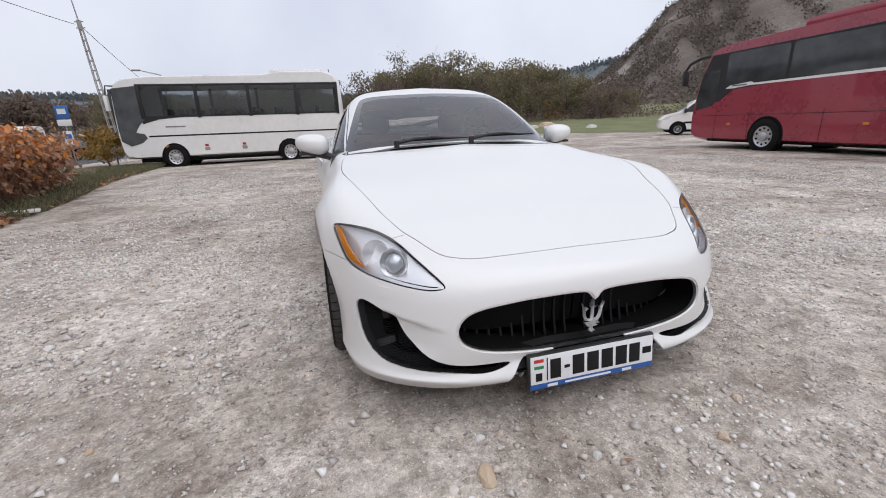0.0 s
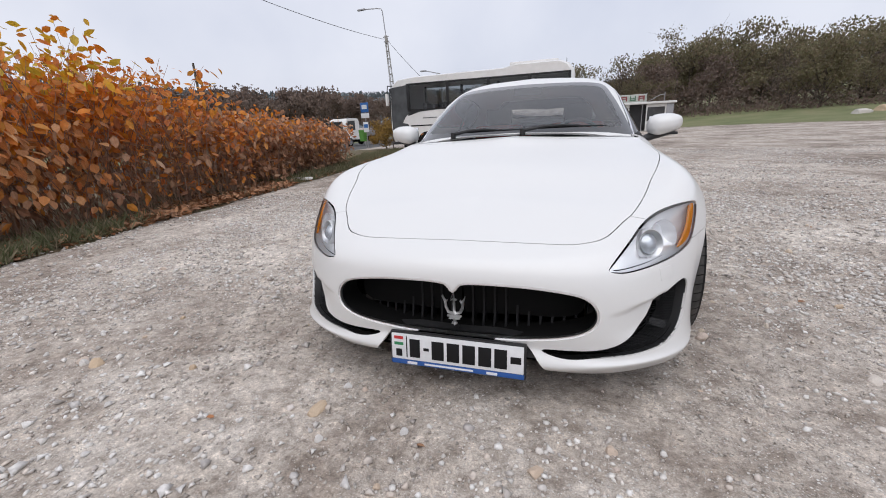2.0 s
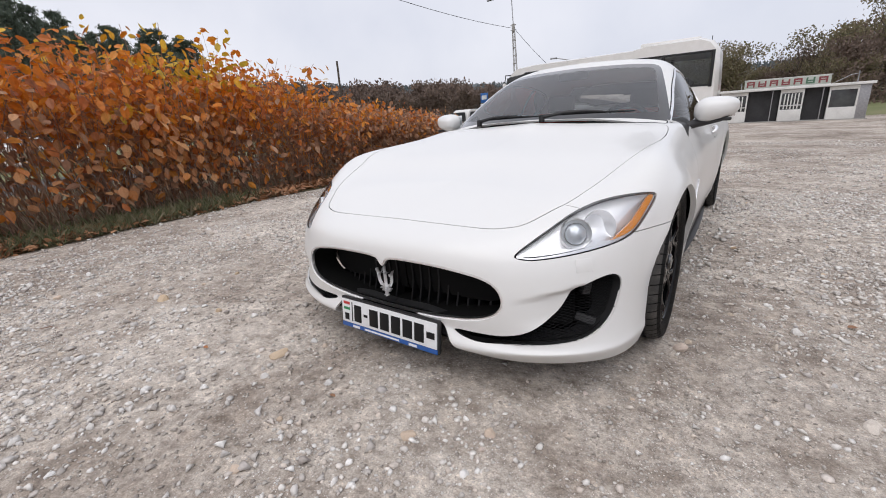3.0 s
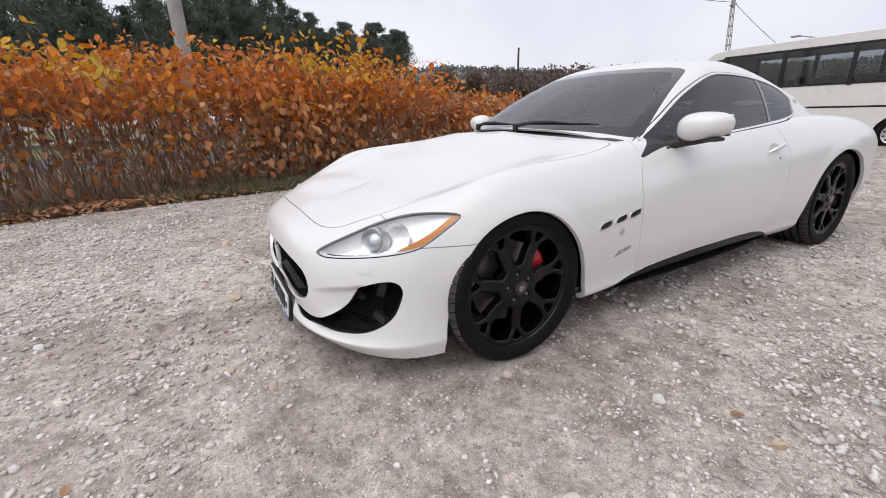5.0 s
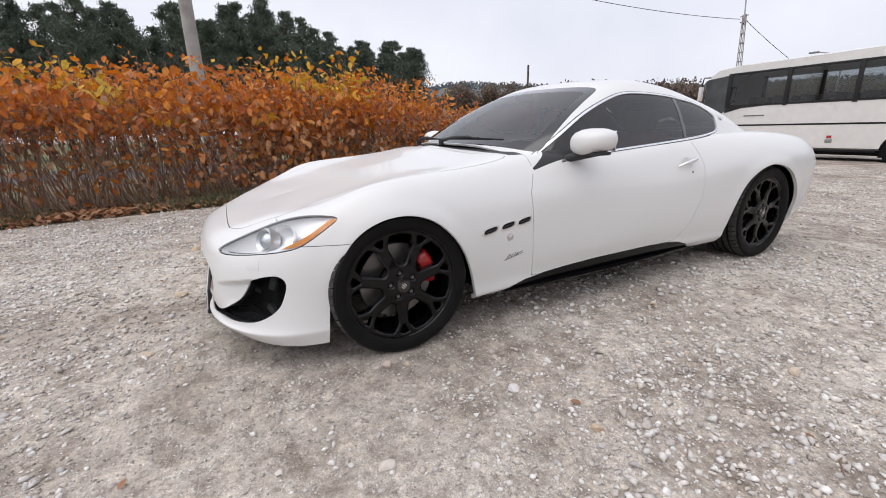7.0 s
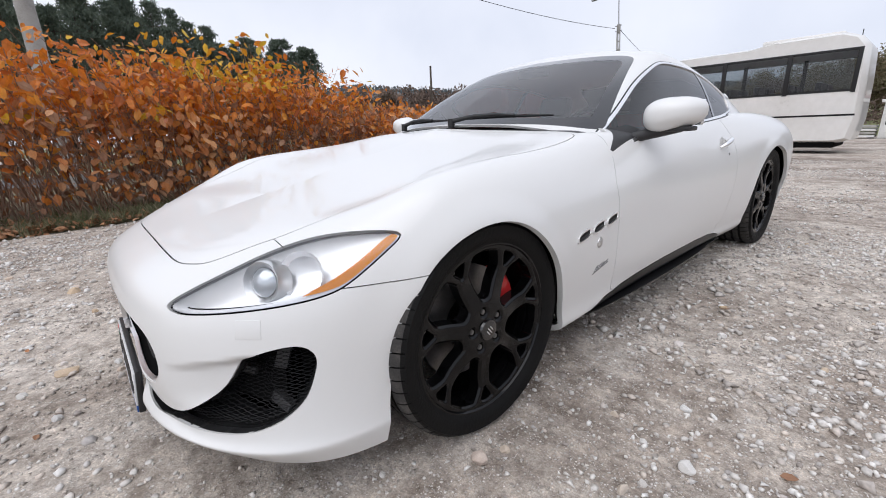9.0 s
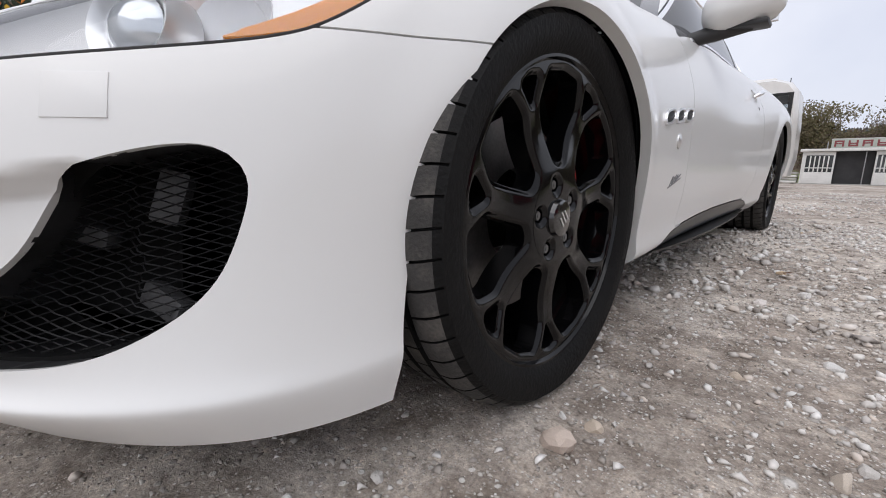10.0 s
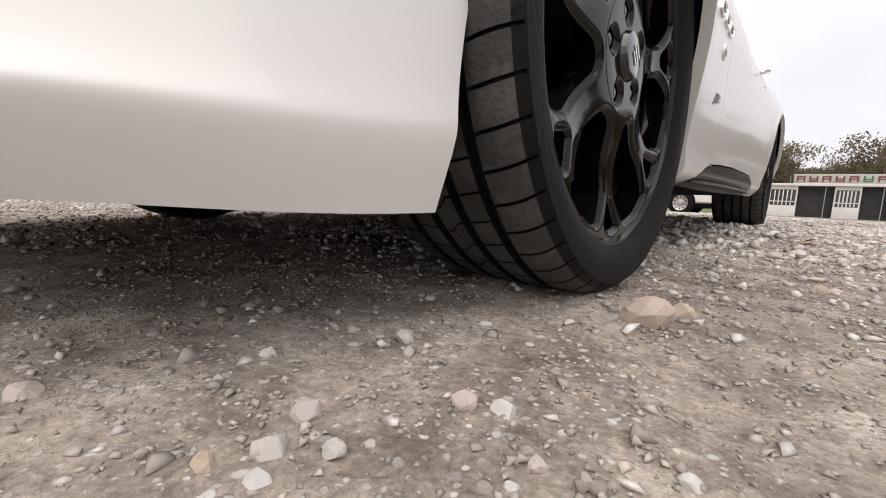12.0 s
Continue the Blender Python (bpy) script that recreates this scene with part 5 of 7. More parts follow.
# ---- cabin inside ----
tub = bmesh.new()
bm_box(tub, (-.72, .9, .22), (.72, 2.9, .30), .02)
bm_box(tub, (-.10, 1.2, .28), (.10, 2.6, .60), .03)
part("cabin_floor", tub, dark_void, car)
for sgn in (1, -1):
    bm = box((.70, .85, .28), (.78, 2.8, .80), .03) if sgn > 0 else box((-.78, .85, .28), (-.70, 2.8, .80), .03)
    part("door_lining", bm, black_plastic, car)
dash = bmesh.new()
bm_box(dash, (-.70, .86, .55), (.70, 1.22, .86), .06)
bm_box(dash, (.18, 1.02, .80), (.56, 1.22, .90), .04)
part("dashboard", dash, black_plastic, car)
part("dashboard_lower", box((-.69, 1.20, .50), (.69, 1.26, .74), .03), red_leather, car, "red leather lower dashboard")
parcel = part("parcel_shelf", box((-.6, 2.72, .78), (.6, 3.1, .90), .04), black_plastic, car)
for x in (.37, -.37):
    bm = bmesh.new()
    bm_box(bm, (x - .25, 1.45, .38), (x + .25, 1.98, .56), .07)
    st = part("front_seat", bm, red_leather, car, "red leather front seat")
    bm = bmesh.new()
    bm_box(bm, (-.24, -.08, 0), (.24, .07, .50), .06, m=Matrix.Translation((x, 2.0, .48)) @ Matrix.Rotation(radians(-18), 4, "X"))
    part("backrest", bm, red_leather, st)
    bm = bmesh.new()
    bm_box(bm, (-.13, -.05, .50), (.13, .05, .66), .045, m=Matrix.Translation((x, 2.0, .48)) @ Matrix.Rotation(radians(-16), 4, "X"))
    part("headrest", bm, black_plastic, st)
    bm = bmesh.new()
    bm_box(bm, (x - .26, 2.45, .42), (x + .26, 2.75, .88), .07)
    part("rear_seat", bm, red_leather, car, "red leather rear seat")
bm = bmesh.new()
bm_lathe(bm, [(.016 * math.cos(a), .175 + .016 * math.sin(a)) for a in np.linspace(0, 2 * math.pi, 10, endpoint=False)], 36, close=True)
bm_box(bm, (-.03, -.17, -.02), (.01, .17, .02), .008)
bm_box(bm, (-.04, -.06, -.06), (.02, .06, .05), .02)
part("steering_wheel", bm, black_plastic, car).matrix_local = pose(.37, 1.36, .83, 0, 0, -90) @ pose(0, 0, 0, 0, -25, 0)
part("inner_mirror", box((-.11, 1.36, 1.185), (.11, 1.385, 1.24), .012), black_plastic, car)


# ---- other vehicles ----
def road_wheel(parent, r, w, m, hub):
    """A heavy wheel whose axis is local y, outer face towards -y."""
    bm = bmesh.new()
    prof = [(-w * .3, r * .55), (-w * .5, r * .62), (-w * .52, r * .82), (-w * .42, r * .97), (-w * .2, r), (w * .4, r), (w * .5, r * .9), (w * .5, r * .5)]
    bm_lathe(bm, prof, 40)
    bmesh.ops.rotate(bm, verts=bm.verts, matrix=Matrix.Rotation(radians(90), 3, "Z"))
    wheel = part("wheel", bm, tyre_rubber, parent)
    wheel.matrix_local = m
    bm = bmesh.new()
    bm_lathe(bm, [(-w * .34, r * .62), (-w * .50, r * .59), (-w * .44, r * .53), (-w * .40, r * .44), (-w * .36, r * .28), (-w * .52, r * .24), (-w * .56, r * .14), (-w * .56, .001)], 32)
    for k in range(10):
        a = 2 * math.pi * k / 10
        bm_cyl(bm, (-w * .34, r * .33 * math.cos(a), r * .33 * math.sin(a)), (-w * .46, r * .33 * math.cos(a), r * .33 * math.sin(a)), r * .032, n=8)
    bmesh.ops.rotate(bm, verts=bm.verts, matrix=Matrix.Rotation(radians(90), 3, "Z"))
    part("rim", bm, hub, wheel)
    # dark studs stand for the shade in the holes of the rim
    bm = bmesh.new()
    for k in range(10):
        a = 2 * math.pi * (k + .5) / 10
        bm_cyl(bm, (-w * .38, r * .46 * math.cos(a), r * .46 * math.sin(a)), (-w * .445, r * .46 * math.cos(a), r * .46 * math.sin(a)), r * .062, n=10)
    bmesh.ops.rotate(bm, verts=bm.verts, matrix=Matrix.Rotation(radians(90), 3, "Z"))
    part("rim_hole_shade", bm, dark_void, wheel)
    return wheel


def clipped(poly, axis, at, below):
    """The part of a closed outline on one side of a line."""
    out = []
    for p, q in zip(poly, poly[1:] + poly[:1]):
        a, b = (p[axis] <= at) == below, (q[axis] <= at) == below
        if a:
            out.append(p)
        if a != b:
            t = (at - p[axis]) / (q[axis] - p[axis])
            out.append((p[0] + (q[0] - p[0]) * t, p[1] + (q[1] - p[1]) * t))
    return out


def hull(profile, half, crown, n=9, capped=True):
    """A vehicle hull: a side profile (x, z), closed, drawn across the width with rounded flanks and edges."""
    P = np.array(profile)
    c = P.mean(0)
    bm = bmesh.new()
    rows = []
    for t in np.linspace(-1, 1, n):
        e = abs(t)
        k = 1 - crown * max(0, (e - .75) / .25) ** 2
        y = half * t
        rows.append([bm.verts.new((c[0] + (p[0] - c[0]) * (1 - (1 - k) * .6), y, c[1] + (p[1] - c[1]) * k)) for p in P])
    for A, B in zip(rows, rows[1:]):
        for i in range(len(P)):
            bm.faces.new((A[i], A[(i + 1) % len(P)], B[(i + 1) % len(P)], B[i]))
    if capped:
        bm.faces.new(rows[0]), bm.faces.new(rows[-1])
    bmesh.ops.recalc_face_normals(bm, faces=bm.faces)
    return bm


def flank(profile, y, crown, z0, z1, x0, x1):
    """The flat side of a hull, open between two heights and two stations for windows."""
    P = np.array(profile)
    c = P.mean(0)
    end = [(c[0] + (p[0] - c[0]) * (1 - crown * .6), c[1] + (p[1] - c[1]) * (1 - crown)) for p in P]
    mid = clipped(clipped(end, 1, z0, False), 1, z1, True)
    bm = bmesh.new()
    for piece in (clipped(end, 1, z0, True), clipped(end, 1, z1, False), clipped(mid, 0, x0, True), clipped(mid, 0, x1, False)):
        bm.faces.new([bm.verts.new((px, y, pz)) for px, pz in piece])
    return bm


def side_panel(outline, y, depth=.012):
    """A flat panel on the flank at y, drawn in (x, z)."""
    bm = bmesh.new()
    s = -1 if y < 0 else 1
    A = [bm.verts.new((x, y, z)) for x, z in outline]
    B = [bm.verts.new((x, y + s * depth, z)) for x, z in outline]
    for i in range(len(A)):
        bm.faces.new((A[i], A[(i + 1) % len(A)], B[(i + 1) % len(A)], B[i]))
    bm.faces.new(B)
    bmesh.ops.recalc_face_normals(bm, faces=bm.faces)
    return bm


def rounded(x0, z0, x1, z1, r=.08, n=4):
    out = []
    for cx, cz, a0 in ((x1 - r, z1 - r, 0), (x0 + r, z1 - r, 90), (x0 + r, z0 + r, 180), (x1 - r, z0 + r, 270)):
        for k in range(n + 1):
            a = radians(a0 + 90 * k / n)
            out.append((cx + r * math.cos(a), cz + r * math.sin(a)))
    return out


# a dark half disc on the uncut flank, as the shade of a wheel opening
def arch_shade_panel(x, z, r, y):
    return side_panel([(x + r * math.cos(a), z + r * math.sin(a)) for a in np.linspace(-.35, math.pi + .35, 22)], y, .006)


# white midibus: local x runs from nose (0) to tail (+), flank seen at -y
bus = thing("midibus", "white midibus with dark side windows parked across the gravel", "bus", pose(-8.25, 16.62 + 1.2, -.31) @ Matrix.Diagonal((.965, 1, 1.075, 1)))
L, H = 8.65, 3.18
prof = [(.16, .40), (.05, .62), (.0, 1.15), (.02, 1.7), (.07, 2.5), (.20, 2.86), (.50, 3.04), (1.3, 3.12), (5.6, 3.16), (6.2, 3.26), (8.0, 3.27), (8.35, 3.15), (8.56, 2.9), (8.63, 2.0), (8.65, 1.0), (8.55, .45), (8.3, .38), (.5, .36)]
part("body", hull(prof, 1.2, .045, n=13, capped=False), bus_white, bus, sharp=35)
for s in (-1, 1):
    y = s * 1.2
    part("side_wall", flank(prof, y, .045, 1.77, 2.80, 1.10, 8.40), bus_white, bus, smooth=False)
    part("front_window", side_panel([(.16, 1.0), (.14, 1.45), (.20, 2.72), (1.05, 2.80), (1.12, 1.72), (.86, 1.50), (.70, 1.28), (.98, 1.22), (1.05, 1.08), (.86, .93), (.45, .82)], y, .012), bus_glass, bus, "dark driver's side glass")
    bounds = [1.02, 3.02, 4.92, 6.74, 8.36]
    for a, b in zip(bounds, bounds[1:]):
        part("side_window", side_panel([(a + .05, 1.79), (b - .05, 1.79), (b - .05, 2.79), (a + .05, 2.79)], y - s * .012, .004), bus_pane, bus)
    for x0, x1 in ((1.0, 1.14), (2.96, 3.09), (4.86, 4.99), (6.68, 6.81), (8.33, 8.44)):
        part("window_post", box((x0, y - .025, 1.72), (x1, y + .012, 2.85), .006), bus_frame, bus)
    part("window_rail", side_panel([(1.0, 1.55), (1.6, 1.70), (2.4, 1.75), (8.44, 1.75), (8.44, 1.81), (1.0, 1.81)], y, .010), bus_frame, bus)
    part("window_rail", side_panel([(1.0, 2.78), (8.44, 2.78), (8.40, 2.85), (1.0, 2.85)], y, .010), bus_frame, bus)
    part("stripe", side_panel([(1.1, 1.11), (1.1, 1.16), (8.55, 1.16), (8.55, 1.11)], y, .006), ink_black, bus)
    for x in (1.62, 3.02, 4.42):
        part("side_marker", box((x, min(y, y + s * .016), .72), (x + .13, max(y, y + s * .016), .80), .006), red_lamp if x > 2 else amber_lamp, bus)
        part("marker_base", box((x - .03, min(y, y + s * .010), .58), (x + .16, max(y, y + s * .010), .70), .006), dull_metal, bus)
    for x in (1.90, 6.26):
        part("wheel_arch_shade", arch_shade_panel(x, .38, .50, y), dark_void, bus)
        road_wheel(bus, .43, .28, pose(x, s * 1.11, .40, 0, 0, 0 if s < 0 else 180), bright_rim)
    part("skirt_trim", box((2.7, y - .01, .34), (5.7, y + .01, .40), .004), ink_black, bus)
    part("luggage_flap", side_panel(rounded(2.75, .48, 5.6, 1.02, .05), y, .004), bus_white, bus)
part("windscreen", box((-.012, -1.0, 1.2), (.09, 1.0, 2.72), .03), bus_glass, bus)
part("roof_unit", box((5.8, -.75, 3.2), (7.9, .75, 3.36), .06), bus_white, bus)
part("roof_hatch", box((3.2, -.35, 3.12), (4.5, .35, 3.21), .02), seal_grey, bus)
mm = part("bus_mirror", box((-.04, -1.40, 2.0), (.08, -1.22, 2.5), .04), bus_white, bus)
part("mirror_arm", bm_tube(bmesh.new(), [(.28, -1.15, 2.80), (.10, -1.33, 2.80), (.03, -1.32, 2.45)], .025, 8), black_plastic, mm)
part("lettering_bar", box((1.75, -1.212, 1.42), (2.45, -1.206, 1.46)), seal_grey, bus)
for i in range(8):
    bm = bmesh.new()
    for y0 in (-1.0, .22):
        bm_box(bm, (1.7 + i * .82, y0, .9), (1.9 + i * .82, y0 + .78, 2.05), .07)
    part("seat_row", bm, bus_seat, bus)
part("underframe", box((.6, -1.05, .24), (8.2, 1.05, .42), .03), dark_void, bus)
part("cabin_floor", box((.5, -1.12, .80), (8.3, 1.12, .86), .01), black_plastic, bus)
part("antenna", cyl((8.2, 0, 3.2), (8.2, 0, 3.42), .012), dark_void, bus)

# red coach
coach = thing("coach", "dark red touring coach with tinted windows parked on gravel", "bus")
coach.matrix_world = Matrix.Translation((13.43, 8.0, -.24)) @ Matrix.Rotation(radians(-5), 4, "Z") @ pose(0, 3.0, 0, 0, 0, -90)
# local x: nose 0 to tail +12, flank towards the car at -y
prof = [(.05, .36), (-.16, .50), (-.20, 1.1), (-.10, 1.75), (.10, 2.6), (.36, 3.2), (.62, 3.38), (1.2, 3.45), (2.4, 3.48), (3.4, 3.50), (5.2, 3.52), (5.8, 3.52), (11.6, 3.50), (11.95, 3.2), (12.0, 1.5), (11.95, .5), (11.7, .34), (.4, .32)]
part("body", hull(prof, 1.25, .05, n=13), coach_red, coach, sharp=35)
for s in (-1, 1):
    y = s * 1.25
    part("window_band", side_panel([(.04, 1.62), (.22, 2.45), (.55, 3.14), (11.8, 3.18), (11.85, 2.2), (3.4, 2.10), (1.55, 1.98), (1.05, 1.62)], y, .010), bus_frame, coach)
    part("driver_window", side_panel([(.06, 1.36), (.22, 2.45), (.30, 2.62), (.98, 2.66), (.98, 1.78), (.80, 1.50)], y, .014), bus_glass, coach)
    for a, b in ((1.25, 3.35), (3.45, 5.9), (6.0, 8.4), (8.5, 10.6)):
        part("side_window", side_panel(rounded(a, 2.16, b, 3.10, .08), y, .016), bus_glass, coach)
    part("white_stripe", side_panel([(1.30, 2.02), (1.45, 2.11), (2.25, 2.17), (2.35, 2.12), (12, 2.22), (12, 2.12), (2.2, 2.06), (1.6, 2.01)], y, .018), bus_white, coach)
    part("belt_line", side_panel([(.35, 1.16), (.35, 1.175), (11.9, 1.20), (11.9, 1.185)], y, .004), ink_black, coach)
    for x in (1.02, 2.35, 4.6, 6.7, 8.9):
        part("panel_joint", side_panel([(x, .40), (x + .014, .40), (x + .014, 1.3), (x, 1.3)], y, .003), ink_black, coach)
    for x in (3.0, 9.0, 10.3):
        part("wheel_arch_shade", arch_shade_panel(x, .52, .60, y), dark_void, coach)
        road_wheel(coach, .52, .32, pose(x, s * 1.15, .52, 0, 0, 0 if s < 0 else 180), bright_rim)
    for x in (1.55, 5.6, 8.2):
        part("side_marker", box((x, min(y, y + s * .016), .86), (x + .14, max(y, y + s * .016), .92), .005), amber_lamp, coach)
    part("roof_edge", side_panel([(.6, 3.18), (.75, 3.33), (11.7, 3.37), (11.75, 3.21)], s * 1.235, .012), coach_pink, coach)
part("windscreen", side_panel([(-1.05, -.95), (1.05, -.95), (1.0, .95), (-1.0, .95)], 0, .02), bus_glass, coach).matrix_local = Matrix.Translation((-.01, 0, 2.1)) @ Matrix.Rotation(radians(-90), 4, "Z") @ Matrix.Rotation(radians(-14), 4, "X")
mir = part("coach_mirror", box((-.62, -1.42, 2.24), (-.50, -1.20, 2.78), .05), black_plastic, coach)
part("mirror_arm", bm_tube(bmesh.new(), [(.50, -1.15, 3.16), (.1, -1.28, 3.12), (-.35, -1.34, 2.99), (-.56, -1.32, 2.80), (-.57, -1.31, 2.5)], [.06, .06, .055, .05, .04], 8), black_plastic, mir)
part("roof_pod", box((3.3, -.9, 3.48), (6.1, .9, 3.72), .09), coach_red, coach)
part("underframe", box((.6, -1.1, .30), (11.5, 1.1, .42), .03), dark_void, coach)
part("lettering_bar", box((1.55, -1.276, 2.075), (2.1, -1.270, 2.115)), seal_grey, coach)

# white van
van = thing("van", "white panel van parked behind the coach", "van", Matrix.Translation((20.36, 21.66, float(ground_height(20.4, 21.7)))) @ Matrix.Rotation(radians(-38), 4, "Z") @ Matrix.Diagonal((1.15, 1.15, 1.15, 1)))
prof = [(.05, .35), (-.02, .55), (.02, .85), (.28, 1.08), (.95, 1.22), (1.62, 1.78), (1.95, 1.92), (2.6, 1.97), (4.85, 1.95), (4.97, 1.6), (5.0, .7), (4.9, .35), (4.6, .28), (.4, .28)]
part("body", hull(prof, .98, .07, n=11), bus_white, van, sharp=35)
for s in (-1, 1):
    y = s * .98
    part("door_window", side_panel([(1.12, 1.22), (1.66, 1.70), (1.80, 1.76), (2.35, 1.78), (2.35, 1.20)], y, .010), bus_glass, van)
    part("rear_side_window", side_panel(rounded(2.5, 1.22, 3.7, 1.76, .08), y, .010), bus_glass, van)
    part("side_moulding", side_panel([(1.2, .62), (1.2, .72), (3.9, .74), (3.9, .64)], y, .014), ink_black, van)
    part("headlamp", side_panel([(.06, .80), (.30, 1.00), (.62, 1.04), (.40, .86)], s * .97, .014), lamp_silver, van)
    for x in (.95, 3.95):
        part("wheel_arch_shade", arch_shade_panel(x, .33, .42, y), dark_void, van)
        road_wheel(van, .33, .22, pose(x, s * .90, .33, 0, 0, 0 if s < 0 else 180), dull_metal)
    part("van_mirror", box((1.15, min(y, y + s * .2), 1.16), (1.27, max(y, y + s * .2), 1.40), .04), black_plastic, van)
part("windscreen", side_panel([(-.78, -.40), (.78, -.40), (.66, .40), (-.66, .40)], .0, .012), bus_glass, van).matrix_local = Matrix.Translation((1.27, 0, 1.52)) @ Matrix.Rotation(radians(-90), 4, "Z") @ Matrix.Rotation(radians(50), 4, "X")
part("underframe", box((.4, -.8, .18), (4.6, .8, .32), .03), dark_void, van)

# small flatbed lorry on the road
lorry = thing("lorry", "small white flatbed lorry on the road beyond", "truck", Matrix.Translation((-18.6, 28.2, float(ground_height(-18.6, 28.2)))) @ Matrix.Rotation(radians(75), 4, "Z"))
prof = [(.05, .5), (.0, .9), (.25, 1.25), (.55, 2.05), (.75, 2.2), (1.9, 2.2), (2.0, 2.0), (2.0, .5)]
part("cab", hull(prof, .95, .05), bus_white, lorry, sharp=35)
for s in (-1, 1):
    part("side_window", side_panel([(.5, 1.3), (.72, 2.0), (1.5, 2.02), (1.5, 1.28)], s * .95, .01), bus_glass, lorry)
    for x in (.8, 3.9):
        road_wheel(lorry, .36, .22, pose(x, s * .85, .36, 0, 0, 0 if s < 0 else 180), dull_metal)
part("windscreen", box((-.02, -.8, 1.28), (.30, .8, 1.98), .03), bus_glass, lorry)
part("flatbed", box((2.1, -1.0, .75), (5.2, 1.0, 1.2), .03), dull_metal, lorry)
part("underframe", box((.3, -.6, .3), (5.0, .6, .8), .03), dark_void, lorry)


# ---- kiosk, poles, signs ----
kiosk = thing("kiosk", "long white kiosk with dark openings and a roof sign", "kiosk", pose(-.76, 38, -.64))
KW, KH = 8.26, 2.35
part("back_wall", box((0, 2.3, 0), (KW, 2.5, KH), .01), kiosk_white, kiosk)
part("floor_slab", box((-.1, -.1, 0), (KW + .1, 2.5, .08), .01), concrete, kiosk)
part("roof", box((-.15, -.25, KH - .12), (KW + .15, 2.6, KH + .05), .02), kiosk_white, kiosk)
part("side_wall", box((0, 0, .08), (.12, 2.3, KH - .12), .01), kiosk_white, kiosk)
part("side_wall", box((KW - .12, 0, .08), (KW, 2.3, KH - .12), .01), dull_metal, kiosk)
x = .12
for w, kind in ((1.57, "window"), (1.9, "open"), (1.31, "window"), (1.31, "open"), (1.5, "wide"), (.43, "wall")):
    x1 = x + w
    if kind == "open":
        # an opaque dark panel stands for the shade in the open bay
        part("bay_shade_panel", box((x, .35, .08), (x1, .42, KH - .14)), kiosk_dark, kiosk)
        part("bay_post", box((x + w * .75, .1, .08), (x + w * .75 + .05, .16, KH - .14)), dull_metal, kiosk)
    elif kind == "wall":
        part("end_panel", box((x, 0, .08), (x1, .1, KH - .14), .01), dull_metal, kiosk)
    else:
        part("front_panel", box((x, 0, .08), (x1, .1, .85), .01), kiosk_white, kiosk)
        part("front_panel", box((x, 0, KH - .38), (x1, .1, KH - .14), .01), kiosk_white, kiosk)
        part("front_post", box((x, 0, .85), (x + .09, .1, KH - .38), .01), kiosk_white, kiosk)
        part("front_post", box((x1 - .09, 0, .85), (x1, .1, KH - .38), .01), kiosk_white, kiosk)
        pane = part("pane", box((x + .09, .05, .85), (x1 - .09, .07, KH - .38)), bus_glass, kiosk)
        if kind == "window":
            for k in range(1, 6):
                xx = x + .09 + (w - .18) * k / 6
                part("window_bar", box((xx - .035, .0, .88), (xx + .035, .03, KH - .42), .005), kiosk_white, pane)
            part("window_bar", box((x + .09, .0, 1.1), (x1 - .09, .03, 1.16), .005), kiosk_white, pane)
    x = x1
board = part("sign_board", box((1.38, -.2, KH + .05), (6.15, -.12, KH + .66), .01), sign_green, kiosk, "pale green sign board with red and green block shapes")
part("board_edge", box((1.34, -.21, KH + .03), (6.19, -.13, KH + .07)), kiosk_white, board)
part("board_edge", box((1.34, -.21, KH + .64), (6.19, -.13, KH + .68)), kiosk_white, board)
for k in range(7):
    cx = 1.76 + k * .665
    bm = bmesh.new()
    bm_box(bm, (cx - .24, -.225, KH + .16), (cx - .14, -.20, KH + .56), .01)
    bm_box(bm, (cx + .13, -.225, KH + .16), (cx + .23, -.20, KH + .56), .01)
    bm_box(bm, (cx - .23, -.224, KH + (.16 if k % 2 else .46)), (cx + .23, -.20, KH + (.26 if k % 2 else .56)), .01)
    bm_box(bm, (cx - .20, -.223, KH + .32), (cx + .20, -.20, KH + .40), .01)
    part("sign_shape", bm, sign_red if k != 5 else sign_dark_green, board, smooth=False)
for xx in (1.2, 3.3, 5.4):
    part("board_strut", cyl((xx, -.1, KH + .5), (xx, .9, KH), .025), dull_metal, kiosk)
part("roof_mast", bm_tube(bmesh.new(), [(6.2, .3, KH), (7.2, .3, KH + .55), (7.6, .3, KH + .6)], .02), dull_metal, kiosk)
part("roof_mast", cyl((7.55, .3, KH), (7.55, .3, KH + .75), .03), dull_metal, kiosk)
trailer = thing("pallet_stack", "low stack of pale boards beside the kiosk", "pallets", pose(-3.4, 38, -.66))
for k in range(4):
    part("board", box((0, 0, .12 + k * .2), (2.5, 1.6, .26 + k * .2), .01), concrete if k % 2 else kiosk_white, trailer)
part("bearer", box((.1, .1, 0), (.3, 1.5, .12)), concrete, trailer)
part("bearer", box((2.2, .1, 0), (2.4, 1.5, .12)), concrete, trailer)


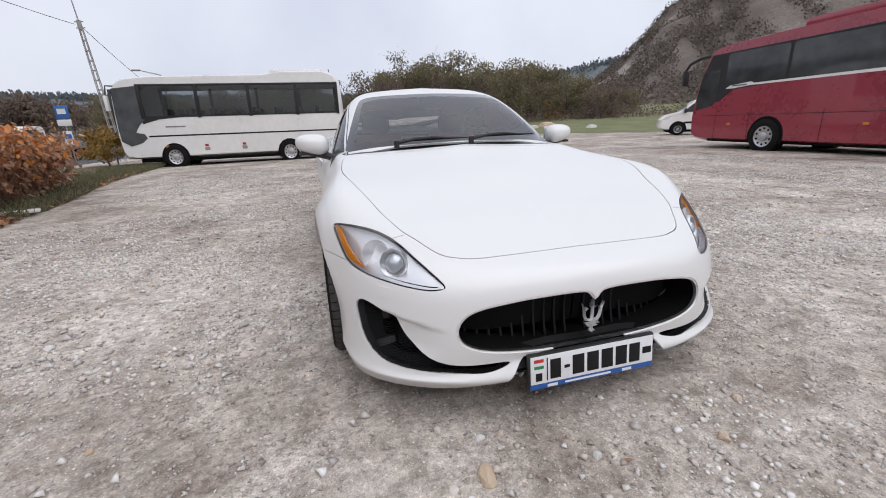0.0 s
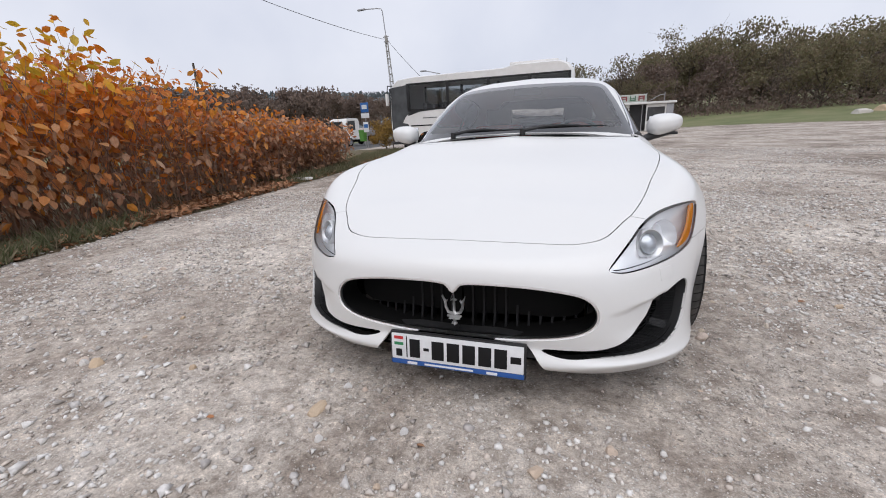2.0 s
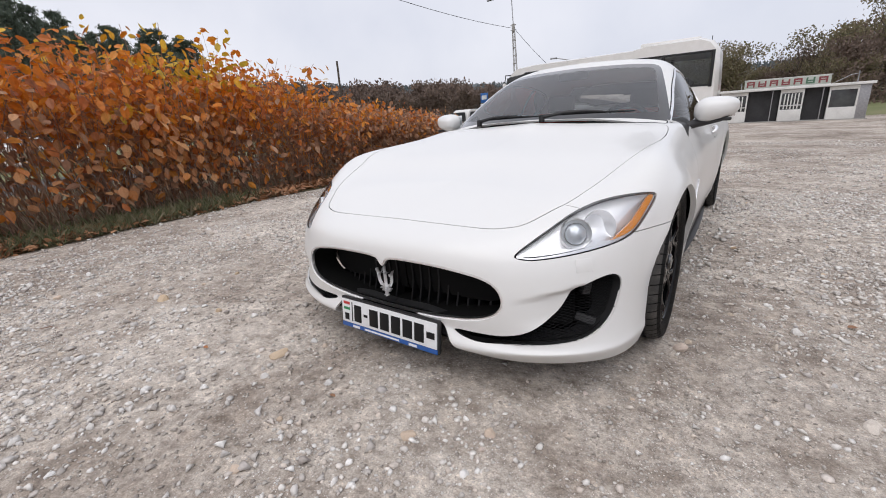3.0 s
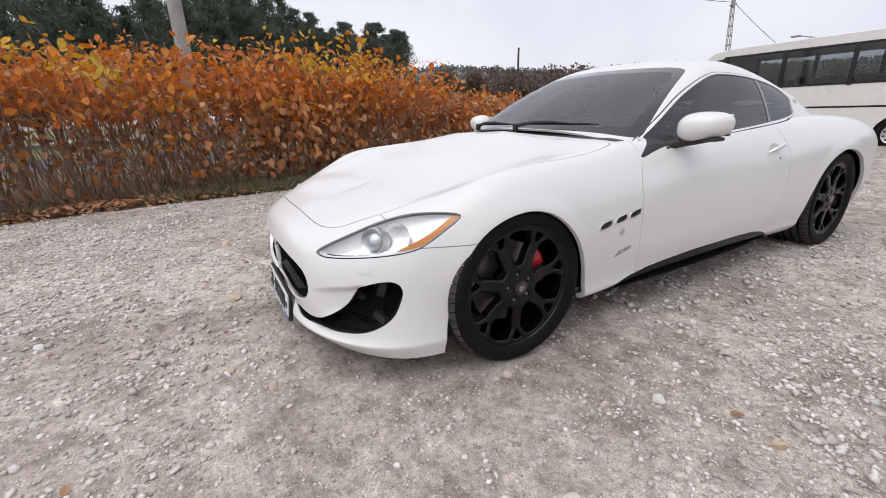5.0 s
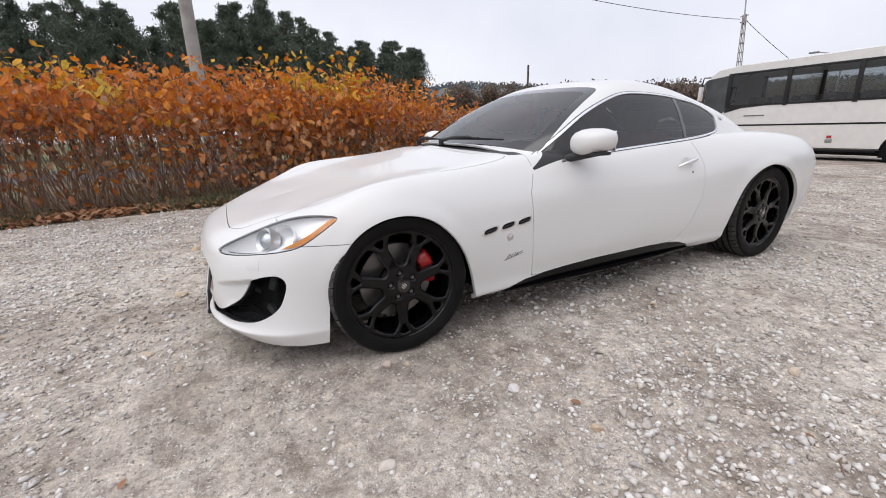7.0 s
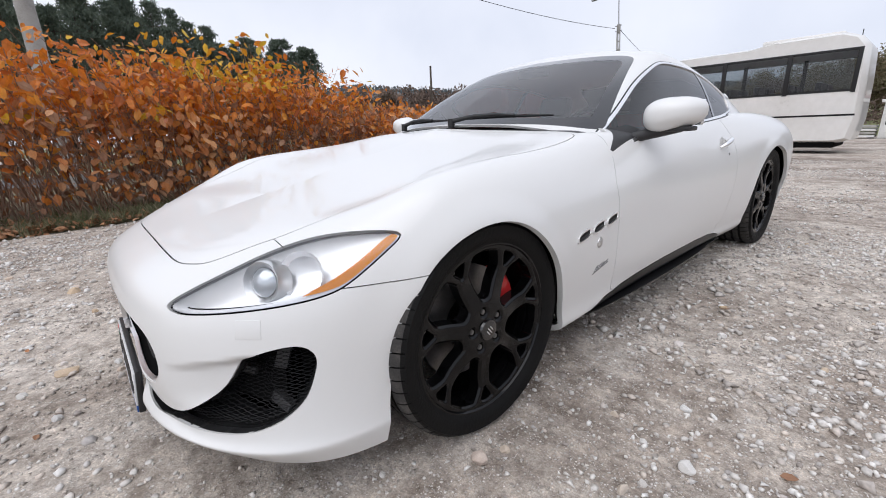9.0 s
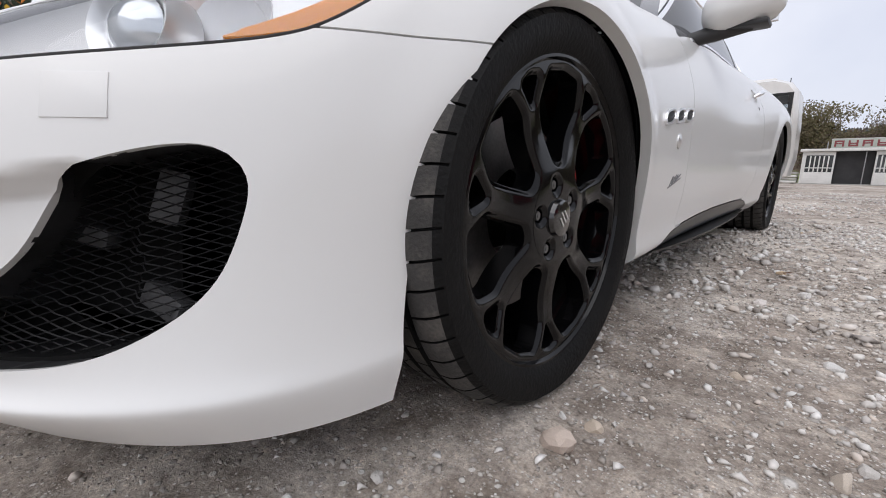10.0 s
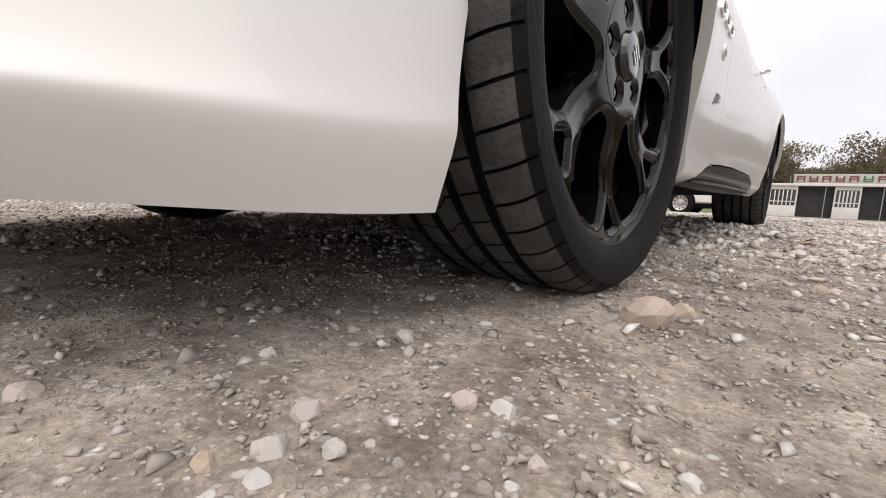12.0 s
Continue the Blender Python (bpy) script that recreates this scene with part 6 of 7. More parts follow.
def lattice_pole(base, height, lean, label):
    p = thing("street_lamp", label, "street lamp", pose(*base, lean[0], lean[1], 0))
    for k, (sx, sy) in enumerate(((-1, -1), (1, -1), (1, 1), (-1, 1))):
        part("leg", bm_tube(bmesh.new(), [(sx * .15, sy * .11, 0), (sx * .075, sy * .06, height * .86), (sx * .065, sy * .055, height)], .024, 6), concrete, p)
    n = 15
    for k in range(n):
        z = height * k / n
        w = .15 - .085 * k / n
        part("rung", box((-w, -.07, z - .03), (w, .07, z + .03), .006), concrete, p)
    part("pole_top", box((-.085, -.07, height * .93), (.085, .07, height), .012), concrete, p)
    for z in (.95, .99):
        part("insulator", cyl((-.2, 0, height * z), (.2, 0, height * z), .026, n=10), dull_metal, p)
    part("lamp_arm", bm_tube(bmesh.new(), [(0, 0, height), (-.03, 0, height + 1.45), (-.12, 0, height + 1.62), (-.4, 0, height + 1.68), (-1.3, 0, height + 1.78)], .032, 8), dull_metal, p)
    part("lamp_head", box((-1.8, -.09, height + 1.74), (-1.25, .09, height + 1.84), .03), dull_metal, p)
    return p


lattice_pole((-11.92, 25.9, float(ground_height(-11.9, 25.9)) - .05), 7.2, (0, -3), "concrete lattice pole with a street lamp arm")
lamp2 = thing("street_lamp", "distant slim street lamp with a curved arm", "street lamp", pose(-14.0, 42.9, float(ground_height(-14, 42.9)) - .05))
part("mast", bm_tube(bmesh.new(), [(0, 0, 0), (0, 0, 6.4), (-.15, 0, 6.7), (-1.7, 0, 7.1)], [.09, .06, .05, .04]), dull_metal, lamp2)
part("lamp_head", box((-2.3, -.12, 7.03), (-1.65, .12, 7.17), .04), dull_metal, lamp2)
pole = thing("concrete_pole", "round weathered concrete utility pole behind the hedge", "pole", pose(-11.5, -.93, -.2))
part("shaft", cyl((0, 0, 0), (0, 0, 9.5), .19, .13, 28), concrete, pole)
pole2 = thing("wooden_pole", "thin dark wooden pole above the hedge", "pole", pose(-20.06, 17.29, -.42))
part("shaft", cyl((0, 0, 0), (0, 0, 5.2), .08, .06, 12), bark_mat, pole2)


def wire(a, b, sag, name="overhead_wire"):
    a, b = Vector(a), Vector(b)
    pts = [a.lerp(b, k / 24) - Vector((0, 0, sag * 4 * (k / 24) * (1 - k / 24))) for k in range(25)]
    return tagged(part(name, bm_tube(bmesh.new(), pts, .014, 5), ink_black, None), "thin black overhead power wire between poles", "wire", "overhead wires")


wire((-12.5, 25.9, 6.5), (-14.8, 2.6, 8.2), .6)
wire((-12.3, 25.9, 6.5), (-11.5, 35.0, 3.2), .2)
stop = thing("bus_stop_sign", "blue and white bus stop sign with a timetable", "sign", pose(-11.6, 20.6, -.2) @ Matrix.Diagonal((.82, .82, .82, 1)))
part("post", cyl((0, 0, 0), (0, 0, 3.0), .035), dull_metal, stop)
part("sign_plate", box((-.30, -.05, 2.40), (.30, -.02, 3.05), .01), sign_blue, stop)
part("sign_pictogram", box((-.19, -.056, 2.62), (.19, -.048, 2.90), .03), plate_white, stop)
part("name_plate", box((-.32, -.05, 2.02), (.32, -.02, 2.34), .01), plate_white, stop)
part("timetable", box((-.2, -.06, 1.05), (.2, -.03, 1.75), .01), plate_white, stop)
part("timetable_bar", box((-.16, -.066, 1.35), (.16, -.058, 1.6)), sign_blue, stop)
bin_ = thing("litter_bin", "small green litter bin on a post", "bin", pose(-12.1, 21.0, -.2))
part("bucket", cyl((0, 0, .35), (0, 0, 1.0), .2, .25, 20), bin_green, bin_)
part("post", cyl((0, .25, 0), (0, .25, 1.1), .03), dull_metal, bin_)


# ---- plants ----
def leaf_piece(V, F, at, size, turn, fold=.25, wide=.72):
    """A pointed heart-shaped leaf of six corners, folded along its rib."""
    base = len(V)
    pts = [(0, 0, 0), (.30, .38 * wide, fold * .16), (.68, .33 * wide, fold * .13), (1.0, 0, -.06), (.68, -.33 * wide, fold * .13), (.30, -.38 * wide, fold * .16)]
    for p in pts:
        q = turn @ Vector(p) * size
        V.append((at[0] + q.x, at[1] + q.y, at[2] + q.z))
    F += [(base, base + 1, base + 2, base + 3), (base, base + 3, base + 4, base + 5)]


def leaf_tuft(V, F, at, size, turn, wide=.34):
    """One four-cornered leaf for trees far off."""
    base = len(V)
    for p in ((0, 0, 0), (.5, wide, .05), (1, 0, -.05), (.5, -wide, .05)):
        q = turn @ Vector(p) * size
        V.append((at[0] + q.x, at[1] + q.y, at[2] + q.z))
    F.append((base, base + 1, base + 2, base + 3))


def hedge_front(y):
    return float(np.interp(y, [p[1] for p in VERGE], [p[0] for p in VERGE])) - .55


def hedge_top(y):
    t = np.interp(y, [-9, -5, -3, -1, 1, 2.3, 2.9, 3.6, 4.6, 7, 9, 12], [2.35, 2.35, 2.35, 2.32, 2.38, 2.42, 2.15, 1.82, 1.66, 1.5, 1.4, 1.2])
    return float(t + .22 * noise.noise(Vector((0, y * 1.3, 5))) + .16 * noise.noise(Vector((0, y * 4.1, 9))))


rng = random.Random(7)
hedge = thing("hedge", "tall hedge of knotweed with rust-orange autumn leaves", "hedge")
SV, SF = [], []
stems = []
for k in range(3000):
    y = rng.uniform(-9.5, 9.6)
    depth = rng.random() ** 1.6 * 3.0
    x = hedge_front(y) - depth
    h = hedge_top(y) * (rng.uniform(.66, .98) if rng.random() < .94 else rng.uniform(.96, 1.03)) * (1 - .12 * (depth < .3))
    lean_x, lean_y = rng.gauss(.10 if depth < .6 else 0, .16), rng.gauss(-.12, .28)
    z0 = float(ground_height(x, y)) + .03
    r = rng.uniform(.004, .0085)
    pts = []
    for f in (0, .35, .7, 1):
        pts.append(Vector((x + lean_x * h * f * f * 1.2, y + lean_y * h * f, z0 + h * (f - .06 * f * f))))
    stems.append((pts, depth))
    for a in range(len(pts)):
        rr = r * (1 - .5 * a / 3)
        for c in range(3):
            SV.append((pts[a].x + rr * math.cos(2.094 * c), pts[a].y + rr * math.sin(2.094 * c), pts[a].z))
    b = len(SV) - 12
    for a in range(3):
        for c in range(3):
            SF.append((b + a * 3 + c, b + a * 3 + (c + 1) % 3, b + a * 3 + 3 + (c + 1) % 3, b + a * 3 + 3 + c))
ob = link_mesh("stem_mass", SV, SF, stem_mat, hedge, smooth=False)
ob["kind"] = "stuff"

LV, LF, YV, YF, OV, OF, BV, BF, big = [], [], [], [], [], [], [], [], []
for pts, depth in stems:
    h = pts[-1].z - pts[0].z
    count = 26 if depth < 1.2 else 13
    # the foot of the hedge is bare on its near stretch and leafy further on
    leafy = float(smoothstep(-2.4, -.2, pts[0].y)) * .6
    for k in range(count):
        f = 1 - (rng.random() ** 1.35) * .88
        i = min(2, int(f * 3))
        p = pts[i].lerp(pts[i + 1], f * 3 - i)
        p = p + Vector((rng.gauss(.03, .11), rng.gauss(0, .14), rng.gauss(0, .06)))
        patch = noise.noise(Vector((p.x * .8, p.y * .9, p.z * 1.9)))
        keep = float(smoothstep(.35, .78, p.z / hedge_top(p.y) + .30 * patch)) * .85 + .13 + leafy * .5
        if rng.random() > keep:
            continue
        face = Euler((rng.gauss(0, .8), rng.gauss(.55, .65), rng.uniform(-1.5, 1.5) + (0 if rng.random() < .7 else 3.1))).to_quaternion()
        size = rng.uniform(.055, .135) * (1.15 if depth < .7 else 1)
        yellow = noise.noise(Vector((p.y * .8, p.z * 1.3, 2.0))) + (p.z - 1.5) * .55
        if p.z > 1.2 and yellow > .25 and rng.random() < .55:
            leaf_piece(YV, YF, p, size, face)
        elif rng.random() < (p.z - .95) * .66 + .3 * patch:
            leaf_piece(OV, OF, p, size, face)
        elif rng.random() < .75 - .38 * p.z + .35 * float(smoothstep(3, 6, p.y)):
            leaf_piece(BV, BF, p, size, face)
        else:
            leaf_piece(LV, LF, p, size, face)
        if depth < .4 and .25 < p.z < 1.25 and len(big) < 295 and rng.random() < .8 and -1.3 < p.y < 1.5 and patch > -.2:
            big.append((p + Vector((.10, 0, 0)), Euler((rng.gauss(0, .45), rng.gauss(.8, .4), rng.uniform(-.9, .9))).to_quaternion(), rng.uniform(.10, .16)))
for nm, V, F, mat in (("leaves", LV, LF, leaf_mat), ("yellow_leaves", YV, YF, leaf_yellow_mat), ("orange_leaves", OV, OF, leaf_orange_mat), ("withered_leaves", BV, BF, leaf_brown_mat)):
    ob = link_mesh(nm, V, F, mat, hedge, smooth=False)
    ob["kind"] = "stuff"
one_v, one_f = [], []
leaf_piece(one_v, one_f, (0, 0, 0), 1.0, Matrix.Identity(3), .3, .85)
leaf_mesh = bpy.data.meshes.new("leaf")
leaf_mesh.from_pydata([tuple(v) for v in one_v], [], one_f)
leaf_mesh.materials.append(leaf_big_mat)
for p, face, size in big:
    ob = new("leaf", leaf_mesh)
    ob.parent = hedge
    ob.matrix_local = Matrix.LocRotScale(p, face, (size, size, size))

# litter and grass along the verge
GV, GF, TV, TF = [], [], [], []
for k in range(15000):
    y = rng.uniform(-8, 18)
    edge = float(np.interp(y, [p[1] for p in VERGE], [p[0] for p in VERGE]))
    green = noise.noise(Vector((y * .5, 1.5, 0))) + (.45 if y > 5 else -.6)
    x = edge - abs(rng.gauss(0, .45 if y < 5 else .9)) + .06
    z = float(ground_height(x, y)) + .02
    if rng.random() < .42 + .5 * green:
        for b in range(6):
            bx, by = x + rng.gauss(0, .03), y + rng.gauss(0, .03)
            hgt = rng.uniform(.05, .17) * (1.3 if rng.random() < .1 else 1)
            a = rng.uniform(0, 6.28)
            dx, dy = .005 * math.cos(a), .005 * math.sin(a)
            lx, ly = rng.gauss(0, .05), rng.gauss(0, .05)
            i = len(GV)
            GV += [(bx - dx, by - dy, z), (bx + dx, by + dy, z), (bx + lx * .5, by + ly * .5, z + hgt * .65), (bx + lx, by + ly, z + hgt)]
            GF += [(i, i + 1, i + 2), (i, i + 2, i + 3)]
    elif rng.random() < .8:
        leaf_piece(TV, TF, (x, y, z + rng.uniform(.0, .05)), rng.uniform(.06, .12), Euler((rng.gauss(0, .4), rng.gauss(0, .4), rng.uniform(0, 6.28))).to_quaternion())
tagged(link_mesh("grass_tufts", GV, GF, grass_mat, smooth=False), "tufts of green and dry grass along the verge", "grass", kind="stuff")
tagged(link_mesh("leaf_litter", TV, TF, litter_mat, smooth=False), "brown fallen leaves on the verge", "leaves", kind="stuff")


def tree_mesh(seed, height, spread, leaves, leaf_size, bare=.0, conifer=False):
    """Trunk with limbs, and a crown of many small leaves in clumps: returns two meshes' data."""
    r = random.Random(seed)
    bm = bmesh.new()
    tips = []
    if conifer:
        bm_tube(bm, [(0, 0, 0), (.05, 0, height * .5), (0, .05, height * .97)], [height * .014, height * .009, .02], 6)
        z = height * .22
        while z < height * .985:
            f = (z - height * .22) / (height * .78)
            rad = spread * (1 - f ** 2) ** .75 * r.uniform(.4, 1.15) + .12
            for k in range(5):
                a = r.uniform(0, 6.28)
                ln = rad * r.uniform(.55, 1.15)
                e = Vector((ln * math.cos(a), ln * math.sin(a), z + ln * r.uniform(.05, .5) * (1 - .6 * f)))
                bm_tube(bm, [(0, 0, z), e], [.03, .008], 3)
                for q in (.45, .65, .84, 1.0):
                    tips.append((Vector((0, 0, z)).lerp(e, q), .10 + rad * .11))
            z += height * .042
    else:
        bm_tube(bm, [(0, 0, 0), (.1, .05, height * .3), (0, .1, height * .62)], [height * .022, height * .016, height * .008], 7)
        for k in range(13):
            z0 = height * r.uniform(.12, .6)
            a = r.uniform(0, 6.28)
            ln = spread * r.uniform(.6, 1.05)
            e = Vector((ln * math.cos(a), ln * math.sin(a), min(height, z0 + height * r.uniform(.12, .42))))
            mid = Vector((0, 0, z0)).lerp(e, .5) + Vector((0, 0, -.05 * height))
            bm_tube(bm, [(0, 0, z0), mid, e], [height * .008, height * .005, .012], 4)
            for j in range(5):
                s = mid.lerp(e, r.uniform(.1, 1.0))
                q = s + Vector((r.gauss(0, .16), r.gauss(0, .16), abs(r.gauss(.12, .1)))) * height * .55 * .55
                bm_tube(bm, [s, q], [.02, .007], 3)
                tips.append((q, height * .065))
                if bare:
                    for t in range(4):
                        w = q + Vector((r.gauss(0, .09), r.gauss(0, .09), r.gauss(.06, .07))) * height
                        bm_tube(bm, [q, w], [.012, .004], 3)
    V, F = [], []
    for k in range(int(leaves * (1 - bare))):
        c, s = r.choice(tips)
        p = c + Vector((max(-1.6, min(1.6, r.gauss(0, 1))), max(-1.6, min(1.6, r.gauss(0, 1))), .7 * max(-1.5, min(1.5, r.gauss(0, 1))))) * s
        if p.z < height * .04:
            continue
        leaf_tuft(V, F, p, leaf_size * r.uniform(.6, 1.3), Euler((r.uniform(0, 6.28), r.uniform(0, 6.28), r.uniform(0, 6.28))).to_quaternion(), .16 if conifer else .34)
    return bm, V, F


def plant(name, label, category, seed, height, spread, leaves, leaf_size, mat, group, bare=0.0, conifer=False):
    t = thing(name, label, category, group=group)
    bm, V, F = tree_mesh(seed, height, spread, leaves, leaf_size, bare, conifer)
    part("trunk", bm, bark_mat, t, smooth=False)
    link_mesh("crown", V, F, mat, t, smooth=False)
    return t


def polar(az, dist, origin=(.5, -1.5)):
    return origin[0] + dist * math.sin(radians(az)), origin[1] + dist * math.cos(radians(az))


def scatter(first, spots, seed):
    r = random.Random(seed)
    for i, (x, y, s) in enumerate(spots):
        m = Matrix.Translation((x, y, float(ground_height(x, y)) - .1)) @ Matrix.Rotation(r.uniform(0, 6.28), 4, "Z")
        ob = first if i == 0 else copy_thing(first, Matrix.Identity(4))
        ob.matrix_world = m
        ob.scale = (s, s, s * r.uniform(.92, 1.08))


r2 = random.Random(21)
kinds = [
    plant("autumn_tree", "broad tree with olive and brown late autumn leaves", "tree", 3, 9.0, 3.6, 5000, .25, wood_leaf_mat, "woods behind the kiosk"),
    plant("autumn_tree", "broad tree with rusty brown late autumn leaves", "tree", 4, 7.5, 3.4, 4600, .24, wood_brown_mat, "woods behind the kiosk"),
    plant("bare_tree", "half-bare tree with fine grey twigs", "tree", 5, 8.5, 3.0, 4200, .15, wood_brown_mat, "woods behind the kiosk", bare=.72),
    plant("autumn_tree", "tall tree with thin olive autumn crown", "tree", 6, 9.5, 3.2, 4600, .23, wood_leaf_mat, "woods behind the kiosk", bare=.25),
]
spots = [[] for _ in kinds]
for k in range(74):
    az = -24 + 62 * (k + r2.random()) / 74
    d = r2.uniform(62, 84)
    el = float(np.interp(az, [-24, -10, -2, 4, 10, 14, 18, 22, 26, 31, 38], [5.4, 5.9, 7.0, 7.7, 9.0, 10.6, 9.4, 8.6, 7.6, 6.0, 4.6]))
    want = d * math.tan(radians(el)) * r2.uniform(.5, 1.06) + 1.0
    j = r2.choice([0, 1, 1, 2, 3, 0])
    hgt = (9.0, 7.5, 8.5, 9.5)[j]
    x, y = polar(az, d)
    spots[j].append((x, y, want / hgt))
for first, sp, s in zip(kinds, spots, (1, 2, 3, 4)):
    scatter(first, sp, s)

# undergrowth that closes the foot of the woods
UV, UF = [], []
for k in range(26000):
    az = r2.uniform(-28, 46)
    d = r2.uniform(60, 70)
    x, y = polar(az, d)
    leaf_tuft(UV, UF, (x, y, float(ground_height(x, y)) + abs(r2.gauss(0, 1.2)) + .4), r2.uniform(.16, .32), Euler((r2.uniform(0, 6.28), r2.uniform(0, 6.28), 0)).to_quaternion())
tagged(link_mesh("undergrowth", UV, UF, wood_brown_mat, smooth=False), "brown undergrowth at the foot of the woods", "bushes", kind="stuff")

pines = plant("pine_tree", "dark green pine tree in a row beyond the road", "tree", 11, 10.0, 2.5, 9500, .21, needle_mat, "row of pines", conifer=True)
pines_b = plant("pine_tree", "dark green pine tree with a ragged crown", "tree", 12, 10.5, 2.1, 9500, .21, needle_mat, "row of pines", conifer=True)
sa, sb = [], []
for k in range(62):
    f = k / 61
    az = -112 + 47.5 * f + r2.uniform(-1, 1)
    d = 42 + 10 * f + r2.uniform(-4, 5)
    el = float(np.interp(az, [-112, -100, -92, -83, -76, -66, -60], [11.9, 12.7, 13.9, 13.4, 12.0, 11.4, 9.6]))
    x, y = polar(az, d, (2.1, -.8))
    (sa if k % 2 else sb).append((x, y, (d * math.tan(radians(el)) + 1.1) / 10.3 * r2.uniform(.86, 1.06)))
scatter(pines, sa, 5)
scatter(pines_b, sb, 6)
# trees beyond the road on the far left
fl = plant("autumn_tree", "dark mixed tree beyond the road", "tree", 15, 8.0, 3.4, 2200, .42, wood_brown_mat, "trees beyond the road")
sp = []
for k in range(34):
    az = -62 + 46 * k / 33 + r2.uniform(-1, 1)
    d = r2.uniform(85, 120)
    x, y = polar(az, d, (0, -1))
    sp.append((x, y, (d * math.tan(radians(float(np.interp(az, [-62, -50, -40, -28, -16], [7.3, 6.9, 6.2, 5.4, 4.8])))) + 1) / 8.0 * r2.uniform(.8, 1.05)))
scatter(fl, sp, 8)
yb = plant("ochre_bush", "rounded ochre yellow bush beside the bus stop", "bush", 31, 1.9, 1.2, 2600, .10, hedge_far_mat, "roadside bushes")
scatter(yb, [(-9.9, 19.6, 1.0), (-10.4, 21.5, .9)], 9)
ey = plant("ochre_bush", "small yellow-green tree by the meadow", "tree", 33, 4.2, 1.6, 2200, .22, hedge_far_mat, "meadow trees")
scatter(ey, [(*polar(28.7, 66), 1.0)], 10)

# ---- hills ----
def hill(name, label, az0, az1, d0, d1, crest, mat, n=90, m=26, rough=2.0, seed=0):
    V, F = [], []
    for i in range(n):
        az = az0 + (az1 - az0) * i / (n - 1)
        top = crest(az)
        for j in range(m):
            t = j / (m - 1)
            d = d0 + (d1 - d0) * t
            x, y = polar(az, d, (0, -1.5))
            z = (math.tan(radians(top)) * d1 + 1.2) * (t ** 1.15) * (1 if t < 1 else 1)
            z += rough * t * (noise.noise(Vector((x * .05, y * .05, seed))) + .5 * noise.noise(Vector((x * .16, y * .16, seed + 3)))) * (1 - .6 * (t > .96))
            V.append((x, y, z - .6))
    for i in range(n - 1):
        for j in range(m - 1):
            F.append((i * m + j, (i + 1) * m + j, (i + 1) * m + j + 1, i * m + j + 1))
    return tagged(link_mesh(name, V, F, mat), label, "hill", kind="structure")


rock_hill_mat = mottled(material("rocky_hillside", (.2, .18, .16), .95), [(.092, .072, .06), (.12, .098, .081), (.175, .15, .128), (.38, .35, .32)], .055, detail=9, bump=1.0, bump_scale=1.2)
# blue-grey of the haze, painted into the ridge's own colour
hazy_hill_mat = mottled(material("haze_tinted_ridge", (.11, .13, .14), 1.0), [(.10, .12, .13), (.14, .16, .165)], .02, detail=8, bump=.6, bump_scale=.3)
crest = lambda az: float(np.interp(az, [31, 35, 37, 39.3, 41.4, 44, 50, 60, 75, 95, 120], [2.4, 4.6, 6.2, 8.4, 10.9, 12.5, 15.5, 17, 15, 10, 3]))
hill("rocky_hill", "steep brown hillside with pale limestone cliffs", 31, 120, 105, 190, crest, rock_hill_mat, n=130, m=40, rough=4.0)
hill("far_ridge", "distant wooded ridge tinted with haze", -75, 52, 420, 760, lambda az: float(np.interp(az, [-75, -60, -45, -30, 0, 14, 22, 27, 31, 34, 38, 52], [4.0, 5.6, 4.4, 3.8, 3.4, 3.8, 4.9, 5.3, 5.5, 6.0, 6.6, 6])), hazy_hill_mat, n=180, m=14, rough=9.0, seed=5)
HV, HF = [], []
for k in range(30000):
    az = 33 + 50 * r2.random()
    t = r2.random() ** .7
    d = 105 + 85 * t
    x, y = polar(az, d, (0, -1.5))
    z = (math.tan(radians(crest(az))) * 190 + 1.2) * (t ** 1.15) - .6
    if noise.noise(Vector((az * .35, t * 5, 2))) + .5 * (t > .93) + .45 * (t < .3) > -.10:
        for b in range(4):
            leaf_tuft(HV, HF, (x + r2.gauss(0, .7), y + r2.gauss(0, .7), z + abs(r2.gauss(.5, .6))), r2.uniform(.4, .85), Euler((r2.uniform(0, 6.28), r2.uniform(0, 6.28), 0)).to_quaternion())
tagged(link_mesh("hill_scrub", HV, HF, scrub_mat, smooth=False), "brown scrub and bushes on the hillside", "bushes", kind="stuff")
RV, RF = [], []
for k in range(6000):
    az = r2.uniform(-75, 45)
    t = r2.uniform(.86, 1.0)
    d = 420 + 340 * t
    top = float(np.interp(az, [-75, -60, -45, -30, 0, 14, 22, 27, 31, 34, 38, 52], [4.0, 5.6, 4.4, 3.8, 3.4, 3.8, 4.9, 5.3, 5.5, 6.0, 6.6, 6]))
    x, y = polar(az, d, (0, -1.5))
    z = (math.tan(radians(top)) * 760 + 1.2) * t ** 1.15 - 1
    for b in range(2):
        leaf_tuft(RV, RF, (x + r2.gauss(0, 3), y + r2.gauss(0, 3), z + r2.uniform(-3, 4)), r2.uniform(2.5, 5), Euler((r2.uniform(0, 6.28), -1.4, r2.uniform(0, 6.28))).to_quaternion())
tagged(link_mesh("ridge_trees", RV, RF, ridge_mat, smooth=False), "haze-tinted trees along the distant ridge", "trees", kind="stuff")

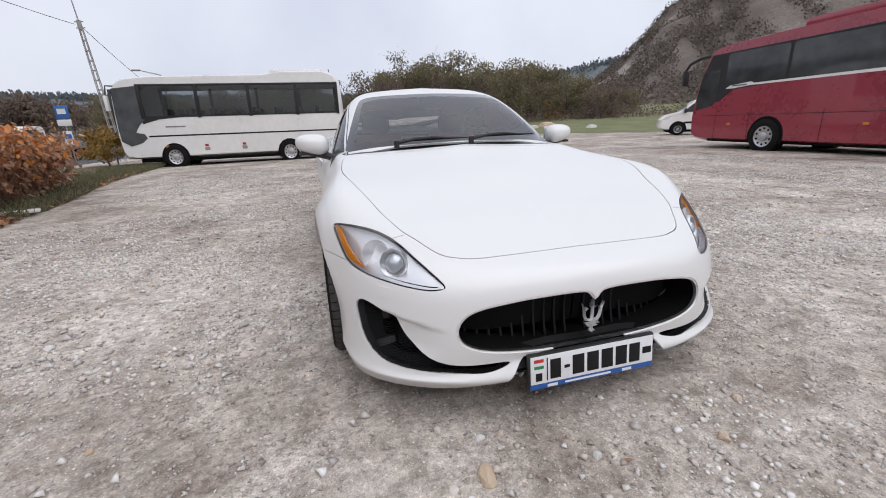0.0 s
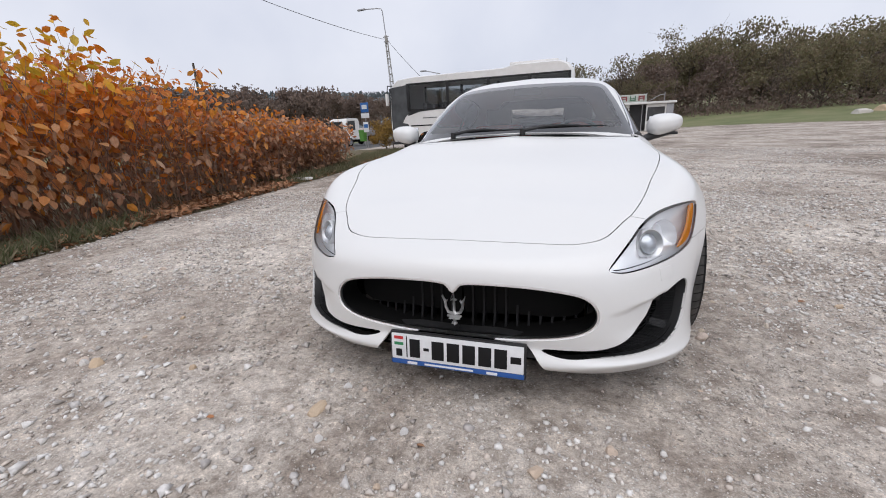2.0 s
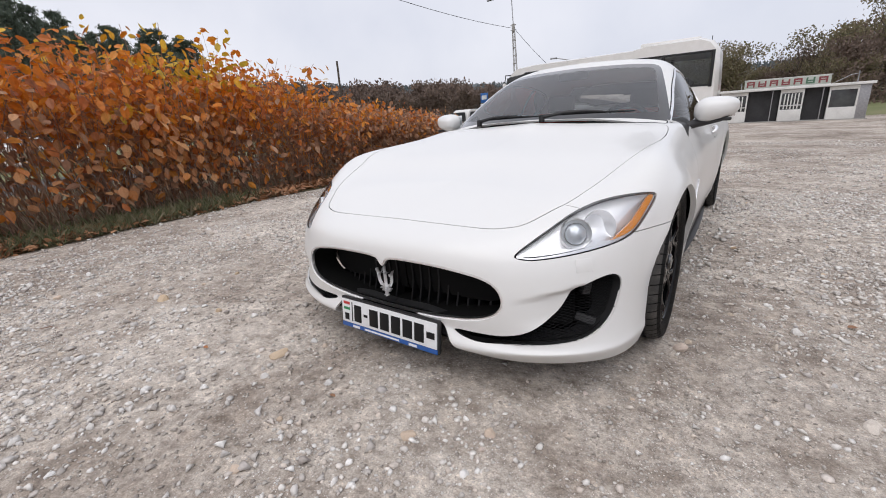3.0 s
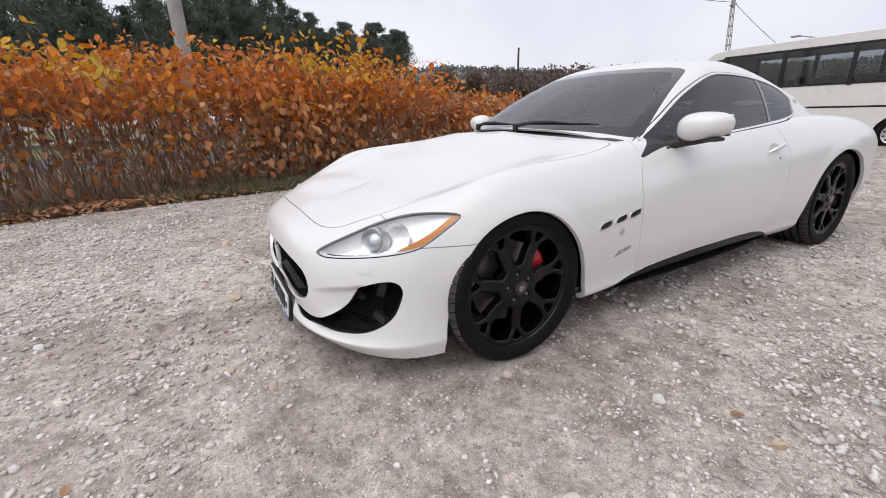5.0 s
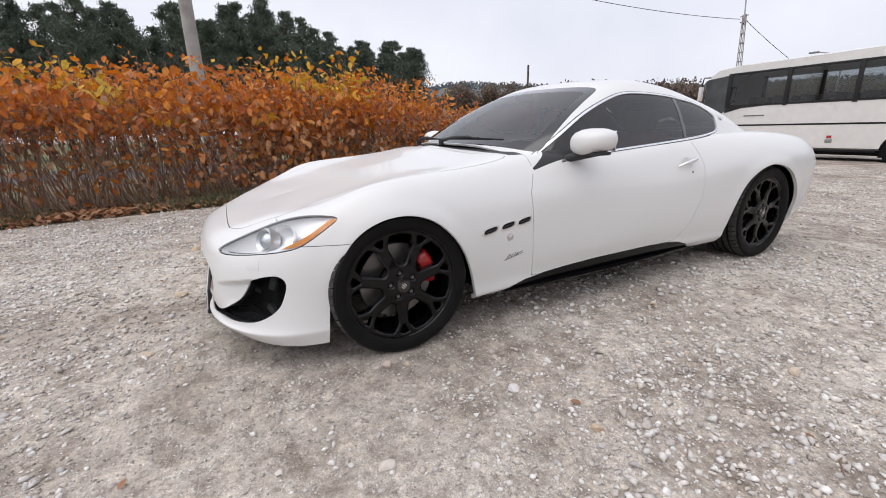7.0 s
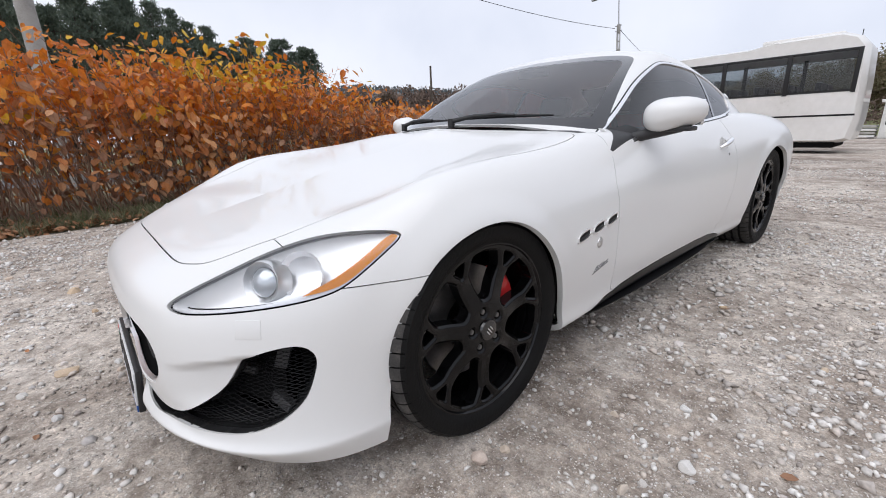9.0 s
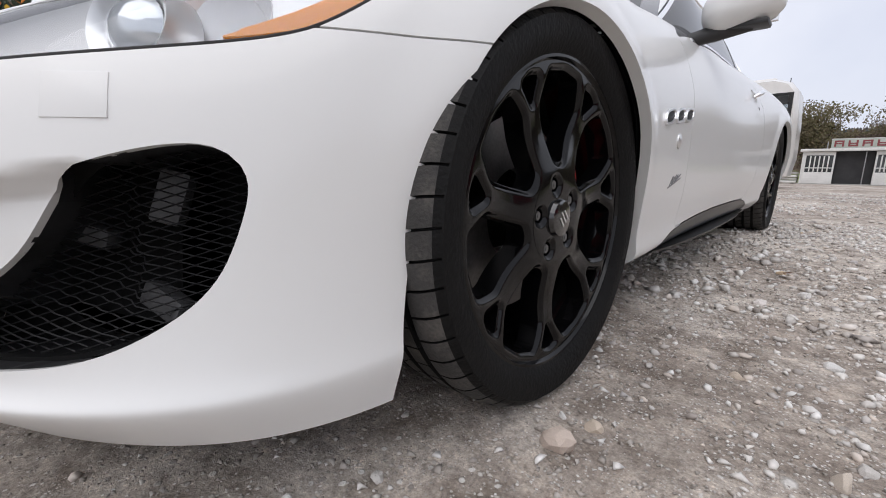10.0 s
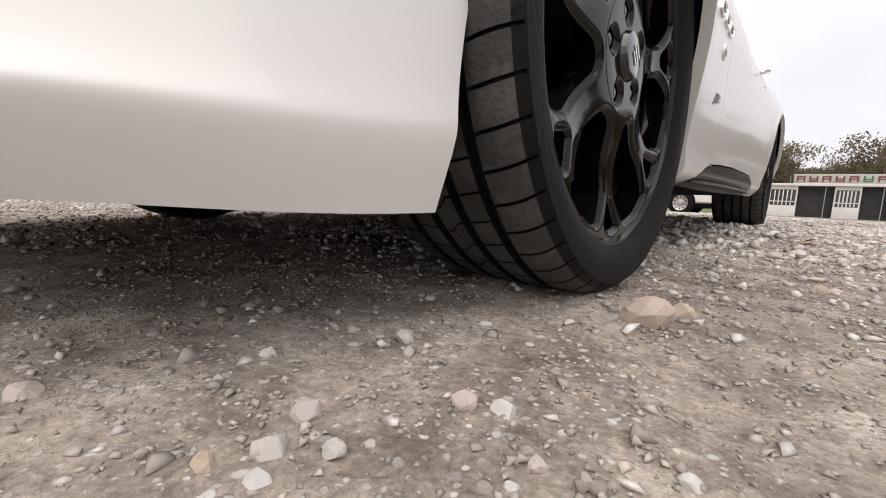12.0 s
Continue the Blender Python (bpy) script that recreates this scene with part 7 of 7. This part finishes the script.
# boulders on the meadow
def stone_mesh(seed, detail=1):
    r = random.Random(seed)
    bm = bmesh.new()
    bmesh.ops.create_icosphere(bm, subdivisions=detail, radius=1.0)
    cuts = [(Vector((r.gauss(0, 1), r.gauss(0, 1), r.gauss(0, .8))).normalized(), r.uniform(.55, .9)) for _ in range(7)]
    for v in bm.verts:
        for n_, d_ in cuts:
            e = v.co.dot(n_) - d_
            if e > 0:
                v.co -= n_ * e
        v.co *= 1 + r.uniform(-.05, .05)
        v.co.z *= .62
    me = bpy.data.meshes.new("stone")
    bm.to_mesh(me)
    bm.free()
    return me


boulder = stone_mesh(77, 3)
boulder.materials.append(rock_mat)
for az, d, s in ((28.0, 52, .9), (26.2, 50, .6), (33.5, 46, .5)):
    x, y = polar(az, d)
    ob = tagged(new("boulder", boulder), "pale limestone boulder lying on the meadow", "boulder", "boulders on the meadow")
    ob.matrix_world = Matrix.Translation((x, y, float(ground_height(x, y)) + .25 + s * .3)) @ Matrix.Diagonal((s * 1.4, s, s, 1))


# ---- gravel: loose stones and pebbles ----
def pebble_field(name, n, area, sizes, seed, label, clump=.9, bias=.0, coarse=False, packed_by=1.0, skew=3.2, mat=None, sunk=.11):
    """Many small angular stones in one mesh: twelve corners and twenty faces each."""
    g = np.random.default_rng(seed)
    phi = (1 + 5 ** .5) / 2
    base = np.array([(-1, phi, 0), (1, phi, 0), (-1, -phi, 0), (1, -phi, 0), (0, -1, phi), (0, 1, phi), (0, -1, -phi), (0, 1, -phi), (phi, 0, -1), (phi, 0, 1), (-phi, 0, -1), (-phi, 0, 1)]) / 1.9
    tri = np.array([(0, 11, 5), (0, 5, 1), (0, 1, 7), (0, 7, 10), (0, 10, 11), (1, 5, 9), (5, 11, 4), (11, 10, 2), (10, 7, 6), (7, 1, 8), (3, 9, 4), (3, 4, 2), (3, 2, 6), (3, 6, 8), (3, 8, 9), (4, 9, 5), (2, 4, 11), (6, 2, 10), (8, 6, 7), (9, 8, 1)])
    if coarse:
        base = np.array([(1, 0, .2), (-.4, .9, -.1), (-.6, -.8, .1), (.3, .2, 1), (-.1, -.2, -1), (-.5, .3, .7)])
        tri = np.array([(0, 1, 3), (1, 5, 3), (5, 2, 3), (2, 0, 3), (1, 0, 4), (0, 2, 4), (2, 5, 4), (5, 1, 4)])
    kk = len(base)
    P = []
    r = random.Random(seed)
    while len(P) < n:
        x, y = r.uniform(area[0], area[2]), r.uniform(area[1], area[3])
        d = noise.noise(Vector((x * clump, y * clump, seed))) + .5 * noise.noise(Vector((x * clump * 3.7, y * clump * 3.7, seed)))
        if d + bias > r.uniform(-.45, .35):
            z = float(ground_height(x, y)) + relief(x, y)
            P.append((x, y, z))
    P = np.array(P)
    lo, hi = sizes
    s = lo * (hi / lo) ** (g.random(n) ** skew)
    packed = np.hypot(P[:, 0] - 1.0, P[:, 1] + .2) < 1.0
    s = np.where(packed, s * packed_by, s)
    shape = base[None] * (1 + g.uniform(-.28, .28, (n, kk, 1)))
    shape = shape * g.uniform(.6, 1.25, (n, 1, 3)) * np.array((1, 1, .62))
    a = g.uniform(0, 2 * np.pi, n)
    b = g.normal(0, .35, n)
    ca, sa, cb, sb = np.cos(a)[:, None], np.sin(a)[:, None], np.cos(b)[:, None], np.sin(b)[:, None]
    x, y, z = shape[..., 0], shape[..., 1], shape[..., 2]
    y, z = y * cb - z * sb, y * sb + z * cb
    x, y = x * ca - y * sa, x * sa + y * ca
    V = np.stack((x, y, z), 2) * (s / 2)[:, None, None] + P[:, None]
    V[..., 2] += (s * sunk)[:, None]
    F = tri[None] + (np.arange(n) * kk)[:, None, None]
    me = bpy.data.meshes.new(name)
    V, F = V.reshape(-1, 3), F.reshape(-1, 3)
    me.vertices.add(len(V))
    me.vertices.foreach_set("co", V.ravel())
    me.loops.add(len(F) * 3)
    me.loops.foreach_set("vertex_index", F.ravel().astype(np.int32))
    me.polygons.add(len(F))
    me.polygons.foreach_set("loop_start", np.arange(0, len(F) * 3, 3, dtype=np.int32))
    me.update(calc_edges=True)
    me.materials.append(mat or stone_mat)
    ob = new(name, me)
    ob.parent = ground
    return tagged(ob, label, "", kind="stuff")


pebble_field("pebbles", 60000, (-3.6, -3.2, 4.2, 4.0), (.006, .034), 11, "crushed limestone pebbles", .8, -.16, False, .8, 2.3)
pebble_field("grit", 30000, (.3, -1.0, 1.9, 1.9), (.003, .010), 12, "fine limestone grit", 1.6, .08, True, 1.0, 3.2, grit_mat)
pebble_field("dusty_stones", 30000, (-3.2, -3.0, 3.6, 2.6), (.008, .030), 17, "dusty brown-grey stones", 1.3, -.05, True, .7, 2.2, grit_mat, .05)
pebble_field("coarse_gravel", 60000, (-4.6, -4.2, 10, 13), (.014, .058), 13, "scattered coarse gravel", .5, -.12, True, .5, 2.0)

def broken_stone(seed):
    """A crushed stone: a ball cut flat by a dozen planes."""
    r = random.Random(seed)
    bm = bmesh.new()
    bmesh.ops.create_icosphere(bm, subdivisions=2, radius=1)
    planes = []
    for _ in range(11):
        d = Vector((r.gauss(0, 1), r.gauss(0, 1), r.gauss(0, 1))).normalized()
        planes.append((d, r.uniform(.55, .85)))
    for v in bm.verts:
        for d, h in planes:
            over = v.co.dot(d) - h
            if over > 0:
                v.co -= d * over
        v.co += v.co * .05 * noise.noise(v.co * 3 + Vector((seed, 0, 0)))
    me = bpy.data.meshes.new("stone")
    bm.to_mesh(me)
    bm.free()
    me.materials.append(rock_mat)
    return me


STONES = [broken_stone(s) for s in range(90, 100)]
rs = random.Random(5)
SPOTS = [(-.583, -.77, .05), (.55, -.958, .06), (-.60, -1.03, .05), (-.49, -1.014, .12), (-1.234, -.906, .06), (1.215, 1.154, .06), (1.327, .127, .045), (1.471, 1.459, .045), (1.724, .371, .065), (1.79, .32, .04), (.983, -.125, .10), (1.144, .339, .04), (1.004, -.044, .05), (.921, -.537, .022), (.886, -.547, .024), (1.013, -.436, .02), (1.074, -.395, .018), (.887, -.489, .03), (.946, -.41, .03), (.902, -.52, .034), (.74, -.60, .032), (.93, -.50, .022), (.97, -.40, .03), (.78, -.46, .022), (-1.73, -.99, .15), (-1.84, -.98, .10), (-.03, -1.48, .06), (.56, -1.03, .03), (.84, -.36, .03)]
while len(SPOTS) < 300:
    x, y = rs.uniform(-3.4, 3.6), rs.uniform(-2.8, 3.4)
    if abs(x) < .95 and -.75 < y < 3.6:
        continue
    SPOTS.append((x, y, .024 + .055 * rs.random() ** 2.2))
for x, y, s in SPOTS:
    s *= .72 if s < .08 else .6
    ob = new("stone", rs.choice(STONES))
    ob.parent = ground
    z = float(ground_height(x, y)) + relief(x, y)
    flat = .5 if s > .08 else 1
    ob.matrix_local = Matrix.Translation((x, y, z + s * .04 * flat)) @ Matrix.Rotation(rs.uniform(0, 6.28), 4, "Z") @ Matrix.Diagonal((s * rs.uniform(.48, .66), s * rs.uniform(.36, .5), s * .44 * flat, 1)) @ Matrix.Rotation(rs.uniform(0, 6.28), 4, (rs.random(), rs.random(), .3))

# a few fallen leaves and twigs on the gravel
FV, FF = [], []
for x, y in [(-.06, -1.09)] + [(rs.uniform(-3.5, 3), rs.uniform(-2.6, -.9)) for _ in range(14)] + [(rs.uniform(1.1, 3.2), rs.uniform(-1, 3)) for _ in range(10)]:
    leaf_piece(FV, FF, (x, y, float(ground_height(x, y)) + relief(x, y) + .008), rs.uniform(.025, .045), Euler((rs.gauss(0, .3), rs.gauss(0, .3), rs.uniform(0, 6.28))).to_quaternion())
tagged(link_mesh("fallen_leaves", FV, FF, litter_mat, smooth=False), "small brown leaves fallen on the gravel", "leaves", kind="stuff")
litter = tagged(part("paper_litter", box((-.22, -.08, .02), (.22, .08, .07), .02), bus_white, None), "scrap of white plastic litter on the verge", "litter")
litter.matrix_world = pose(-5.25, 5.45, float(ground_height(-5.25, 5.45)) + .03, 0, 0, 20)
for x, y, a, l in ((-1.9, -1.5, 40, .05), (.9, -1.7, 15, .05), (2.2, .9, 110, .06)):
    z = float(ground_height(x, y)) + relief(x, y)
    tw = tagged(part("twig", bm_tube(bmesh.new(), [(-l, 0, .006), (0, .012, .010), (l, -.006, .006)], [.002, .0035, .002], 5), stem_mat, None), "dry brown twig lying on the gravel", "twig", "twigs on the gravel")
    tw.matrix_world = pose(x, y, z, 0, 0, a)
